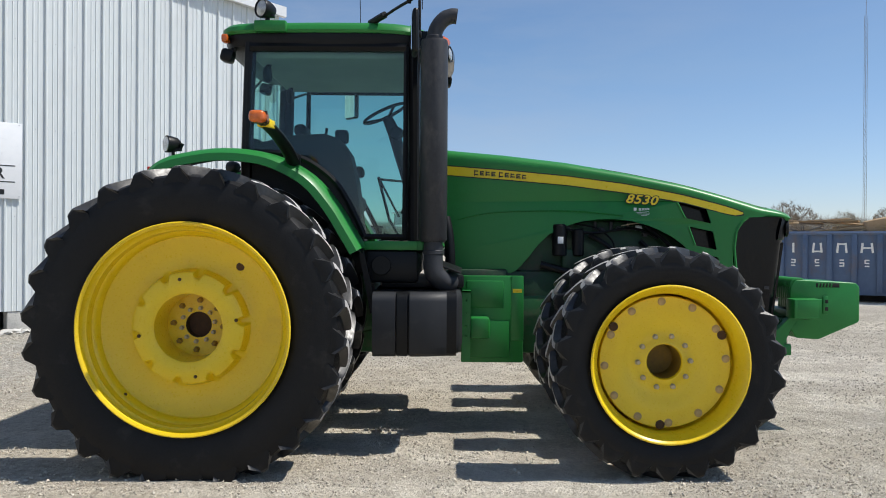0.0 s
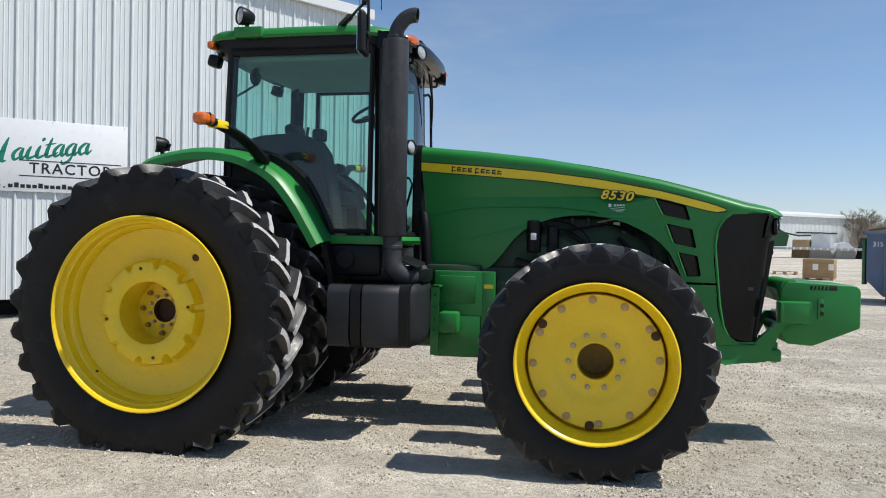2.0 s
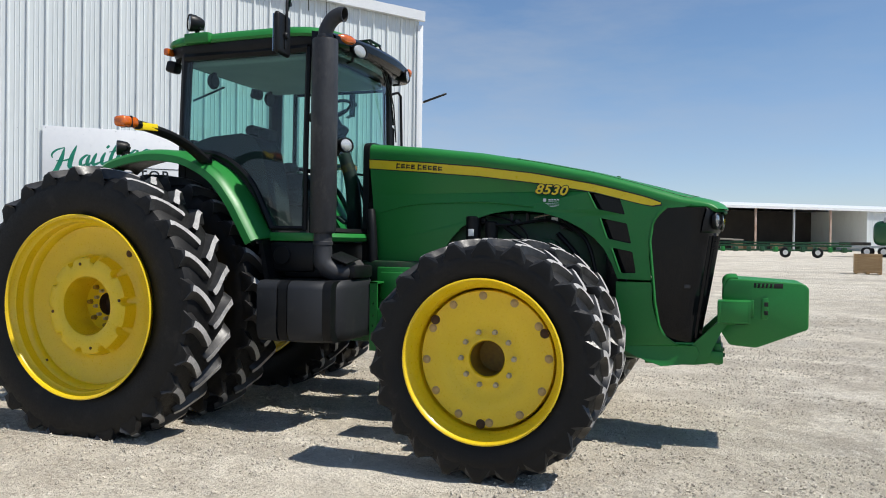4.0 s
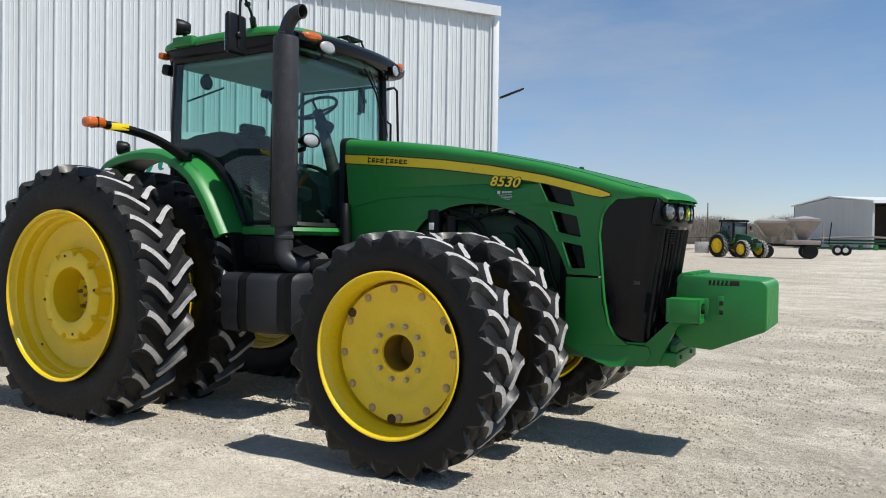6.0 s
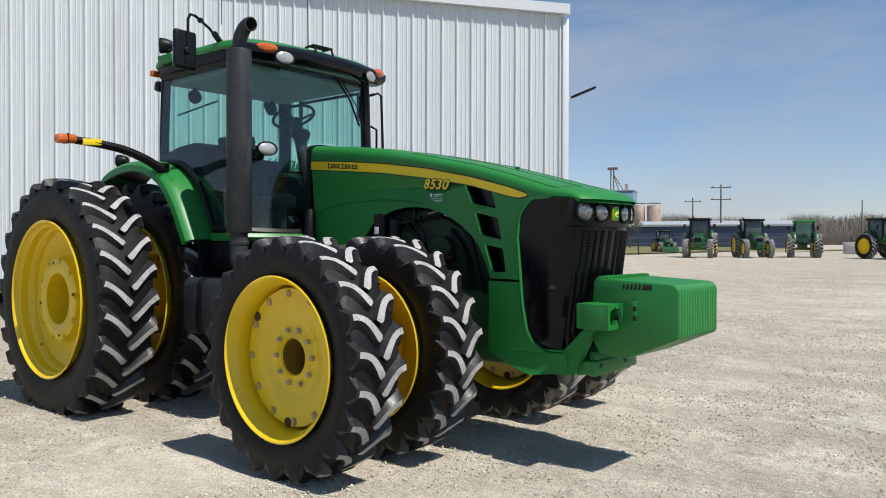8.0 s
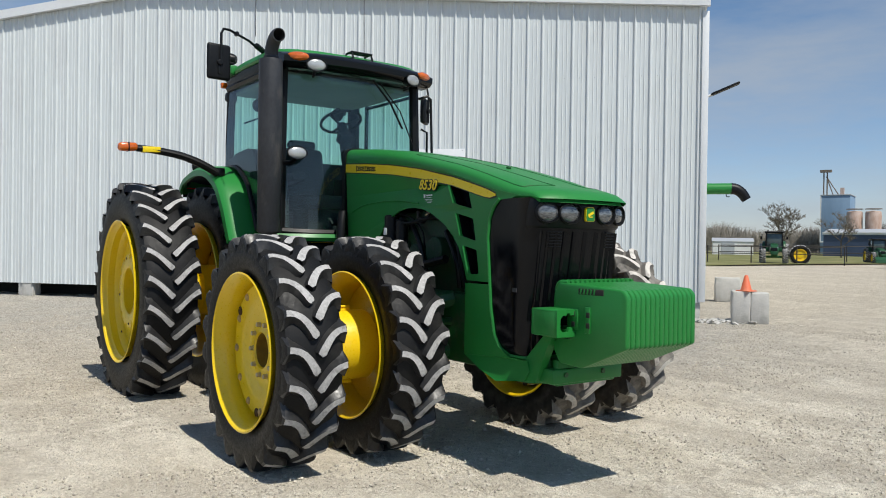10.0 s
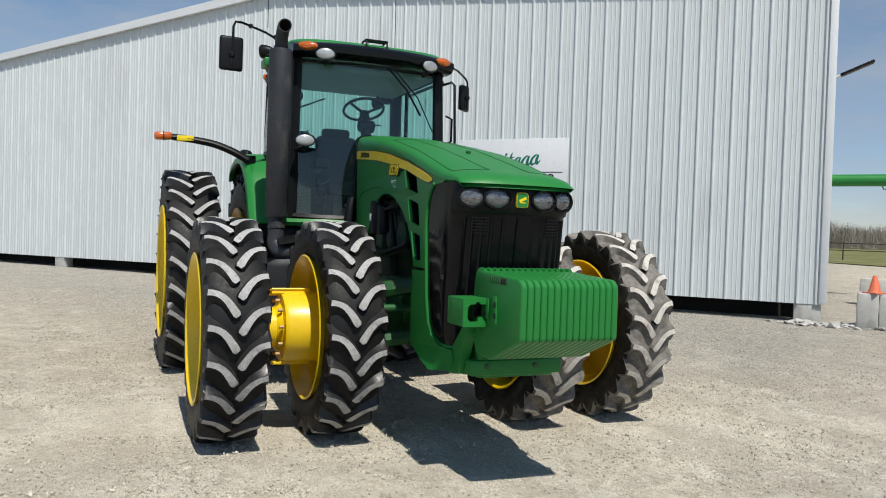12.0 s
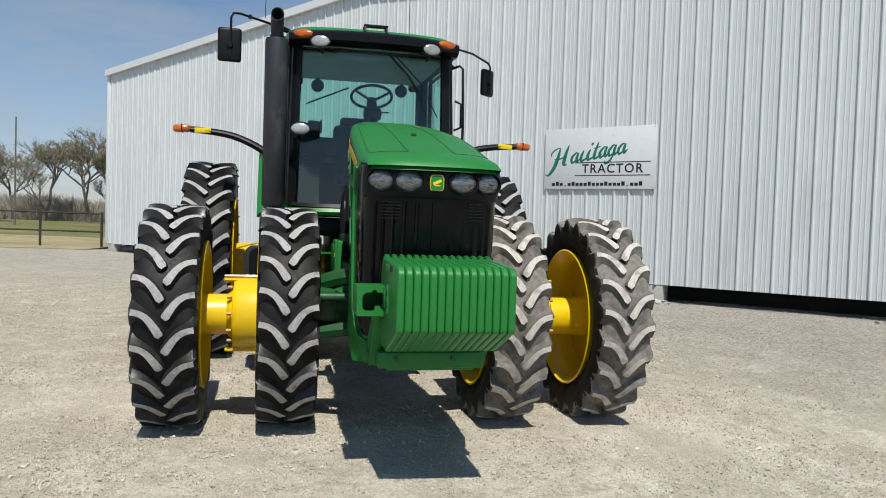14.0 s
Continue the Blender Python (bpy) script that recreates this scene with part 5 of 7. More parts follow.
# fenders
FEN = spline([(-2.16, 0, 1.90), (-2.13, 0, 1.985), (-1.99, 0, 2.07), (-1.66, 0, 2.128), (-1.37, 0, 2.112), (-1.17, 0, 2.052), (-0.963, 0, 1.93), (-0.80, 0, 1.74), (-0.70, 0, 1.58), (-0.605, 0, 1.42)], 5)
for sgn in (-1, 1):
    loops = []
    for i, p in enumerate(FEN):
        d = (FEN[min(i + 1, len(FEN) - 1)] - FEN[max(i - 1, 0)]).normalized()
        n = Vector((-d.z, 0, d.x))
        if n.z < 0:
            n = -n
        if n.x < 0 and i > len(FEN) / 2:
            n = -n
        loops.append([p + n * o + Vector((0, sgn * y, 0)) for y, o in ((0.56, 0.02), (0.78, 0.035), (0.93, 0.025), (0.99, 0.008), (1.02, -0.02), (1.025, -0.075), (1.0, -0.078), (0.985, -0.03), (0.93, -0.005), (0.56, -0.005))])
    fender = part("fender", rings(bmesh.new(), loops, True, True), GREEN, tractor, "green rear fender")
    part("fender_liner", rings(bmesh.new(), [[q - Vector((0, sgn * 0.02, 0)) + Vector((0, 0, -0.035)) for q in (lp[0], lp[2], lp[3])] for lp in loops], False, False), BLACK, fender, "black fender liner")
    # signal arm
    arm = part("signal_arm", Tube([(-1.09, sgn * 0.97, 2.05), (-1.11, sgn * 1.12, 2.13), (-1.135, sgn * 1.30, 2.195), (-1.15, sgn * 1.52, 2.228), (-1.15, sgn * 1.70, 2.238)], 0.050, 10, 0.040, 4, 0.80), BLACK, tractor, "black signal arm")
    part("reflector", Box((-1.15, sgn * 1.575, 2.232), (0.082, 0.16, 0.052), (-3 * sgn, 0, 0), bev=0.006), DECAL_Y, arm, "yellow reflective strip")
    bm = bmesh.new()
    box(bm, (-1.15, sgn * 1.778, 2.242), (0.10, 0.165, 0.076), (-3 * sgn, 0, 0), 0.028, 3)
    part("signal_lamp", bm, AMBER, arm, "amber signal lamp")
    part("lamp_seam", Box((-1.15, sgn * 1.775, 2.242), (0.104, 0.014, 0.081), (-3 * sgn, 0, 0), 0.006), BLACK, arm, "dark seam round the lamp")
    bm = Tube([(-1.09, sgn * 0.95, 2.10), (-1.09, sgn * 0.95, 2.03)], 0.05, 10)
    part("arm_foot", bm, BLACK, arm)
    # rear fender lamp
    bm = bmesh.new()
    cyl(bm, (-2.00, sgn * 0.86, 2.11), 0.014, 0.08, "z", 8)
    box(bm, (-1.985, sgn * 0.86, 2.145), (0.09, 0.04, 0.016), bev=0.005)
    tube(bm, [(-1.95, sgn * 0.86, 2.15), (-1.93, sgn * 0.86, 2.185), (-1.97, sgn * 0.86, 2.20)], 0.012, 6)
    lm = Matrix.Translation((-2.025, sgn * 0.86, 2.188)) @ pose(0, 0, 0, 0, 0, -50 if sgn < 0 else 230)
    cup = bmesh.new()
    lathe(cup, [(0.0, 0.075), (0.034, 0.072), (0.052, 0.050), (0.062, 0.0), (0.064, -0.028), (0.057, -0.030), (0.0, -0.024)], 20)
    cup.transform(lm)
    fl = part("fender_lamp", cup, BLACK, tractor, "black fender work lamp")
    part("lamp_stalk", bm, BLACK, fl)
    bm = Cyl((0, -0.031, 0), 0.055, 0.006, "y", 20)
    bm.transform(lm)
    part("lens", bm, LENS, fl, "clear lamp lens")
    part("tail_lamp", Box((-2.15, sgn * 0.86, 1.985), (0.03, 0.16, 0.06), bev=0.006), RED_L, tractor, "red tail lamp")
    # black flap running down from the fender
    part("splash_flap", Prism([(-0.62, 1.42), (-0.585, 1.42), (-0.50, 1.05), (-0.50, 0.95), (-0.53, 0.95)], sgn * 0.80 - 0.12, sgn * 0.80 + 0.12), BLACK, tractor, "black rubber splash flap")

# fuel tank and steps
for sgn in (-1, 1):
    def slab(x0, x1, ins, chamfer=False):
        bm = bmesh.new()
        loops = []
        for z, k in ((0.655, 0.06), (0.675, 0.025), (0.74, 0.0), (1.05, 0.0), (1.085, 0.012), (1.112, 0.05)):
            yo = 1.115 - k - ins
            if chamfer:
                pts = [(x0, 0.45), (x0, yo), (x1 - 0.26, yo), (x1 - 0.12, yo - 0.045), (x1 - 0.03 - k * 0.4, yo - 0.15), (x1 - k * 0.4, yo - 0.24), (x1 - k * 0.4, 0.45)]
            else:
                pts = [(x0, 0.45), (x0, yo), (x1, yo), (x1, 0.45)]
            loops.append([(x, sgn * y, z + (0.03 * (1.115 - y) if z > 1.06 else 0)) for x, y in pts])
        rings(bm, loops, True, True)
        return bm
    tank = part("fuel_tank", slab(-0.235, 0.145, 0, True), TANK, tractor, "black moulded fuel tank")
    part("tank_end", slab(-0.50, -0.335, 0.0), TANK, tank)
    part("tank_strap", slab(-0.325, -0.25, 0.012), BLACK, tank)
    part("tank_core", slab(-0.49, 0.10, 0.05), BLACK, tank)
part("battery_box", Box((-0.38, -0.68, 1.29), (0.40, 0.28, 0.24), bev=0.03), BLACK, tractor, "black battery box")
part("box_cap", Cyl((-0.46, -0.825, 1.30), 0.075, 0.02, "y", 24, 0.006), BLACK, tractor, "round black cap")
part("step_box", Box((-0.15, -0.62, 1.18), (0.62, 0.34, 0.10), bev=0.02), BLACK, tractor)

# exhaust
MX, MY = -0.072, -0.875
bm = bmesh.new()
lathe(bm, [(0.0, 1.475), (0.088, 1.478), (0.101, 1.495), (0.101, 2.935), (0.096, 2.96), (0.060, 2.97), (0.0, 2.97)], 40, (MX, MY, 0), "z")
muffler = part("exhaust_muffler", bm, MUFF, tractor, "tall dusty black exhaust muffler")
pts = spline([(MX, MY, 2.90), (MX, MY, 2.99), (MX + 0.018, MY, 3.055), (MX + 0.068, MY, 3.118), (MX + 0.125, MY, 3.142), (MX + 0.165, MY, 3.140)], 5)
def pipe_ring(i, r):
    d = (pts[min(i + 1, len(pts) - 1)] - pts[max(i - 1, 0)]).normalized()
    e = Vector((0, 1, 0)).cross(d).normalized()
    return [pts[i] + Vector((0, r * math.cos(k * math.pi / 10), 0)) + e * (r * math.sin(k * math.pi / 10)) for k in range(20)]


bm = bmesh.new()
last = len(pts) - 1
rings(bm, [pipe_ring(i, 0.056) for i in range(last + 1)] + [pipe_ring(last, 0.0495)], True, False)
# inner wall in near-black, the shade of the hollow pipe as colour
rings(bm, [pipe_ring(i, 0.0495) for i in range(last, 3, -1)], True, False, 1)
bmesh.ops.remove_doubles(bm, verts=bm.verts, dist=0.0002)
part("exhaust_tip", bm, [MUFF, DARK_GAP], muffler, "curved exhaust tip, bore darkened for shade")
part("clamp", Cyl((MX, MY, 2.98), 0.064, 0.025, n=24, bev=0.004), MUFF, muffler)
part("down_pipe", Tube([(MX, MY, 1.50), (MX, MY, 1.34), (MX + 0.01, MY, 1.25), (MX + 0.07, MY + 0.04, 1.185), (MX + 0.12, MY + 0.12, 1.18), (MX + 0.14, MY + 0.30, 1.20)], 0.070, 16, 0.082, 4), MUFF, muffler, "dull black exhaust elbow")
part("pipe_clamp", Cyl((MX, MY, 1.40), 0.078, 0.03, n=20, bev=0.004), MUFF, muffler, "dull pipe clamp")
part("heat_shield", Box((0.06, -0.78, 1.29), (0.17, 0.20, 0.012), (10, 20, 0), bev=0.004), BLACK, muffler)
part("intake_pipe", Tube([(0.055, -0.24, 1.18), (0.06, -0.25, 1.35), (0.045, -0.24, 1.55), (0.02, -0.21, 1.68)], 0.045, 14, 0.04, 5), BLACK, tractor, "black air intake pipe")
part("shield_strip", Box((MX - 0.115, MY + 0.06, 2.2), (0.012, 0.10, 1.42), bev=0.003), MUFF, muffler, "edge of the exhaust guard")

# cab
bm = bmesh.new()
for sgn in (-1, 1):
    # front post, leaning a little
    tube(bm, [(-0.215, sgn * 0.715, 1.42), (-0.225, sgn * 0.705, 2.2), (-0.24, sgn * 0.69, 2.98)], 0.048, 8)
    # rear post
    tube(bm, [(-1.50, sgn * 0.70, 1.9), (-1.485, sgn * 0.71, 2.4), (-1.47, sgn * 0.70, 2.98)], 0.045 if sgn < 0 else 0.068, 8)
    # door frame
    tube(bm, [(-0.29, sgn * 0.77, 1.50), (-0.285, sgn * 0.775, 2.2), (-0.285, sgn * 0.745, 2.95)], 0.022, 6)
    tube(bm, [(-0.29, sgn * 0.77, 1.515), (-0.59, sgn * 0.77, 1.515)], 0.022, 6)
    tube(bm, [(-0.59, sgn * 0.77, 1.515), (-0.66, sgn * 0.775, 1.67), (-0.80, sgn * 0.775, 1.91), (-1.0, sgn * 0.775, 2.07), (-1.2, sgn * 0.77, 2.135), (-1.47, sgn * 0.75, 2.145)], 0.024, 6, smooth=4)
    tube(bm, [(-0.285, sgn * 0.745, 2.94), (-1.46, sgn * 0.735, 2.94)], 0.035, 6)
tube(bm, [(-1.49, -0.70, 2.12), (-1.49, 0.70, 2.12)], 0.04, 6)
tube(bm, [(-1.46, -0.70, 2.94), (-1.46, 0.70, 2.94)], 0.04, 6)
tube(bm, [(-0.19, -0.70, 1.50), (-0.09, -0.45, 1.49), (-0.05, 0, 1.49), (-0.09, 0.45, 1.49), (-0.19, 0.70, 1.50)], 0.035, 6, smooth=4)
part("cab_frame", bm, BLACK, tractor, "black cab frame posts")
# left intermediate post
part("door_post", Tube([(-1.29, 0.765, 2.14), (-1.28, 0.76, 2.94)], 0.022, 8), BLACK, tractor)


def glazed(name, bm, label):
    ob = part(name, bm, GLASS, tractor, label)
    ob.visible_shadow = False
    return ob


side_glass = [(-1.455, 2.935), (-0.29, 2.935), (-0.295, 1.52), (-0.585, 1.52), (-0.655, 1.68), (-0.795, 1.92), (-1.0, 2.08), (-1.2, 2.14), (-1.465, 2.15)]
for sgn in (-1, 1):
    bm = bmesh.new()
    plate(bm, side_glass, [], lambda u, v, w: (u, sgn * (0.772 - 0.03 * max(0, v - 2.2) / 0.75 - 0.02 * max(0, -u - 1.0)), v), 0)
    bmesh.ops.remove_doubles(bm, verts=bm.verts, dist=0.0005)
    glazed("side_window", bm, "tinted cab door glass")
bm = bmesh.new()
rings(bm, [[(-0.20 - 0.03 * k + (0.14) * (1 - (y / 0.69) ** 2), y * (1 - 0.02 * k), 1.52 + 1.42 * k) for y in [-0.67 + 1.34 * j / 16 for j in range(17)]] for k in (0, 0.25, 0.5, 0.75, 1.0)], False, False)
glazed("windshield", bm, "tinted curved windshield")
bm = bmesh.new()
rings(bm, [[(-1.505, -0.66, 2.15), (-1.505, 0.66, 2.15)], [(-1.475, -0.66, 2.93), (-1.475, 0.66, 2.93)]], False, False)
glazed("rear_window", bm, "tinted rear cab glass")

for sgn in (-1, 1):
    part("cab_sill", Box((-0.375, sgn * 0.775, 1.448), (0.43, 0.06, 0.068), bev=0.008), GREEN, tractor, "green cab sill")
part("cab_sill", Tube([(-0.16, -0.79, 1.448), (-0.06, -0.55, 1.448), (-0.02, -0.3, 1.448), (-0.02, 0.3, 1.448), (-0.06, 0.55, 1.448), (-0.16, 0.79, 1.448)], 0.036, 6, smooth=4), GREEN, tractor, "green cab sill")
part("sill_tab", Box((-0.165, -0.81, 1.448), (0.05, 0.02, 0.066), bev=0.004), GREEN, tractor)
part("cab_underframe", Box((-0.72, 0, 1.315), (1.10, 1.24, 0.17), bev=0.02), BLACK, tractor, "black frame below the cab floor")
part("rear_panel", Box((-1.44, 0, 1.86), (0.05, 1.36, 0.80), bev=0.012), CABIN, tractor, "dark cab wall below the rear glass")
part("cab_floor", Box((-0.75, 0, 1.44), (1.20, 1.46, 0.07), bev=0.01), CABIN, tractor, "dark cab floor")


def plan(k, dx=0.0, n=56):
    """The roof's outline from above, a rounded rectangle with a bowed front."""
    out = []
    for j in range(n):
        t = 2 * math.pi * j / n
        c, s_ = math.cos(t), math.sin(t)
        x = math.copysign(abs(c) ** 0.28, c)
        y = math.copysign(abs(s_) ** 0.30, s_)
        xx = -0.930 + x * 0.795 * k + dx
        xx += 0.10 * max(0, x) * (1 - abs(y) ** 2.2)
        yy = y * 0.79 * k * (1 - 0.05 * max(0, -x))
        out.append((xx, yy))
    return out


bm = rings(bmesh.new(), [[(x, y, z) for x, y in plan(k, dx)] for z, k, dx in ((2.935, 0.90, 0), (2.955, 0.965, 0), (3.02, 0.99, 0), (3.048, 0.985, 0))], True, True)
part("roof_lower", bm, BLACK, tractor, "black roof underside")
part("headliner", Box((-0.87, 0, 2.905), (1.20, 1.34, 0.06), bev=0.028, seg=3), LINER, tractor, "grey cab headliner")
bm = rings(bmesh.new(), [[(x, y, z - 0.035 * max(0, x + 0.5)) for x, y in plan(k, dx)] for z, k, dx in ((3.042, 1.0, 0), (3.062, 1.015, 0), (3.095, 1.005, -0.005), (3.122, 0.965, -0.01), (3.136, 0.90, -0.015), (3.143, 0.75, -0.02), (3.146, 0.4, -0.02))], True, True)
roof = part("roof", bm, GREEN, tractor, "green cab roof")
part("roof_panel", Box((-1.30, -0.785, 3.083), (0.24, 0.07, 0.085), (4, 0, 0), bev=0.012), GREEN, roof)


def worklight(name, parent, m, label):
    """An oval lamp: black cup, bezel and a mottled lens."""
    q = m @ Matrix.Diagonal((1.26, 1, 0.80, 1))
    bm = bmesh.new()
    lathe(bm, [(0.0, 0.115), (0.030, 0.11), (0.045, 0.085), (0.066, 0.03), (0.076, -0.008), (0.074, -0.018), (0.067, -0.018), (0.065, -0.006), (0.0, 0.0)], 28)
    bm.transform(q)
    lamp = part(name, bm, BLACK, parent, label)
    bm = bmesh.new()
    lathe(bm, [(0.066, -0.006), (0.055, -0.016), (0.03, -0.022), (0.0, -0.024)], 28)
    bm.transform(q)
    part("lens", bm, LENS, lamp, "clear lamp lens")
    bm = bmesh.new()
    tube(bm, [m @ Vector((0, 0.05, 0)), m @ Vector((0, 0.07, -0.075)), m @ Vector((0, 0.12, -0.08))], 0.012, 6)
    part("lamp_bracket", bm, BLACK, lamp)


# visor with lamps
loops = []
for j in range(25):
    y = -0.775 + 1.55 * j / 24
    xf = -0.11 + 0.125 * (1 - abs(y / 0.79) ** 2.4)
    e = 0.02 * abs(y / 0.79) ** 3
    loops.append([(xf - 0.10, y, 3.082 - e), (xf - 0.02, y, 3.076 - e), (xf + 0.045, y, 3.050 - e), (xf + 0.075, y, 3.015), (xf + 0.07, y, 2.965), (xf + 0.03, y, 2.935), (xf - 0.06, y, 2.925), (xf - 0.14, y, 2.93), (xf - 0.14, y, 3.07)])
part("visor", rings(bmesh.new(), loops, True, True), GRILLE, tractor, "black front roof visor")
for sgn in (-1, 1):
    bm = bmesh.new()
    lathe(bm, [(0.0, -0.034), (0.06, -0.030), (0.092, -0.010), (0.096, 0.012), (0.06, 0.03)], 28)
    bm.transform(Matrix.Translation((-0.005, sgn * 0.655, 3.012)) @ pose(0, 0, 0, 0, 0, 90 + sgn * 24) @ Matrix.Diagonal((1, 1, 0.42, 1)))
    part("roof_signal", bm, AMBER, tractor, "amber roof signal lamp")
    worklight("roof_worklight", tractor, Matrix.Translation((0.035, sgn * 0.50, 2.952)) @ pose(0, 0, 0, 0, 0, 90 + sgn * 12), "clear oval roof work light")
    # rear roof lamps
    bm = bmesh.new()
    cyl(bm, (-1.33, sgn * 0.76, 3.145), 0.018, 0.06, "z", 8)
    box(bm, (-1.33, sgn * 0.77, 3.165), (0.11, 0.05, 0.018), bev=0.005)
    part("lamp_stalk", bm, BLACK, tractor, "black lamp stalk")
    lm = Matrix.Translation((-1.345, sgn * 0.79, 3.212)) @ pose(0, 0, 0, 0, 0, -38 if sgn < 0 else 218)
    bm = bmesh.new()
    lathe(bm, [(0.0, 0.085), (0.036, 0.082), (0.050, 0.060), (0.066, 0.015), (0.072, -0.030), (0.070, -0.040), (0.063, -0.040), (0.062, -0.030), (0.0, -0.026)], 24)
    bm.transform(lm)
    part("rear_worklight", bm, BLACK, tractor, "black rear roof work light")
    bm = bmesh.new()
    lathe(bm, [(0.062, -0.030), (0.05, -0.038), (0.0, -0.043)], 24)
    bm.transform(lm)
    part("light_lens", bm, LENS, tractor, "clear lamp lens")
    bm = bmesh.new()
    box(bm, (-1.66, sgn * 0.64, 2.895), (0.10, 0.11, 0.10), (0, 15, 0), 0.025)
    tube(bm, [(-1.62, sgn * 0.64, 2.93), (-1.58, sgn * 0.64, 3.0)], 0.02, 6)
    part("rear_lamp", bm, BLACK, tractor, "black rear lamp")
    part("rear_signal", Box((-1.66, sgn * 0.70, 3.01), (0.05, 0.10, 0.06), bev=0.015), AMBER, tractor, "amber rear signal")
# receiver bracket on the roof
bm = bmesh.new()
for y in (-0.10, 0.10):
    tube(bm, [(-0.22, y, 3.11), (-0.16, y, 3.145), (-0.06, y, 3.148), (-0.03, y, 3.08)], 0.010, 6)
box(bm, (-0.13, 0, 3.150), (0.05, 0.20, 0.012), bev=0.003)
box(bm, (-0.06, 0, 3.147), (0.03, 0.22, 0.014), bev=0.003)
part("receiver_bracket", bm, BLACK, tractor, "small dark receiver bracket")
part("aerial", Tube([(-0.75, 0.42, 3.14), (-0.76, 0.42, 3.6), (-0.78, 0.42, 4.2)], 0.0035, 5), BLACK, tractor, "thin whip aerial")
part("aerial", Tube([(-0.16, -0.98, 3.16), (-0.165, -0.98, 3.9)], 0.0035, 5), BLACK, tractor, "thin whip aerial")

# mirrors
bm = bmesh.new()
tube(bm, [(-0.54, -0.74, 3.12), (-0.36, -0.96, 3.165), (-0.19, -1.20, 3.185), (-0.17, -1.255, 3.18), (-0.17, -1.275, 3.14), (-0.17, -1.275, 2.90)], 0.011, 8)
tube(bm, [(-0.56, -0.72, 3.13), (-0.44, -0.86, 3.155)], 0.026, 8)
cyl(bm, (-0.25, -1.115, 3.178), 0.02, 0.03, "x", 8)
cyl(bm, (-0.185, -1.275, 2.90), 0.022, 0.05, "z", 8)
mir = part("mirror_arm", bm, BLACK, tractor, "black mirror arm")
mm = Matrix.Translation((-0.20, -1.285, 2.905)) @ pose(0, 0, 0, 0, 0, 5)
bm = bmesh.new()
box(bm, (0, 0, 0), (0.045, 0.205, 0.30), bev=0.024, seg=3)
bm.transform(mm)
head = part("mirror_head", bm, BLACK, mir, "black mirror housing")
bm = bmesh.new()
cyl(bm, (0.03, 0, -0.01), 0.026, 0.03, "x", 12, 0.008)
box(bm, (0.026, 0, -0.06), (0.012, 0.03, 0.09), bev=0.004)
bm.transform(mm)
part("mirror_knob", bm, BLACK, mir)
bm = bmesh.new()
box(bm, (-0.029, 0, 0), (0.004, 0.175, 0.27))
bm.transform(mm)
part("mirror_glass", bm, MIRROR, mir)
bm = bmesh.new()
tube(bm, [(-0.16, 0.74, 3.03), (-0.50, 1.02, 3.065), (-0.85, 1.28, 3.06), (-0.89, 1.315, 3.03), (-0.895, 1.32, 2.74)], 0.011, 8)
cyl(bm, (-0.90, 1.32, 2.87), 0.022, 0.06, "x", 8)
mir = part("mirror_arm", bm, BLACK, tractor, "black mirror arm")
mm = Matrix.Translation((-0.935, 1.30, 2.87)) @ pose(0, 0, 0, 0, 0, 42)
bm = bmesh.new()
box(bm, (0, 0, 0), (0.055, 0.19, 0.28), bev=0.024, seg=3)
bm.transform(mm)
part("mirror_head", bm, BLACK, mir, "black mirror housing")
bm = bmesh.new()
box(bm, (-0.029, 0, 0), (0.004, 0.165, 0.25))
bm.transform(mm)
part("mirror_glass", bm, MIRROR, mir)

# lamp on the front post, handrails, wiper
worklight("post_worklight", tractor, Matrix.Translation((0.0, -0.655, 2.178)) @ pose(0, 0, 0, 0, 0, 82), "work light on the cab post")
part("lamp_arm", Tube([(-0.20, -0.70, 2.11), (-0.10, -0.67, 2.10), (-0.06, -0.655, 2.12)], 0.018, 8), BLACK, tractor)
bm = bmesh.new()
tube(bm, [(-0.22, 0.74, 2.84), (-0.18, 0.82, 2.87), (-0.16, 0.845, 2.84), (-0.15, 0.86, 2.3), (-0.16, 0.86, 1.9), (-0.2, 0.80, 1.80)], 0.013, 8)
tube(bm, [(-0.26, 0.80, 2.55), (-0.24, 0.86, 2.52), (-0.24, 0.86, 2.30), (-0.27, 0.80, 2.27)], 0.012, 8)
part("handrail", bm, BLACK, tractor, "black tubular handrail")
bm = bmesh.new()
tube(bm, [(-0.62, 0.80, 2.08), (-0.36, 0.84, 2.06), (-0.33, 0.85, 2.0), (-0.40, 0.86, 1.75)], 0.012, 8)
tube(bm, [(-0.62, 0.80, 2.10), (-0.52, 0.88, 1.7), (-0.38, 0.95, 1.45)], 0.014, 8)
tube(bm, [(-0.38, 0.95, 1.45), (-0.2, 0.95, 1.45)], 0.014, 8)
part("step_rail", bm, BLACK, tractor, "black step handrail")
bm = bmesh.new()
for k in range(4):
    box(bm, (-0.30, 1.0 + 0.03 * k, 1.30 - 0.27 * k), (0.46, 0.20, 0.03), bev=0.008)
for x0 in (-0.52, -0.08):
    box(bm, (x0, 1.03, 0.88), (0.03, 0.10, 0.95), (6, 0, 0))
part("cab_steps", bm, BLACK, tractor, "black cab steps")
bm = bmesh.new()
tube(bm, [(-0.02, 0.10, 2.91), (-0.03, 0.30, 2.72), (-0.07, 0.46, 2.50)], 0.010, 6)
tube(bm, [(-0.01, 0.16, 2.90), (-0.05, 0.42, 2.66), (-0.10, 0.60, 2.36)], 0.006, 6)
part("wiper", bm, BLACK, tractor, "black windshield wiper")
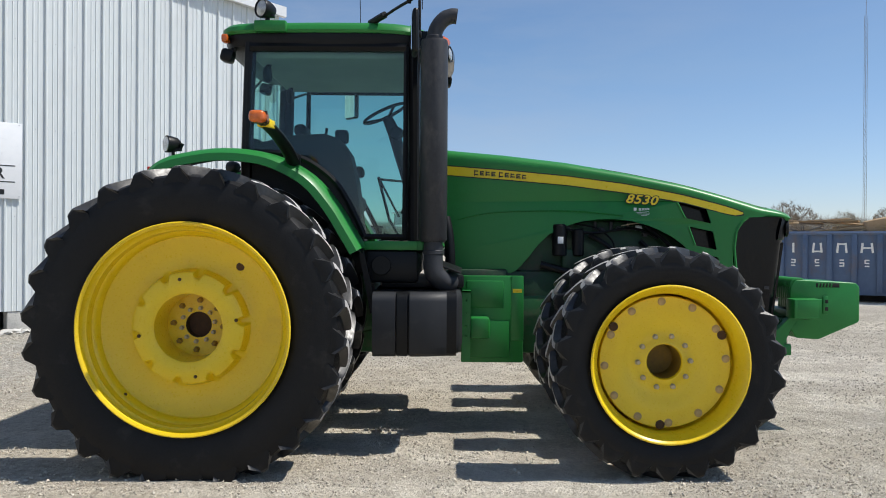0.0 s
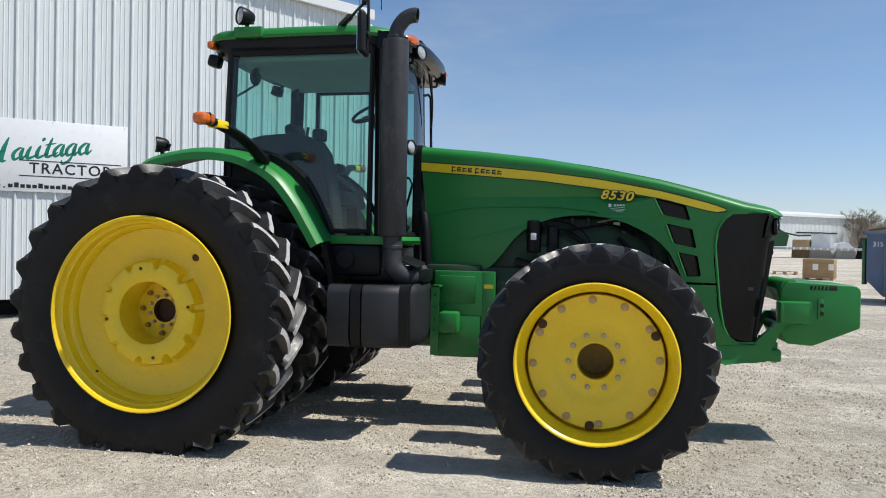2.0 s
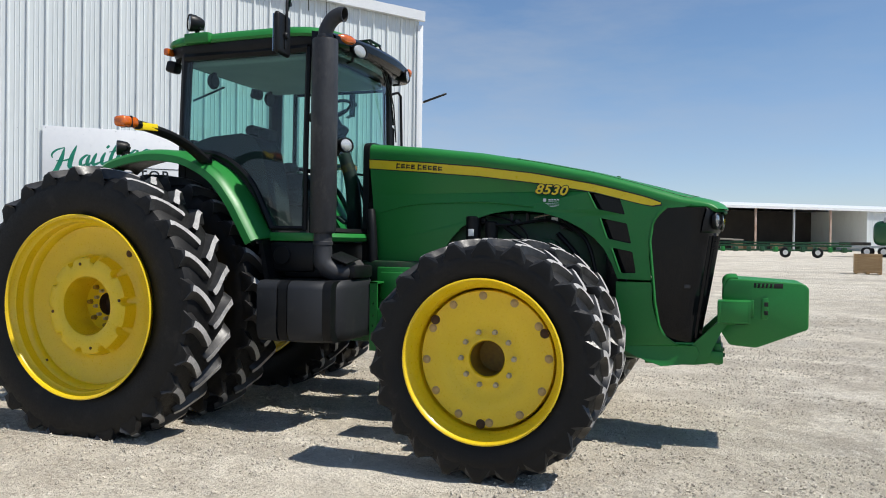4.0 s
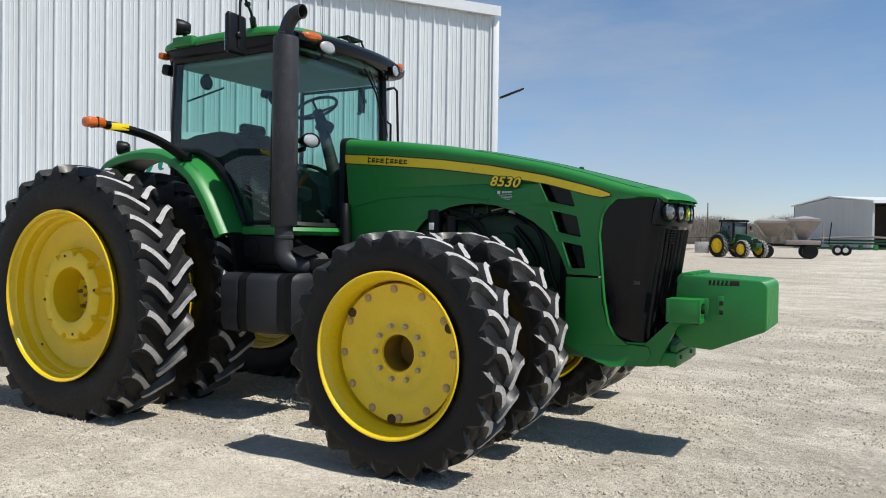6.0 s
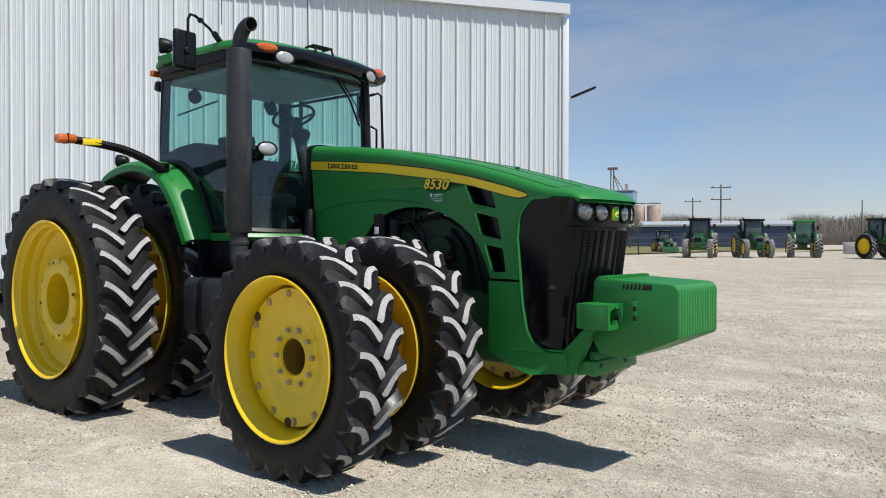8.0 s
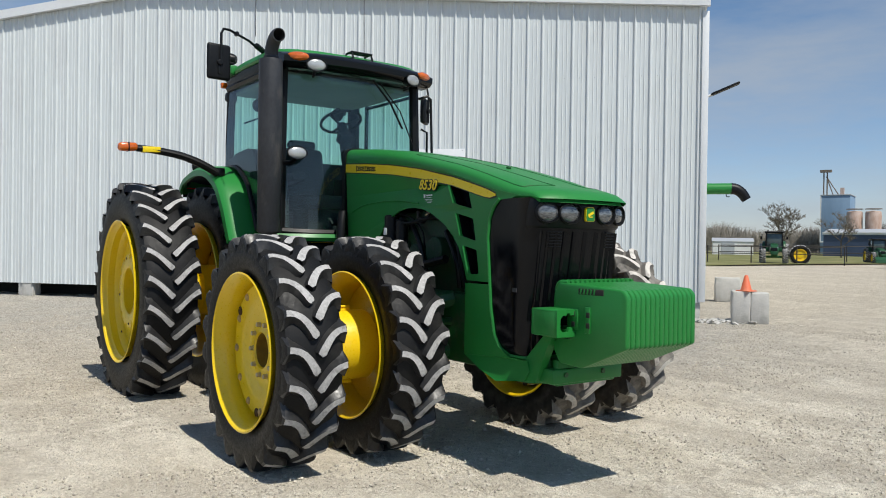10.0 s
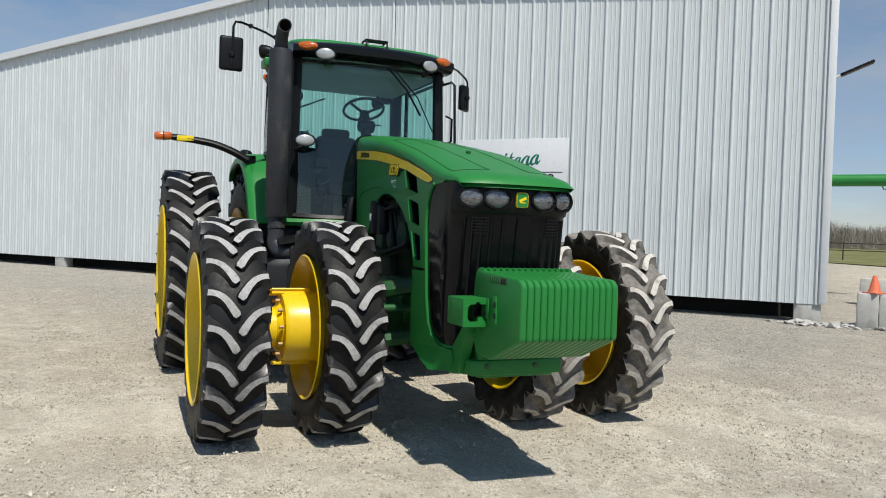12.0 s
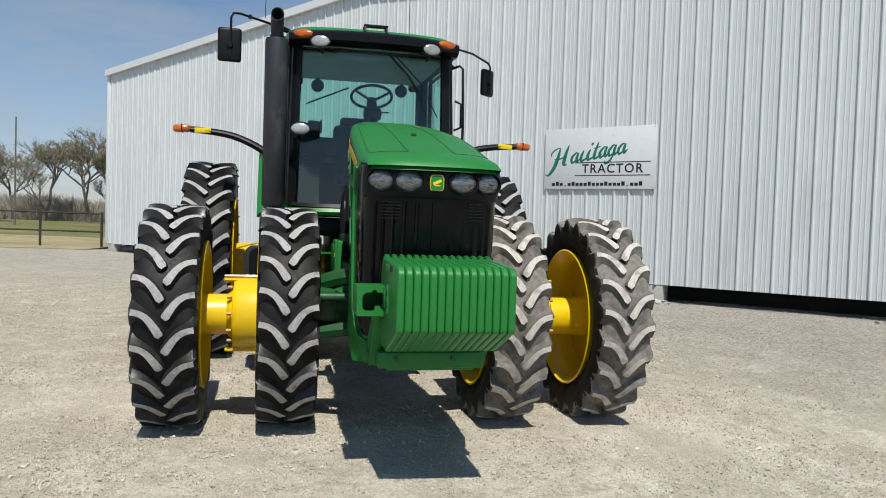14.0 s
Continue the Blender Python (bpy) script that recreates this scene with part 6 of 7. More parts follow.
bm = bmesh.new()
tube(bm, [(-1.52, -0.55, 2.62), (-1.53, -0.1, 2.82)], 0.010, 6)
part("wiper", bm, BLACK, tractor, "black rear wiper")

# cab interior
bm = bmesh.new()
box(bm, (-0.92, -0.02, 1.80), (0.50, 0.48, 0.14), bev=0.05, seg=3)
seat = part("seat", bm, CABIN, tractor, "black driver's seat")
bm = bmesh.new()
box(bm, (-1.13, -0.06, 2.08), (0.13, 0.44, 0.58), (0, -10, 0), 0.06, 3)
part("backrest", bm, CABIN, seat)
part("headrest", Box((-1.19, -0.06, 2.40), (0.10, 0.30, 0.10), (0, -10, 0), 0.04, 3), CABIN, seat)
part("seat_base", Box((-0.95, 0, 1.60), (0.36, 0.36, 0.30), bev=0.03), CABIN, seat)
part("armrest", Box((-0.85, -0.33, 2.02), (0.42, 0.14, 0.09), (0, -6, 0), 0.03), CABIN, seat)
bm = bmesh.new()
ctr, nrm = Vector((-0.50, 0.03, 2.575)), Vector((-0.42, 0, 0.91)).normalized()
e1 = Vector((0, 1, 0))
e2 = nrm.cross(e1)
ring = [ctr + e1 * 0.195 * math.cos(k * math.pi / 16) + e2 * 0.195 * math.sin(k * math.pi / 16) for k in range(33)]
tube(bm, ring, 0.014, 8)
for a in (90, 210, 330):
    tube(bm, [ctr - nrm * 0.05, ctr + (e1 * math.cos(radians(a)) + e2 * math.sin(radians(a))) * 0.19], 0.013, 6)
wheel_st = part("steering_wheel", bm, CABIN, tractor, "black steering wheel")
bm = bmesh.new()
tube(bm, [ctr - nrm * 0.03, ctr - nrm * 0.16], 0.045, 10, 0.055)
tube(bm, [ctr - nrm * 0.14, (-0.36, 0.03, 2.2), (-0.27, 0.03, 1.9), (-0.24, 0.03, 1.5)], 0.05, 10, 0.07, 3)
box(bm, (-0.40, 0.03, 2.40), (0.10, 0.17, 0.11), (0, 30, 0), 0.03)
tube(bm, [(-0.46, 0.0, 2.42), (-0.47, 0.20, 2.43)], 0.008, 6)
part("steering_column", bm, CABIN, tractor, "dark steering column")
for sgn in (-1, 1):
    bm = bmesh.new()
    y0, y1 = sorted((sgn * 0.44, sgn * 0.745))
    prism(bm, [(-0.60, 1.48), (-0.66, 1.95), (-0.71, 2.15), (-0.78, 2.25), (-0.90, 2.29), (-1.20, 2.27), (-1.44, 2.20), (-1.46, 1.48)] if sgn < 0 else [(-0.72, 1.48), (-0.80, 1.9), (-1.0, 2.06), (-1.44, 2.10), (-1.46, 1.48)], y0, y1)
    part("side_console", bm, CABIN, tractor, "dark moulded side console")
bm = bmesh.new()
box(bm, (-0.80, -0.50, 2.30), (0.10, 0.12, 0.10), bev=0.02)
tube(bm, [(-0.95, -0.42, 2.25), (-0.93, -0.42, 2.38)], 0.012, 6)
box(bm, (-0.28, 0.28, 1.60), (0.10, 0.14, 0.03), (0, 35, 0), 0.008)
box(bm, (-0.28, -0.14, 1.60), (0.10, 0.10, 0.03), (0, 35, 0), 0.008)
part("controls", bm, CABIN, tractor, "dark control levers and pedals")
bm = bmesh.new()
tube(bm, [(-0.30, 0.775, 2.885), (-1.28, 0.765, 2.885)], 0.016, 6)
tube(bm, [(-0.62, 0.78, 2.10), (-0.42, 0.79, 1.72)], 0.012, 6)
part("door_bar", bm, BLACK, tractor, "black inner door bar")
for y in (-0.44, 0.46):
    bm = bmesh.new()
    cyl(bm, (-1.40, y, 2.80), 0.068, 0.05, "x", 18, 0.015)
    tube(bm, [(-1.40, y, 2.84), (-1.38, y, 2.90)], 0.02, 6)
    part("cab_speaker", bm, CABIN, tractor, "round black speaker inside the rear glass")

# ---- round the yard ----
BLUE = surface("dumpster_blue", (0.055, 0.095, 0.18), (0.08, 0.125, 0.22), 0.55, fine=12, coarse=1.5, dirt=(0.13, 0.09, 0.07), dirt_amount=0.22, dirt_scale=2.2, stretch=(1, 1, 0.5))
WOOD = surface("raw_timber", (0.30, 0.19, 0.09), (0.46, 0.32, 0.17), 0.75, fine=18, coarse=2, stretch=(1, 1, 8), island=0.25)
CARD = surface("cardboard", (0.36, 0.24, 0.13), (0.44, 0.31, 0.18), 0.8, fine=15, coarse=2)
STAINLESS = surface("dull_stainless", (0.22, 0.20, 0.185), (0.36, 0.32, 0.295), 0.5, 0.3, fine=10, coarse=1, dirt=(0.32, 0.21, 0.17), dirt_amount=0.3, dirt_scale=0.9)
BLUE_SHED = surface("blue_grey_sheet", (0.16, 0.25, 0.36), (0.20, 0.30, 0.42), 0.5, fine=2, coarse=0.3, stretch=(5, 5, 0.3))
BLUE_DK = surface("deep_blue_sheet", (0.04, 0.065, 0.12), (0.06, 0.085, 0.15), 0.5, fine=2, coarse=0.3)
RUST = surface("rusted_silo", (0.36, 0.25, 0.19), (0.55, 0.45, 0.40), 0.8, fine=3, coarse=0.6, dirt=(0.24, 0.11, 0.05), dirt_amount=0.4, dirt_scale=0.8, stretch=(1, 1, 0.3))
PIPE_K = surface("dark_pipe", (0.02, 0.018, 0.016), (0.045, 0.038, 0.03), 0.7, fine=20, coarse=2)
POLE = surface("grey_pole_wood", (0.12, 0.10, 0.085), (0.19, 0.165, 0.14), 0.9, fine=20, coarse=2, stretch=(1, 1, 0.1))
BARK = surface("bark", (0.10, 0.085, 0.07), (0.17, 0.145, 0.12), 0.95, fine=12, coarse=2, stretch=(1, 1, 0.3))
TWIG = surface("twigs", (0.17, 0.145, 0.115), (0.25, 0.215, 0.17), 0.95, fine=2, coarse=0.3, island=0.2)
BUDS = surface("spring_buds", (0.21, 0.20, 0.11), (0.31, 0.29, 0.18), 0.95, fine=2, coarse=0.3, island=0.3)
BRUSH = surface("brown_brush", (0.24, 0.215, 0.18), (0.35, 0.318, 0.27), 0.95, fine=2, coarse=0.3, island=0.3)
CONE = surface("orange_cone", (0.62, 0.12, 0.05), (0.74, 0.18, 0.08), 0.6, fine=20, coarse=5, dirt=(0.5, 0.25, 0.15), dirt_amount=0.2)
WHITE_P = surface("white_paint", (0.62, 0.62, 0.60), (0.74, 0.74, 0.72), 0.6, fine=8, coarse=1)
DARK_IN = surface("dark_shed_inside", (0.02, 0.018, 0.016), (0.05, 0.043, 0.038), 0.9, fine=1, coarse=0.3)
FAR_GREEN = surface("far_tractor_green", (0.008, 0.060, 0.020), (0.014, 0.080, 0.026), 0.4, fine=6, coarse=1)
FAR_GLASS = surface("far_cab_glass", (0.05, 0.075, 0.08), (0.08, 0.11, 0.115), 0.12, fine=2, coarse=1)

sheet("field_west", "green spring pasture beyond the pipe fence", [(-38, -34), (-31.5, 0), (-140, 30), (-140, -60)], GRASS, 0.10)
sheet("verge_west", "dry straw-coloured grass verge along the fence", [(-27.5, -30), (-22.2, -0.4), (-33, 1.5), (-42, -30)], DRY, 0.06)
sheet("field_north", "grass strip behind the far fence", [(-26, 47), (-120, 70), (-160, 190), (-20, 100)], GRASS, 0.10)
sheet("verge_north", "dry grass strip along the far yard edge", [(-16, 84), (-40, 66), (-46, 80), (-14, 100)], DRY, 0.08)


def fence(name, label, a, b, height, posts, rails, r=0.035):
    a, b = Vector((*a, 0)), Vector((*b, 0))
    f = thing(name, label, "fence", group="pipe fences")
    for k in range(posts):
        p = a.lerp(b, k / (posts - 1))
        g = rise(p.x, p.y)
        part("post", Cyl((p.x, p.y, g + height / 2 - 0.05), r * 1.3, height + 0.1, n=8), PIPE_K, f)
    for h in rails:
        pts = [a.lerp(b, k / 6) for k in range(7)]
        part("rail", Tube([(p.x, p.y, rise(p.x, p.y) + h) for p in pts], r, 6), PIPE_K, f)
    return f


fence("pipe_fence", "black steel pipe fence beside a pasture", (-23.3, -0.3), (-27.5, -22.0), 1.34, 11, (1.28, 0.62))
fence("pipe_fence", "dark pipe fence along the far yard edge", (-35.0, 62.0), (-14.0, 79.0), 1.45, 9, (1.4, 0.85))
fence("pipe_fence", "dark pipe fence along the far yard edge", (-14.0, 79.0), (-8.0, 84.0), 1.45, 4, (1.4, 0.85))
fence("pipe_fence", "black rail fence behind parked machines", (-48.0, 46.0), (-23.0, 60.0), 1.40, 10, (1.33, 0.80))

# concrete blocks and cone by the building corner
def block(name, label, c, s, rz):
    bm = Box((0, 0, s[2] / 2), s, bev=0.03, seg=2)
    bmesh.ops.subdivide_edges(bm, edges=bm.edges, cuts=2, use_grid_fill=True)
    for v in bm.verts:
        v.co += 0.02 * Vector((noise.noise(v.co * 4), noise.noise(v.co * 4 + Vector((5, 0, 0))), noise.noise(v.co * 4 + Vector((0, 9, 0)))))
    return solid(name, bm, CONC, label, "block", at=pose(c[0], c[1], rise(*c) - 0.02, 0, 0, rz))


block("concrete_block", "pale cast concrete block standing on gravel", (-2.80, 16.70), (0.34, 0.42, 0.64), 38)
block("concrete_block", "pale cast concrete block under a traffic cone", (-2.55, 16.93), (0.34, 0.42, 0.62), 38)
block("concrete_block", "broken rough concrete block on gravel", (-6.25, 21.3), (0.62, 0.5, 0.66), 38)
cone = thing("traffic_cone", "faded orange traffic cone on a concrete block", "cone", pose(-2.69, 16.71, 0.615 + rise(-2.7, 16.7)))
bm = bmesh.new()
lathe(bm, [(0.115, 0.015), (0.10, 0.04), (0.035, 0.30), (0.022, 0.315), (0.0, 0.315)], 20, axis="z")
part("cone_body", bm, CONE, cone)
part("cone_base", Box((0, 0, 0.01), (0.28, 0.28, 0.024), bev=0.006), CONE, cone)
# rubble and a low bed of crushed rock at the wall's foot
random.seed(5)
bm = bmesh.new()
for k in range(150):
    s_, d_ = (random.gauss(4.9, 0.38), random.uniform(-0.75, 0.1)) if k < 110 else (random.gauss(-0.1, 0.35), random.uniform(-0.5, 0.0))
    c = WALL @ Vector((s_, d_, 0))
    q = 0.02 + 0.07 * random.random() ** 2
    m = Matrix.Translation((c.x, c.y, q * 0.15 - 0.03)) @ Euler((random.uniform(-0.4, 0.4), random.uniform(-0.4, 0.4), random.uniform(0, 6))).to_matrix().to_4x4() @ Matrix.Diagonal((q * random.uniform(1.0, 1.9), q * random.uniform(0.8, 1.3), q * random.uniform(0.3, 0.6), 1))
    r = bmesh.ops.create_icosphere(bm, subdivisions=1, radius=1.0)
    for v in r["verts"]:
        v.co = m @ (v.co * random.uniform(0.75, 1.1))
solid("rubble", bm, CONC, "heap of broken pale concrete rubble by pier", "rubble", kind="stuff")

# roll-off dumpster
dump = thing("dumpster", "blue steel roll-off dumpster filled with scrap timber", "dumpster", pose(8.45, 22.25, rise(8.4, 22), 0, 0, -30))
DL, DH = 6.6, 1.86
part("box_shell", Prism([(0.05, 0.62), (0.45, 0.20), (DL, 0.20), (DL, DH), (0.05, DH)], 0.05, 2.35), BLUE, dump)
bm = bmesh.new()
for y in (0.0, 2.4):
    tube(bm, [(0.0, y, DH), (DL, y, DH)], 0.055, 6)
for x in (0.0, DL):
    tube(bm, [(x, 0, DH), (x, 2.4, DH)], 0.055, 6)
part("top_rail", bm, BLUE, dump)
for k in range(11):
    x = 0.55 + k * 0.60
    part("rib", Box((x, 0.01, (DH + 0.25) / 2), (0.14, 0.09, DH - 0.3), bev=0.012), BLUE, dump)
for k, w in enumerate((0.17, 0.0, 0.19, 0.20, 0.24, 0.17)):
    cx = 1.10 + k * 0.60 - 0.25
    for dx in ((-w / 2, w / 2) if w else (0.0,)):
        part("letter_stroke", Box((cx + dx, 0.038, 1.46), (0.055, 0.012, 0.27), (0, 6 if dx < 0 else -6 if w > 0.18 else 0, 0), bev=0.003), DECAL_W, dump, "white upright stroke of block lettering")
    if w:
        part("letter_stroke", Box((cx, 0.0385, 1.46 + (0.10, 0, -0.10)[k % 3]), (w, 0.012, 0.045), bev=0.003), DECAL_W, dump, "white cross stroke of block lettering")
    for dz in (-0.08, 0.0, 0.08):
        part("number_stroke", Box((cx, 0.038, 1.05 + dz), (0.11, 0.012, 0.035), bev=0.003), DECAL_W, dump, "white stroke of a painted number")
    part("number_stroke", Box((cx + (0.045 if k % 2 else -0.045), 0.0385, 1.05 + (0.04 if k % 3 else -0.04)), (0.035, 0.012, 0.10), bev=0.003), DECAL_W, dump)
words("unit_number", "315", 0.17, DECAL_W, dump, pose(0.32, 0.040, 1.56, 90), 0.004, label="white unit number")
part("skid", Box((DL / 2 + 0.2, 1.2, 0.10), (DL - 0.4, 1.2, 0.20)), DARK_GAP, dump, "dark underframe")
part("hook_plate", Box((-0.03, 0.25, 1.1), (0.08, 0.3, 1.2), bev=0.02), GREEN_DK, dump, "green end latch")
random.seed(9)
for k in range(16):
    c = Vector((0.7 + random.random() * (DL - 1.2), 0.3 + random.random() * 1.8, DH + 0.03 + 0.024 * k))
    m = Matrix.Translation(dump.matrix_basis.translation) @ pose(0, 0, 0, 0, 0, -30) @ Matrix.Translation(c) @ pose(0, 0, 0, random.uniform(-8, 8), random.uniform(-7, 9), random.uniform(-25, 25))
    solid("scrap_plank", Box((0, 0, 0), (random.uniform(1.0, 2.3), random.uniform(0.1, 0.35), 0.05), bev=0.006), WOOD, "weathered scrap plank heaped in blue dumpster", "plank", "scrap timber", at=m)
bm = Box((0, 0, 0), (1.7, 0.9, 0.34), bev=0.05)
for v in bm.verts:
    v.co += 0.07 * noise.noise_vector(v.co * 2.1)
solid("carton", bm, CARD, "crumpled brown cardboard carton on scrap heap", "carton", at=Matrix.Translation(dump.matrix_basis.translation) @ pose(0, 0, 0, 0, 0, -30) @ pose(4.0, 0.8, DH + 0.33, 6, -12, 8))
for k in range(3):
    bm = bmesh.new()
    random.seed(20 + k)
    for j in range(14):
        tube(bm, [(0, 0, 0), (random.uniform(-.5, .5), random.uniform(-.4, .4), random.uniform(.02, .22))], 0.012, 5)
    solid("cut_branches", bm, FAR_GREEN if k == 0 else BARK, "heap of cut branches in blue dumpster", "branches", at=Matrix.Translation(dump.matrix_basis.translation) @ pose(0, 0, 0, 0, 0, -30) @ pose(0.8 + 0.8 * k, 0.8, DH + 0.02))


def crate(name, x, y, w, d, h, rz, label):
    g = rise(x, y)
    c = thing(name, label, "crate", pose(x, y, g, 0, 0, rz), "shipping crates")
    part("box_body", Box((0, 0, h / 2 + 0.05), (w, d, h - 0.1), bev=0.01), WOOD, c)
    for sx in (-1, 1):
        for sy in (-1, 1):
            part("batten", Box((sx * (w / 2 - 0.06), sy * (d / 2 + 0.012), h / 2 + 0.05), (0.12, 0.03, h - 0.1), bev=0.005), WOOD, c)
    for sy in (-1, 1):
        part("batten", Box((0, sy * (d / 2 + 0.014), h - 0.06), (w, 0.03, 0.12), bev=0.005), WOOD, c)
        part("batten", Box((0, sy * (d / 2 + 0.014), 0.12), (w, 0.03, 0.12), bev=0.005), WOOD, c)
    for sx in (-1, 0, 1):
        part("skid", Box((sx * (w / 2 - 0.08), 0, 0.04), (0.12, d, 0.1)), WOOD, c)
    return c


c = crate("wooden_crate", 9.45, 41.5, 1.15, 0.9, 0.95, -6, "brown timber crate with battens on gravel yard")
c = crate("wooden_crate", 11.0, 35.8, 1.20, 1.0, 0.88, -22, "pale plywood crate with white papers on yard")
for px, w in ((-0.1, 0.22), (0.5, 0.20)):
    part("paper", Box((px, -0.532, 0.55), (w, 0.004, 0.26)), DECAL_W, c, "white shipping paper")
pal = thing("pallet", "flat wooden pallet lying on gravel beside a crate", "pallet", pose(10.75, 40.8, rise(10.7, 40.8), 0, 0, -8))
for k in range(5):
    part("slat", Box((0, -0.45 + 0.22 * k, 0.135), (1.1, 0.12, 0.025)), WOOD, pal)
for k in range(3):
    part("runner", Box((-0.48 + 0.48 * k, 0, 0.06), (0.08, 1.0, 0.12)), WOOD, pal)

# far farm tractors
FT_R = tyre_mesh("tyre", 0.92, 0.50, 0.55, 20, 0.05, 0.22, [RUBBER, RUBBER_TOP], 32, 0.06)
FT_F = tyre_mesh("tyre", 0.68, 0.40, 0.40, 18, 0.045, 0.24, [RUBBER, RUBBER_TOP], 28, 0.055)


def far_rim(r, w):
    bm = bmesh.new()
    lathe(bm, [(r, -w * 0.45), (r * 0.93, -w * 0.47), (r * 0.9, -w * 0.2), (r * 0.5, -w * 0.15), (r * 0.45, -w * 0.3), (r * 0.2, -w * 0.32), (0.0, -w * 0.32)], 28)
    lathe(bm, [(r, w * 0.45), (r * 0.93, w * 0.47), (r * 0.88, w * 0.1), (0.0, w * 0.08)], 28)
    return mesh_of("rim", bm, YELLOW)


FR_R, FR_F = far_rim(0.56, 0.5), far_rim(0.41, 0.4)


def far_tractor(label, m, open_cab=False):
    t = thing("farm_tractor", label, "tractor", m, "parked tractors")
    part("hood", rings(bmesh.new(), [[(x, y * w, z0 + (z1 - z0) * k) for y, k in ((-0.36, 0), (-0.38, 0.6), (-0.28, 0.95), (0, 1.0), (0.28, 0.95), (0.38, 0.6), (0.36, 0))] for x, w, z0, z1 in ((0.55, 1.05, 1.05, 1.83), (1.4, 1.0, 1.0, 1.76), (2.05, 0.95, 0.95, 1.62), (2.2, 0.8, 0.95, 1.45))], True, True), FAR_GREEN, t, "dark green hood")
    part("front_grille", Box((2.19, 0, 1.2), (0.06, 0.5, 0.5), bev=0.03), BLACK, t, "black grille")
    part("chassis", Box((0.9, 0, 0.85), (2.6, 0.5, 0.42), bev=0.05), GREEN_DK, t)
    for x in (-0.75, 0.55):
        for y in (-0.68, 0.68):
            part("cab_post", Tube([(x * 1.02, y * 1.05, 1.25), (x * 0.97, y * 0.95, 2.72)], 0.045, 6), BLACK, t)
    part("cab_lower", Box((-0.1, 0, 1.28), (1.35, 1.4, 0.36), bev=0.04), FAR_GREEN, t)
    part("cab_glass", Box((-0.1, 0, 2.06), (1.22, 1.30, 1.25), bev=0.05), GLASS if open_cab else FAR_GLASS, t, "dark cab glass")
    part("roof", Box((-0.1, 0, 2.80), (1.62, 1.55, 0.17), bev=0.06, seg=3), GREEN if open_cab else BLACK, t, "cab roof")
    part("beacon", Tube([(-0.6, -0.5, 2.88), (-0.6, -0.5, 3.02)], 0.05, 8), BLACK, t)
    part("exhaust", Tube([(0.62, -0.62, 1.5), (0.62, -0.62, 2.6)], 0.05, 8), BLACK, t)
    part("front_axle", Box((1.75, 0, 0.66), (0.22, 1.3, 0.2), bev=0.04), GREEN_DK, t)
    part("weight_frame", Box((2.38, 0, 0.95), (0.35, 0.55, 0.35), bev=0.04), FAR_GREEN, t)
    for y in (-1, 1):
        part("fender", Tube([(-1.35, y * 0.78, 1.3), (-1.1, y * 0.78, 1.75), (-0.6, y * 0.78, 1.98), (-0.1, y * 0.78, 1.80), (0.1, y * 0.78, 1.5)], 0.17, 8, None, 3, 0.3), FAR_GREEN, t)
        part("headlamp", Box((2.10, y * 0.24, 1.42), (0.12, 0.16, 0.1), bev=0.02), LENS, t)
        part("mirror", Box((0.55, y * 1.05, 2.3), (0.05, 0.16, 0.28), bev=0.02), BLACK, t)
        for x, yy, z, rim, tyre in ((-0.62, 0.95, 0.90, FR_R, FT_R), (1.75, 0.86, 0.665, FR_F, FT_F)):
            w = part("wheel", rim, None, t)
            w.matrix_basis = pose(x, y * yy, z, 0, 10 * x, 180 if y > 0 else 0)
            ty = part("tyre", tyre, None, w)
            if y > 0:
                ty.matrix_basis = pose(0, 0, 0, 0, 0, 180)
    return t


def at_yard(x, y, rz, k=1.0):
    return pose(x, y, rise(x, y), 0, 0, rz) @ Matrix.Diagonal((k, k, k, 1))


ft = far_tractor("green cab tractor with yellow wheels parked across the yard", at_yard(-5.65, 60.9, -38, 0.95))
for x, y, rz, k in ((-14.0, 59.8, -58, 1.02), (-17.02, 57.67, -72, 1.04), (-27.79, 58.7, -58, 0.92)):
    copy_thing(ft, at_yard(x, y, rz, k))
far_tractor("green utility tractor seen from behind with clear cab", at_yard(-11.04, 61.97, 110, 0.93), True)
lt = far_tractor("small green loader tractor parked beyond the fence", at_yard(-25.6, 70.4, -50, 0.72))
part("loader_bucket", Prism([(2.7, 0.1), (3.5, 0.05), (3.4, 0.5), (2.8, 0.8)], -1.0, 1.0), FAR_GREEN, lt, "green loader bucket")
part("loader_arm", Tube([(0.8, -0.5, 1.5), (2.0, -0.6, 1.4), (2.9, -0.6, 0.5)], 0.07, 6), FAR_GREEN, lt)
part("loader_arm", Tube([(0.8, 0.5, 1.5), (2.0, 0.6, 1.4), (2.9, 0.6, 0.5)], 0.07, 6), FAR_GREEN, lt)
loose = part("rim", FR_R, None, None)
loose.name = "spare_wheel"
loose.matrix_basis = at_yard(-26.24, 59.67, 0) @ pose(0, 0, 0.72, 0, 0, 40) @ Matrix.Diagonal((0.85, 0.85, 0.85, 1))
tagged(loose, "loose tractor wheel with yellow rim standing upright", "wheel")
part("tyre", FT_R, None, loose)

# spreader truck
sp = thing("spreader_truck", "dull stainless fertiliser spreader truck parked on the yard", "truck", at_yard(-2.27, 62.57, 12))
part("frame", Box((0, 0, 0.95), (4.4, 0.9, 0.22), bev=0.03), BLACK, sp)


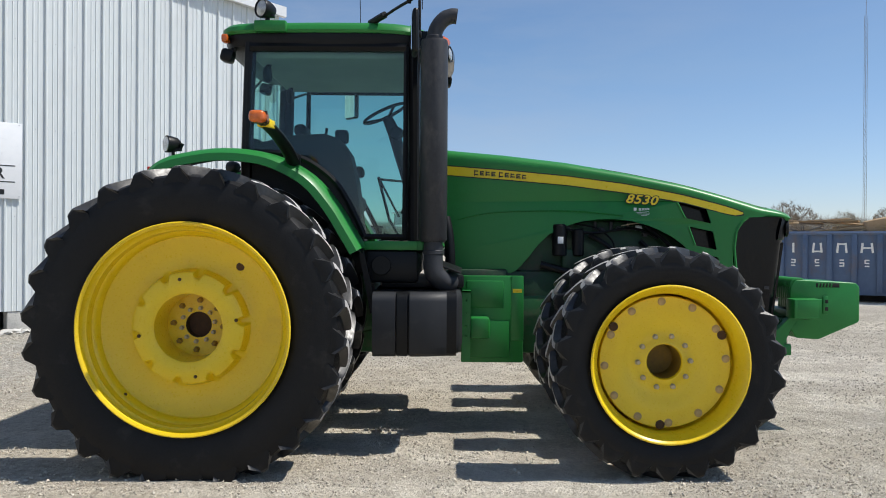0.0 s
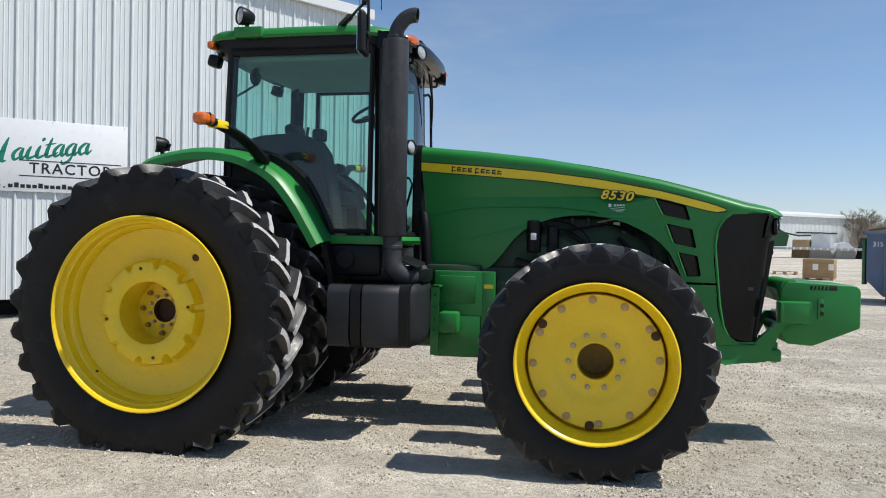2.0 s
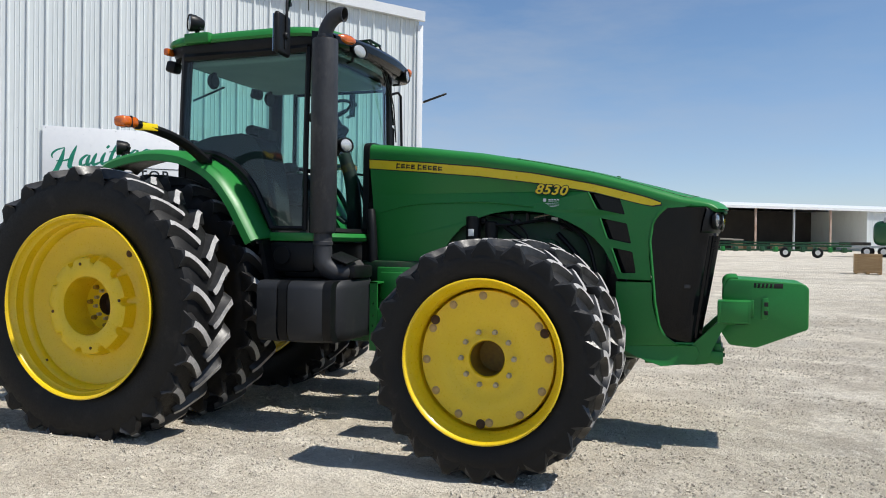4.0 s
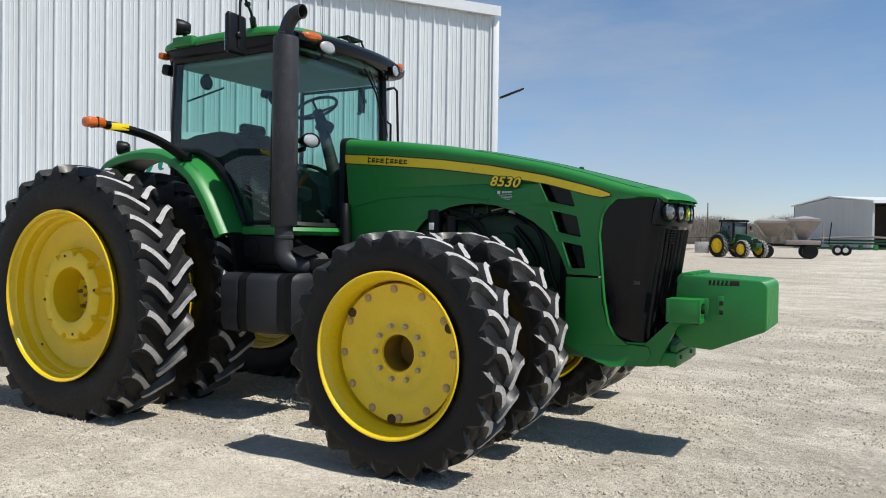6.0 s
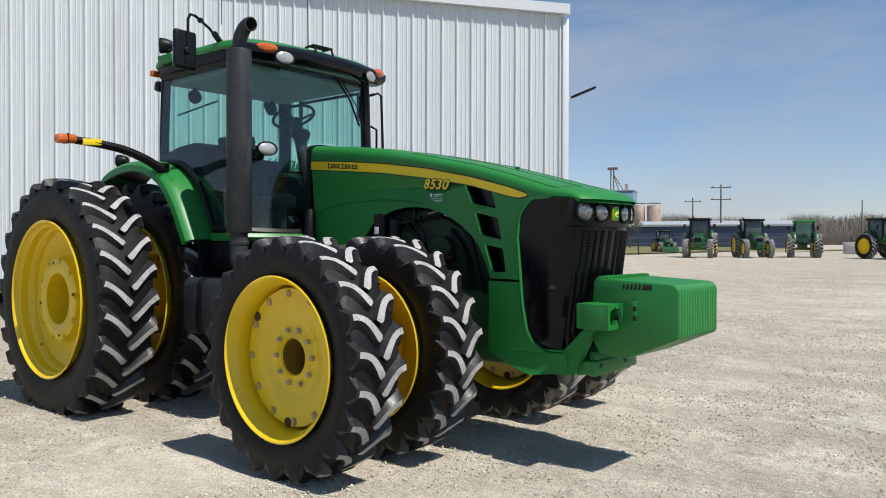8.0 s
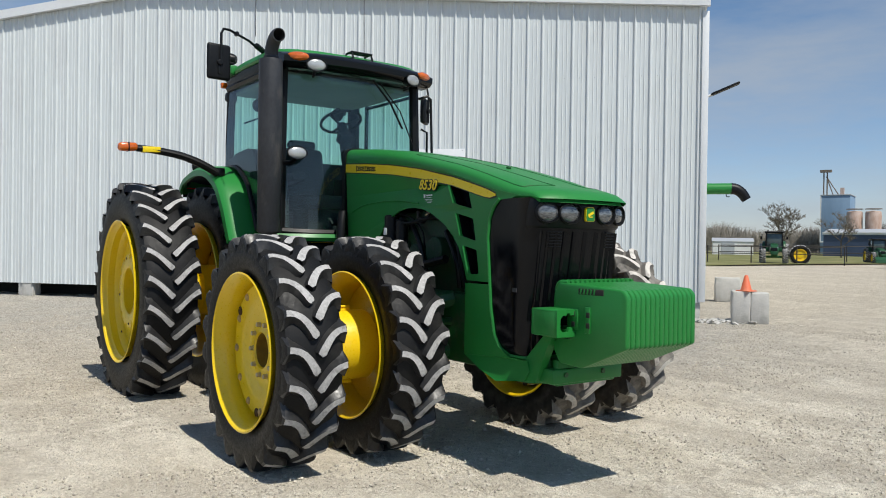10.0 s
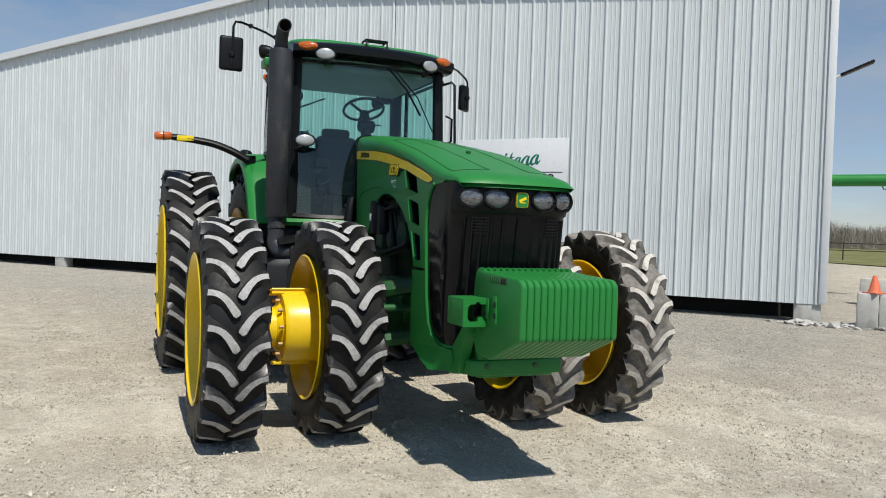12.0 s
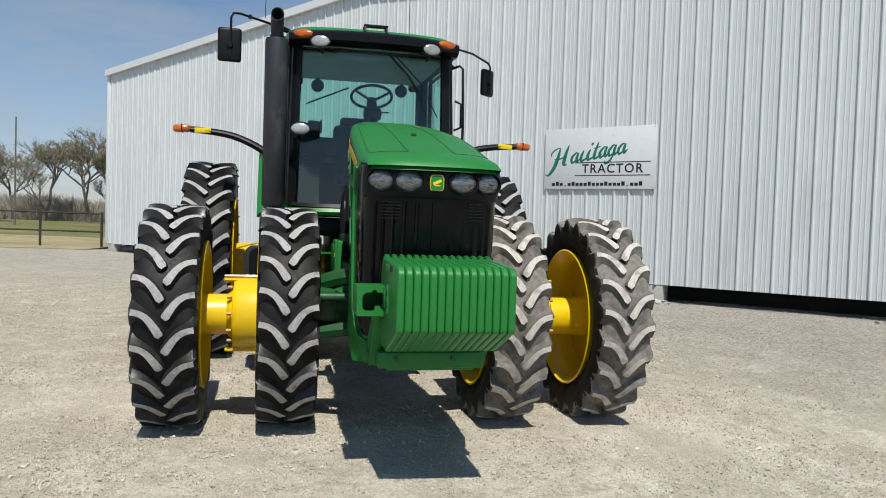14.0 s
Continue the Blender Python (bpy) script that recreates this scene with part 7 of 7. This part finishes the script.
def hopper(x0, x1, z0, z1, inset):
    bm = bmesh.new()
    loops = []
    for z, q in ((z0, inset), (z1 - 0.15, 0.0), (z1, 0.02)):
        loops.append([(x0 + q, -1.2 + q, z), (x1 - q, -1.2 + q, z), (x1 - q, 1.2 - q, z), (x0 + q, 1.2 - q, z)])
    return rings(bm, loops, True, True)


h1 = part("hopper", hopper(-2.2, 0.0, 1.55, 2.70, 0.7), STAINLESS, sp, "stained stainless hopper")
part("hopper_cover", Prism([(-2.2, 2.69), (-1.1, 2.90), (0.0, 2.69)], -1.15, 1.15), WHITE_P, h1, "pale domed cover")
h2 = part("hopper", hopper(-0.1, 2.1, 1.35, 2.85, 0.85), STAINLESS, sp, "stained stainless hopper")
part("hopper_cover", Prism([(-0.1, 2.84), (1.0, 3.05), (2.1, 2.84)], -1.15, 1.15), WHITE_P, h2, "pale domed cover")
part("apron", Box((0.9, -0.4, 1.15), (2.3, 1.8, 0.32), bev=0.05), STAINLESS, sp, "white side apron")
for x in (-1.5, 1.4):
    for y in (-1.0, 1.0):
        part("wheel", Cyl((x, y, 0.52), 0.52, 0.4, "y", 20, 0.05), RUBBER, sp)
for x in (0.3, 2.2):
    part("hopper_leg", Tube([(x, -1.0, 1.0), (x, -1.1, 2.6)], 0.05, 6), STAINLESS, sp)
part("ladder", Tube([(2.6, -0.9, 1.0), (2.75, -1.0, 2.6)], 0.04, 6), BLACK, sp)

# folded planter
pl = thing("folded_implement", "long green folded planter frame with transport wheels", "implement", at_yard(6.0, 75.5, 2))
for z, y in ((1.05, 0), (1.30, 0.6), (0.65, -0.3)):
    part("beam", Box((0, y, z), (15.5, 0.16, 0.16), bev=0.02), FAR_GREEN, pl)
for k in range(14):
    part("row_unit", Box((-7.2 + k * 1.1, -0.35, 0.72), (0.34, 0.6, 0.45), (0, 0, 8 * (k % 3)), 0.06), FAR_GREEN if k % 4 else GREEN, pl)
for x in (-5.6, -5.0, 2.4, 5.0):
    part("wheel", Cyl((x, -0.5, 0.46), 0.46, 0.28, "y", 18, 0.05), RUBBER, pl)
    part("hub", Cyl((x, -0.65, 0.46), 0.22, 0.06, "y", 14), WHITE_P, pl, "pale wheel hub")
part("hose_bundle", Tube([(-7.0, 0.4, 1.45), (-4, 0.5, 1.62), (-1, 0.4, 1.50)], 0.10, 6, None, 4), BRUSH, pl)

# long open-fronted shed
SHD = Matrix.Translation((2.4, 110.8, rise(2.4, 110.8))) @ pose(0, 0, 0, 0, 0, math.degrees(math.atan2(0.585, 0.81)))
shed = thing("machine_shed", "long pale metal machine shed with open dark bay", "building", SHD)
EV, PK, WD = 6.05, 6.9, 17.4
part("end_wall", plate(bmesh.new(), [(0, 0), (WD, 0), (WD, EV), (WD / 2, PK), (0, EV)], [], lambda u, v, w: (w, u, v), 0.2), GREY_SHED, shed, "grey sheet end wall")
part("back_wall", Box((26, WD, EV / 2), (52, 0.2, EV)), DARK_IN, shed)
part("front_wall", Box((38.5, 0.1, EV / 2), (26, 0.2, EV)), SHEET_W, shed, "white ribbed front wall")
bm = bmesh.new()
for k in range(85):
    box(bm, (25.7 + k * 0.305, -0.015, EV / 2), (0.06, 0.04, EV))
part("wall_ribs", bm, SHEET_W, shed)
part("bay_side", Box((25.4, 6, EV / 2), (0.2, 12, EV)), SHEET_W, shed)
part("bay_back", Box((13, 11, EV / 2), (25, 0.2, EV)), DARK_IN, shed, "dark bay interior")
part("roof", plate(bmesh.new(), [(-0.4, EV), (WD / 2, PK + 0.1), (WD + 0.4, EV), (WD + 0.4, EV + 0.15), (WD / 2, PK + 0.25), (-0.4, EV + 0.15)], [], lambda u, v, w: (w - 0.3, u, v), 52.6), TRIM_W, shed, "pale metal roof")
part("eave_trim", Box((26, -0.42, EV - 0.05), (52.4, 0.12, 0.34)), TRIM_W, shed, "white eave trim")
for k, x in enumerate((0.2, 6.5, 12.8, 19.0)):
    part("post", Box((x, 0.1, EV / 2), (0.22, 0.22, EV)), RUST if k % 2 else GREY_SHED, shed, "steel bay post")
for k in range(9):
    random.seed(40 + k)
    solid("stored_goods", Box((0, 0, 0.5), (random.uniform(.9, 1.8), 1.0, random.uniform(0.7, 1.3)), bev=0.03), (WOOD, CARD, FAR_GREEN)[k % 3], "stacked stored boxes inside dark shed bay", "boxes", "stored boxes", at=SHD @ pose(5.5 + k * 2.2, 3.5 + random.uniform(-1, 2), 0, 0, 0, random.uniform(-20, 20)))
part("door_frame", Box((44, -0.03, 1.6), (4.5, 0.06, 3.2)), GREY_SHED, shed, "grey door panel")
part("door_top", Box((43, -0.05, 3.3), (9.5, 0.1, 0.2)), DARK_GAP, shed)

# low-loader trailer with a green machine, and clutter
tr = thing("flatbed_trailer", "long low flatbed trailer carrying a green machine", "trailer", at_yard(20.5, 83.5, -13))
part("deck", Box((0, 0, 0.95), (13.5, 2.5, 0.22), bev=0.03), GREY_SHED, tr)
part("gooseneck", Box((-5.3, 0, 1.25), (2.6, 2.4, 0.3), bev=0.03), PIPE_K, tr)
for x in (-4.2, -2.8, -1.6):
    for y in (-1.05, 1.05):
        part("wheel", Cyl((x, y, 0.52), 0.52, 0.4, "y", 18, 0.06), RUBBER, tr)
        part("hub", Cyl((x, y * 1.2, 0.52), 0.26, 0.05, "y", 14), WHITE_P, tr)
for k in range(11):
    part("side_stake", Box((0.2 + k * 0.6, -1.28, 0.95), (0.16, 0.08, 0.3)), WHITE_P, tr)
gm = thing("baler", "rounded green farm machine standing on a trailer", "machine", at_yard(18.4, 83.6, -13) @ pose(0, 0, 1.06))
part("drum", Box((-0.3, 0, 1.20), (2.7, 2.2, 2.35), bev=0.65, seg=4), FAR_GREEN, gm)
part("front_body", Prism([(0.6, 0.05), (2.2, 0.1), (2.4, 1.2), (1.4, 1.9), (0.4, 2.2)], -1.0, 1.0), FAR_GREEN, gm)
part("hood_box", Box((0.2, 0, 2.45), (2.0, 1.8, 0.5), bev=0.08), GREY_SHED, gm)
part("arm", Tube([(1.8, -0.6, 1.5), (3.2, -0.6, 1.15), (4.4, -0.6, 1.2)], 0.09, 6), FAR_GREEN, gm)
for k, (x, y, mt) in enumerate(((24.0, 84.6, WHITE_P), (26.0, 84.0, WHITE_P), (28.3, 83.0, PIPE_K), (30.5, 82.0, PIPE_K), (22.4, 84.8, WOOD))):
    h = (2.5, 1.6, 2.2, 2.3, 1.9)[k]
    bm = Prism([(-1.1, 0), (1.1, 0), (0.9, h * 0.6), (0.2, h), (-0.5, h * 0.95)], -0.8, 0.8)
    solid("parked_implement", bm, mt, "parked implement body in front of the shed", "implement", "yard implements", at=at_yard(x, y, -13 + 20 * k) @ pose(0, 0, 0))

# blue elevator buildings, silos, small white barn
bl = thing("blue_elevator", "tall blue-grey sheet metal elevator building", "building", at_yard(-58.9, 126.8, 20))
part("body", Box((0, 3.0, 4.75), (4.3, 6.0, 9.5), bev=0.03), BLUE_SHED, bl)
part("trim", Box((-2.15, -0.02, 5.7), (0.16, 0.1, 7.4)), WHITE_P, bl)
part("trim", Box((0, -0.02, 2.0), (4.4, 0.1, 0.2)), WHITE_P, bl)
part("roof_edge", Box((0, 3.0, 9.55), (4.5, 6.2, 0.12)), GREY_SHED, bl)
part("roof_vent", Box((0.7, 2, 10.2), (0.55, 0.6, 1.2)), RUST, bl)
for dx in (-1.9, -1.4):
    part("leg", Tube([(dx, 1, 9.5), (dx, 1, 13.4)], 0.11, 6), POLE, bl, "grey elevator leg")
for dx in (-0.5, 0.3):
    part("spout", Tube([(-1.5, 1, 12.6), (dx, 1, 9.6)], 0.09, 6), POLE, bl, "sloping grain spout")
part("head_box", Box((-1.6, 1, 13.5), (1.7, 0.8, 0.4)), POLE, bl)
lb = thing("blue_shed", "long low deep blue shed with white eave", "building", at_yard(-36.0, 106.0, 15))
part("wall", Box((0, 0, 1.5), (23, 6, 3.0)), BLUE_DK, lb)
part("eave", Box((0, -3.05, 2.95), (23.2, 0.2, 0.3)), WHITE_P, lb)
part("roof", plate(bmesh.new(), [(-3.2, 3.0), (0, 3.6), (3.2, 3.0)], [], lambda u, v, w: (w - 11.6, u, v), 23.2), GREY_SHED, lb)
for k in range(2):
    sx, sy = -48.3 + 2.1 * k, 111.8 + 0.9 * k
    sl = thing("silo", "rust-streaked steel silo behind a blue shed", "silo", at_yard(sx, sy, 0), "steel silos")
    bm = bmesh.new()
    lathe(bm, [(1.0, 0), (1.0, 6.0), (0.9, 6.15), (0.0, 6.3)], 24, axis="z")
    part("tank", bm, RUST, sl)
    part("top_rail", Tube([(1.05 * math.cos(a * math.pi / 6), 1.05 * math.sin(a * math.pi / 6), 6.5) for a in range(13)], 0.05, 5), POLE, sl)
wb = thing("white_barn", "small white barn far behind the fence", "building", at_yard(-55.94, 94.89, 36))
part("wall", Box((0, 0, 0.9), (5.0, 5, 1.8)), WHITE_P, wb)
part("door", Box((-0.6, -2.52, 0.9), (1.6, 0.06, 1.6)), GREY_SHED, wb)
part("roof", plate(bmesh.new(), [(-2.6, 1.8), (0, 2.3), (2.6, 1.8)], [], lambda u, v, w: (w - 2.6, u, v), 5.2), GREY_SHED, wb)

# poles and the mast
def pole(x, y, h, arms, label, r=0.14):
    p = thing("utility_pole", label, "pole", at_yard(x, y, 20), "utility poles")
    part("shaft", Tube([(0, 0, -0.2), (0, 0, h)], r, 8, r * 0.6), POLE, p)
    for z in arms:
        part("crossarm", Box((0, 0, z), (2.6, 0.12, 0.12)), POLE, p)
        for dx in (-1.1, 1.1):
            part("insulator", Cyl((dx, 0, z + 0.14), 0.05, 0.16, n=8), POLE, p)


pole(-33.1, 105.0, 8.4, (8.0, 6.4), "wooden utility pole with two crossarms")
pole(-44.0, 122.2, 7.6, (7.0,), "slim wooden utility pole far behind")
pole(-15.1, 99.8, 5.6, (), "bare wooden pole behind parked tractors", 0.10)
pole(-50.5, -11.2, 7.4, (), "bare wooden pole among trees", 0.07)
mast = thing("radio_mast", "tall thin lattice radio mast on the horizon", "mast", at_yard(85.8, 158.2, 0))
bm = bmesh.new()
for a in range(3):
    cx, cy = 0.35 * math.cos(a * 2.094), 0.35 * math.sin(a * 2.094)
    tube(bm, [(cx, cy, 0), (cx, cy, 48)], 0.03, 4)
for k in range(48):
    for a in range(3):
        p = [0.35 * math.cos(a * 2.094), 0.35 * math.sin(a * 2.094), k]
        q = [0.35 * math.cos((a + 1) * 2.094), 0.35 * math.sin((a + 1) * 2.094), k + 1]
        tube(bm, [p, q], 0.015, 3)
part("lattice", bm, POLE, mast)
part("whip", Tube([(0, 0, 48), (0, 0, 52)], 0.05, 4), POLE, mast)

# stacked blocks by the far fence
for k in range(3):
    x = -10.8 + 1.3 * k
    solid("block_stack", Box((0, 0, 0.5), (1.2, 1.0, 1.0 - 0.15 * k), bev=0.04), CONC, "stack of pale blocks by the far fence", "blocks", "block stacks", at=at_yard(x, 75.3, 5))


# trees
def tree_meshes(seed, h, spread, buds):
    rnd = random.Random(seed)
    tb = bmesh.new()
    tv, tf, bv, bf = [], [], [], []

    def twig(p, d, ln):
        side = d.cross(Vector((rnd.random(), rnd.random(), rnd.random()))).normalized() * 0.013
        q = p + d * ln
        i = len(tv)
        tv.extend((p - side, p + side, q + side * 0.3))
        tf.append((i, i + 1, i + 2))
        for _ in range(buds):
            c = p.lerp(q, rnd.uniform(0.3, 1.0))
            e1 = Vector((rnd.uniform(-1, 1), rnd.uniform(-1, 1), rnd.uniform(-1, 1))) * 0.062
            e2 = Vector((rnd.uniform(-1, 1), rnd.uniform(-1, 1), rnd.uniform(-1, 1))) * 0.062
            j = len(bv)
            bv.extend((c, c + e1, c + e1 + e2, c + e2))
            bf.append((j, j + 1, j + 2, j + 3))

    def grow(p, d, ln, r, lev):
        pts = [p]
        for k in range(3):
            d = (d + Vector((rnd.uniform(-.22, .22), rnd.uniform(-.22, .22), rnd.uniform(-.02, .20)))).normalized()
            pts.append(pts[-1] + d * ln / 3)
        if lev <= 3:
            tube(tb, pts, r, 6 if lev < 2 else 4, r * 0.6)
        if lev == 4:
            for k in range(20 if buds == 0 else 19):
                q = pts[rnd.randrange(0, 3)].lerp(pts[-1], rnd.random())
                twig(q, (d + Vector((rnd.uniform(-.9, .9), rnd.uniform(-.9, .9), rnd.uniform(-.5, .8)))).normalized(), ln * rnd.uniform(0.5, 1.0))
            twig(p, (pts[-1] - p).normalized(), ln)
            return
        n = (4, 4, 4, 4)[lev]
        for k in range(n):
            a = 2 * math.pi * (k + rnd.random()) / n
            tilt = rnd.uniform(0.45, 0.95) * spread
            side = Vector((math.cos(a), math.sin(a), 0))
            nd = (d * math.cos(tilt) + side * math.sin(tilt)).normalized()
            base = pts[-1] if k < 2 or lev == 0 and k % 2 else pts[rnd.choice((1, 2))].lerp(pts[2], rnd.random())
            grow(base, nd, ln * rnd.uniform(0.58, 0.78), r * 0.55, lev + 1)

    grow(Vector((0, 0, -0.2)), Vector((rnd.uniform(-.05, .05), 0, 1)), h * 0.34, h * 0.019, 0)
    mt = mesh_of("trunk", tb, BARK)
    mc = bpy.data.meshes.new("crown")
    off = len(tv)
    mc.from_pydata(tv + bv, [], tf + [tuple(i + off for i in f) for f in bf])
    mc.materials.append(TWIG)
    mc.materials.append(BUDS)
    mc.polygons.foreach_set("material_index", [0] * len(tf) + [1] * len(bf))
    mc.update()
    return mt, mc


TREES = [tree_meshes(11, 10, 0.95, 1), tree_meshes(23, 10, 0.8, 2), tree_meshes(37, 10, 1.1, 0)]


def tree(kind, x, y, h, rz, label):
    t = thing("tree", label, "tree", at_yard(x, y, rz, h / 10), "yard trees")
    part("trunk", TREES[kind][0], None, t)
    part("crown", TREES[kind][1], None, t, "fine bare twigs with spring buds")


BUDDING = "tall budding deciduous tree behind the pasture"
random.seed(3)
for k in range(16):
    a = radians(188.5 + 2.0 * k + random.uniform(-.7, .7))
    d = random.uniform(70, 92)
    tree(k % 2, 7 + d * math.cos(a), 6 + d * math.sin(a), random.uniform(8.3, 10.3), random.uniform(0, 360), BUDDING)
tree(2, -43.3, 86.5, 7.4, 40, "broad bare spreading tree behind the fence")
tree(2, -38.0, 88.5, 6.0, 140, "broad bare spreading tree behind the fence")
tree(2, 37.5, 81.8, 7.0, 10, "bare spreading tree behind the dumpster")
tree(0, 47.0, 90.0, 6.5, 60, "bare spreading tree behind the dumpster")
tree(2, 53.0, 92.0, 7.5, 200, "bare spreading tree behind the dumpster")
tree(0, 45.0, 140.0, 9.0, 20, "bare tree behind the white shed end")


def thicket(name, label, a, b, n, h0, h1, depth, seed, material):
    """A far belt of bare brush: many thin stems and twigs joined."""
    rnd = random.Random(seed)
    A, B = Vector((*a, 0)), Vector((*b, 0))
    nr = (B - A).normalized().cross(Vector((0, 0, 1)))
    vs, fs = [], []
    for k in range(n):
        t = rnd.random()
        p = A.lerp(B, t) + nr * rnd.uniform(0, depth)
        p.z = rise(p.x, p.y) - 0.2
        big = 0.55 + 0.45 * (0.5 + 0.5 * noise.noise((t * 9 + seed, seed, 0)))
        h = rnd.uniform(h0, h1) * big
        for j in range(26):
            u = Vector((rnd.uniform(-1, 1), rnd.uniform(-1, 1), 0))
            z0 = 0 if j < 4 else rnd.uniform(0.15, 0.7) * h
            s_ = p + Vector((u.x * 0.2, u.y * 0.2, z0))
            e = s_ + Vector((u.x * h * 0.22, u.y * h * 0.22, (h - z0) * rnd.uniform(0.35, 1.0)))
            w = nr.cross(Vector((0, 0, 1))) * (0.03 if j < 4 else 0.036)
            i = len(vs)
            vs.extend((s_ - w, s_ + w, e + w * 0.4))
            fs.append((i, i + 1, i + 2))
    me = bpy.data.meshes.new(name)
    me.from_pydata(vs, [], fs)
    me.materials.append(material)
    return tagged(new(name, me), label, "thicket", kind="stuff")


thicket("far_thicket", "belt of bare brown brush and saplings", (-75, -62), (-92, 22), 3600, 1.7, 4.0, 12, 4, BRUSH)
thicket("far_treeline", "far belt of bare trees on horizon", (-62, 150), (6, 168), 2400, 4.6, 7.6, 14, 8, BRUSH)
thicket("far_treeline", "far belt of bare trees on horizon", (-120, 108), (-62, 150), 1300, 4.0, 7.0, 14, 15, BRUSH)
thicket("far_treeline", "far belt of bare trees on horizon", (48, 150), (125, 118), 1300, 5.5, 9.5, 14, 16, BRUSH)

# loose stones strewn over the yard
def stones():
    rnd = random.Random(2)
    base = [Vector(v) for v in ((1, 0, 0), (-1, 0, 0), (0, 1, 0), (0, -1, 0), (0, 0, 1), (0, 0, -1))]
    tri = ((0, 2, 4), (2, 1, 4), (1, 3, 4), (3, 0, 4), (2, 0, 5), (1, 2, 5), (3, 1, 5), (0, 3, 5))
    vs, fs = [], []
    n = 0
    while n < 190000:
        a, r = rnd.uniform(0, 2 * math.pi), 14 * rnd.random() ** 0.62
        x, y = 2.6 + r * math.cos(a), 4.4 + r * math.sin(a)
        if noise.noise((x * 0.7, y * 0.7, 11)) + 0.6 * noise.noise((x * 2.6, y * 2.6, 4)) + 0.30 * rnd.random() < 0.06 or abs(y - 0.152 * x - 3.95) < 0.16 and rnd.random() < 0.8:
            continue
        n += 1
        s_ = 0.0032 + 0.012 * rnd.random() ** 3.2 + (0.014 if rnd.random() < 0.0025 else 0)
        q = Euler((rnd.random() * 6, rnd.random() * 6, rnd.random() * 6)).to_matrix()
        sc = Vector((s_ * rnd.uniform(0.8, 1.5), s_ * rnd.uniform(0.7, 1.2), s_ * rnd.uniform(0.5, 0.9)))
        z = rise(x, y) + relief(x, y) + s_ * 0.25
        i = len(vs)
        for b in base:
            v = q @ Vector((b.x * sc.x, b.y * sc.y, b.z * sc.z)) * rnd.uniform(0.8, 1.15)
            vs.append((x + v.x, y + v.y, z + v.z * 0.8))
        fs.extend(tuple(i + k for k in t) for t in tri)
    me = bpy.data.meshes.new("loose_gravel")
    me.from_pydata(vs, [], fs)
    me.materials.append(STONES)
    return tagged(new("loose_gravel", me), "loose pale limestone chips strewn over the yard", "gravel", kind="stuff")


stones()
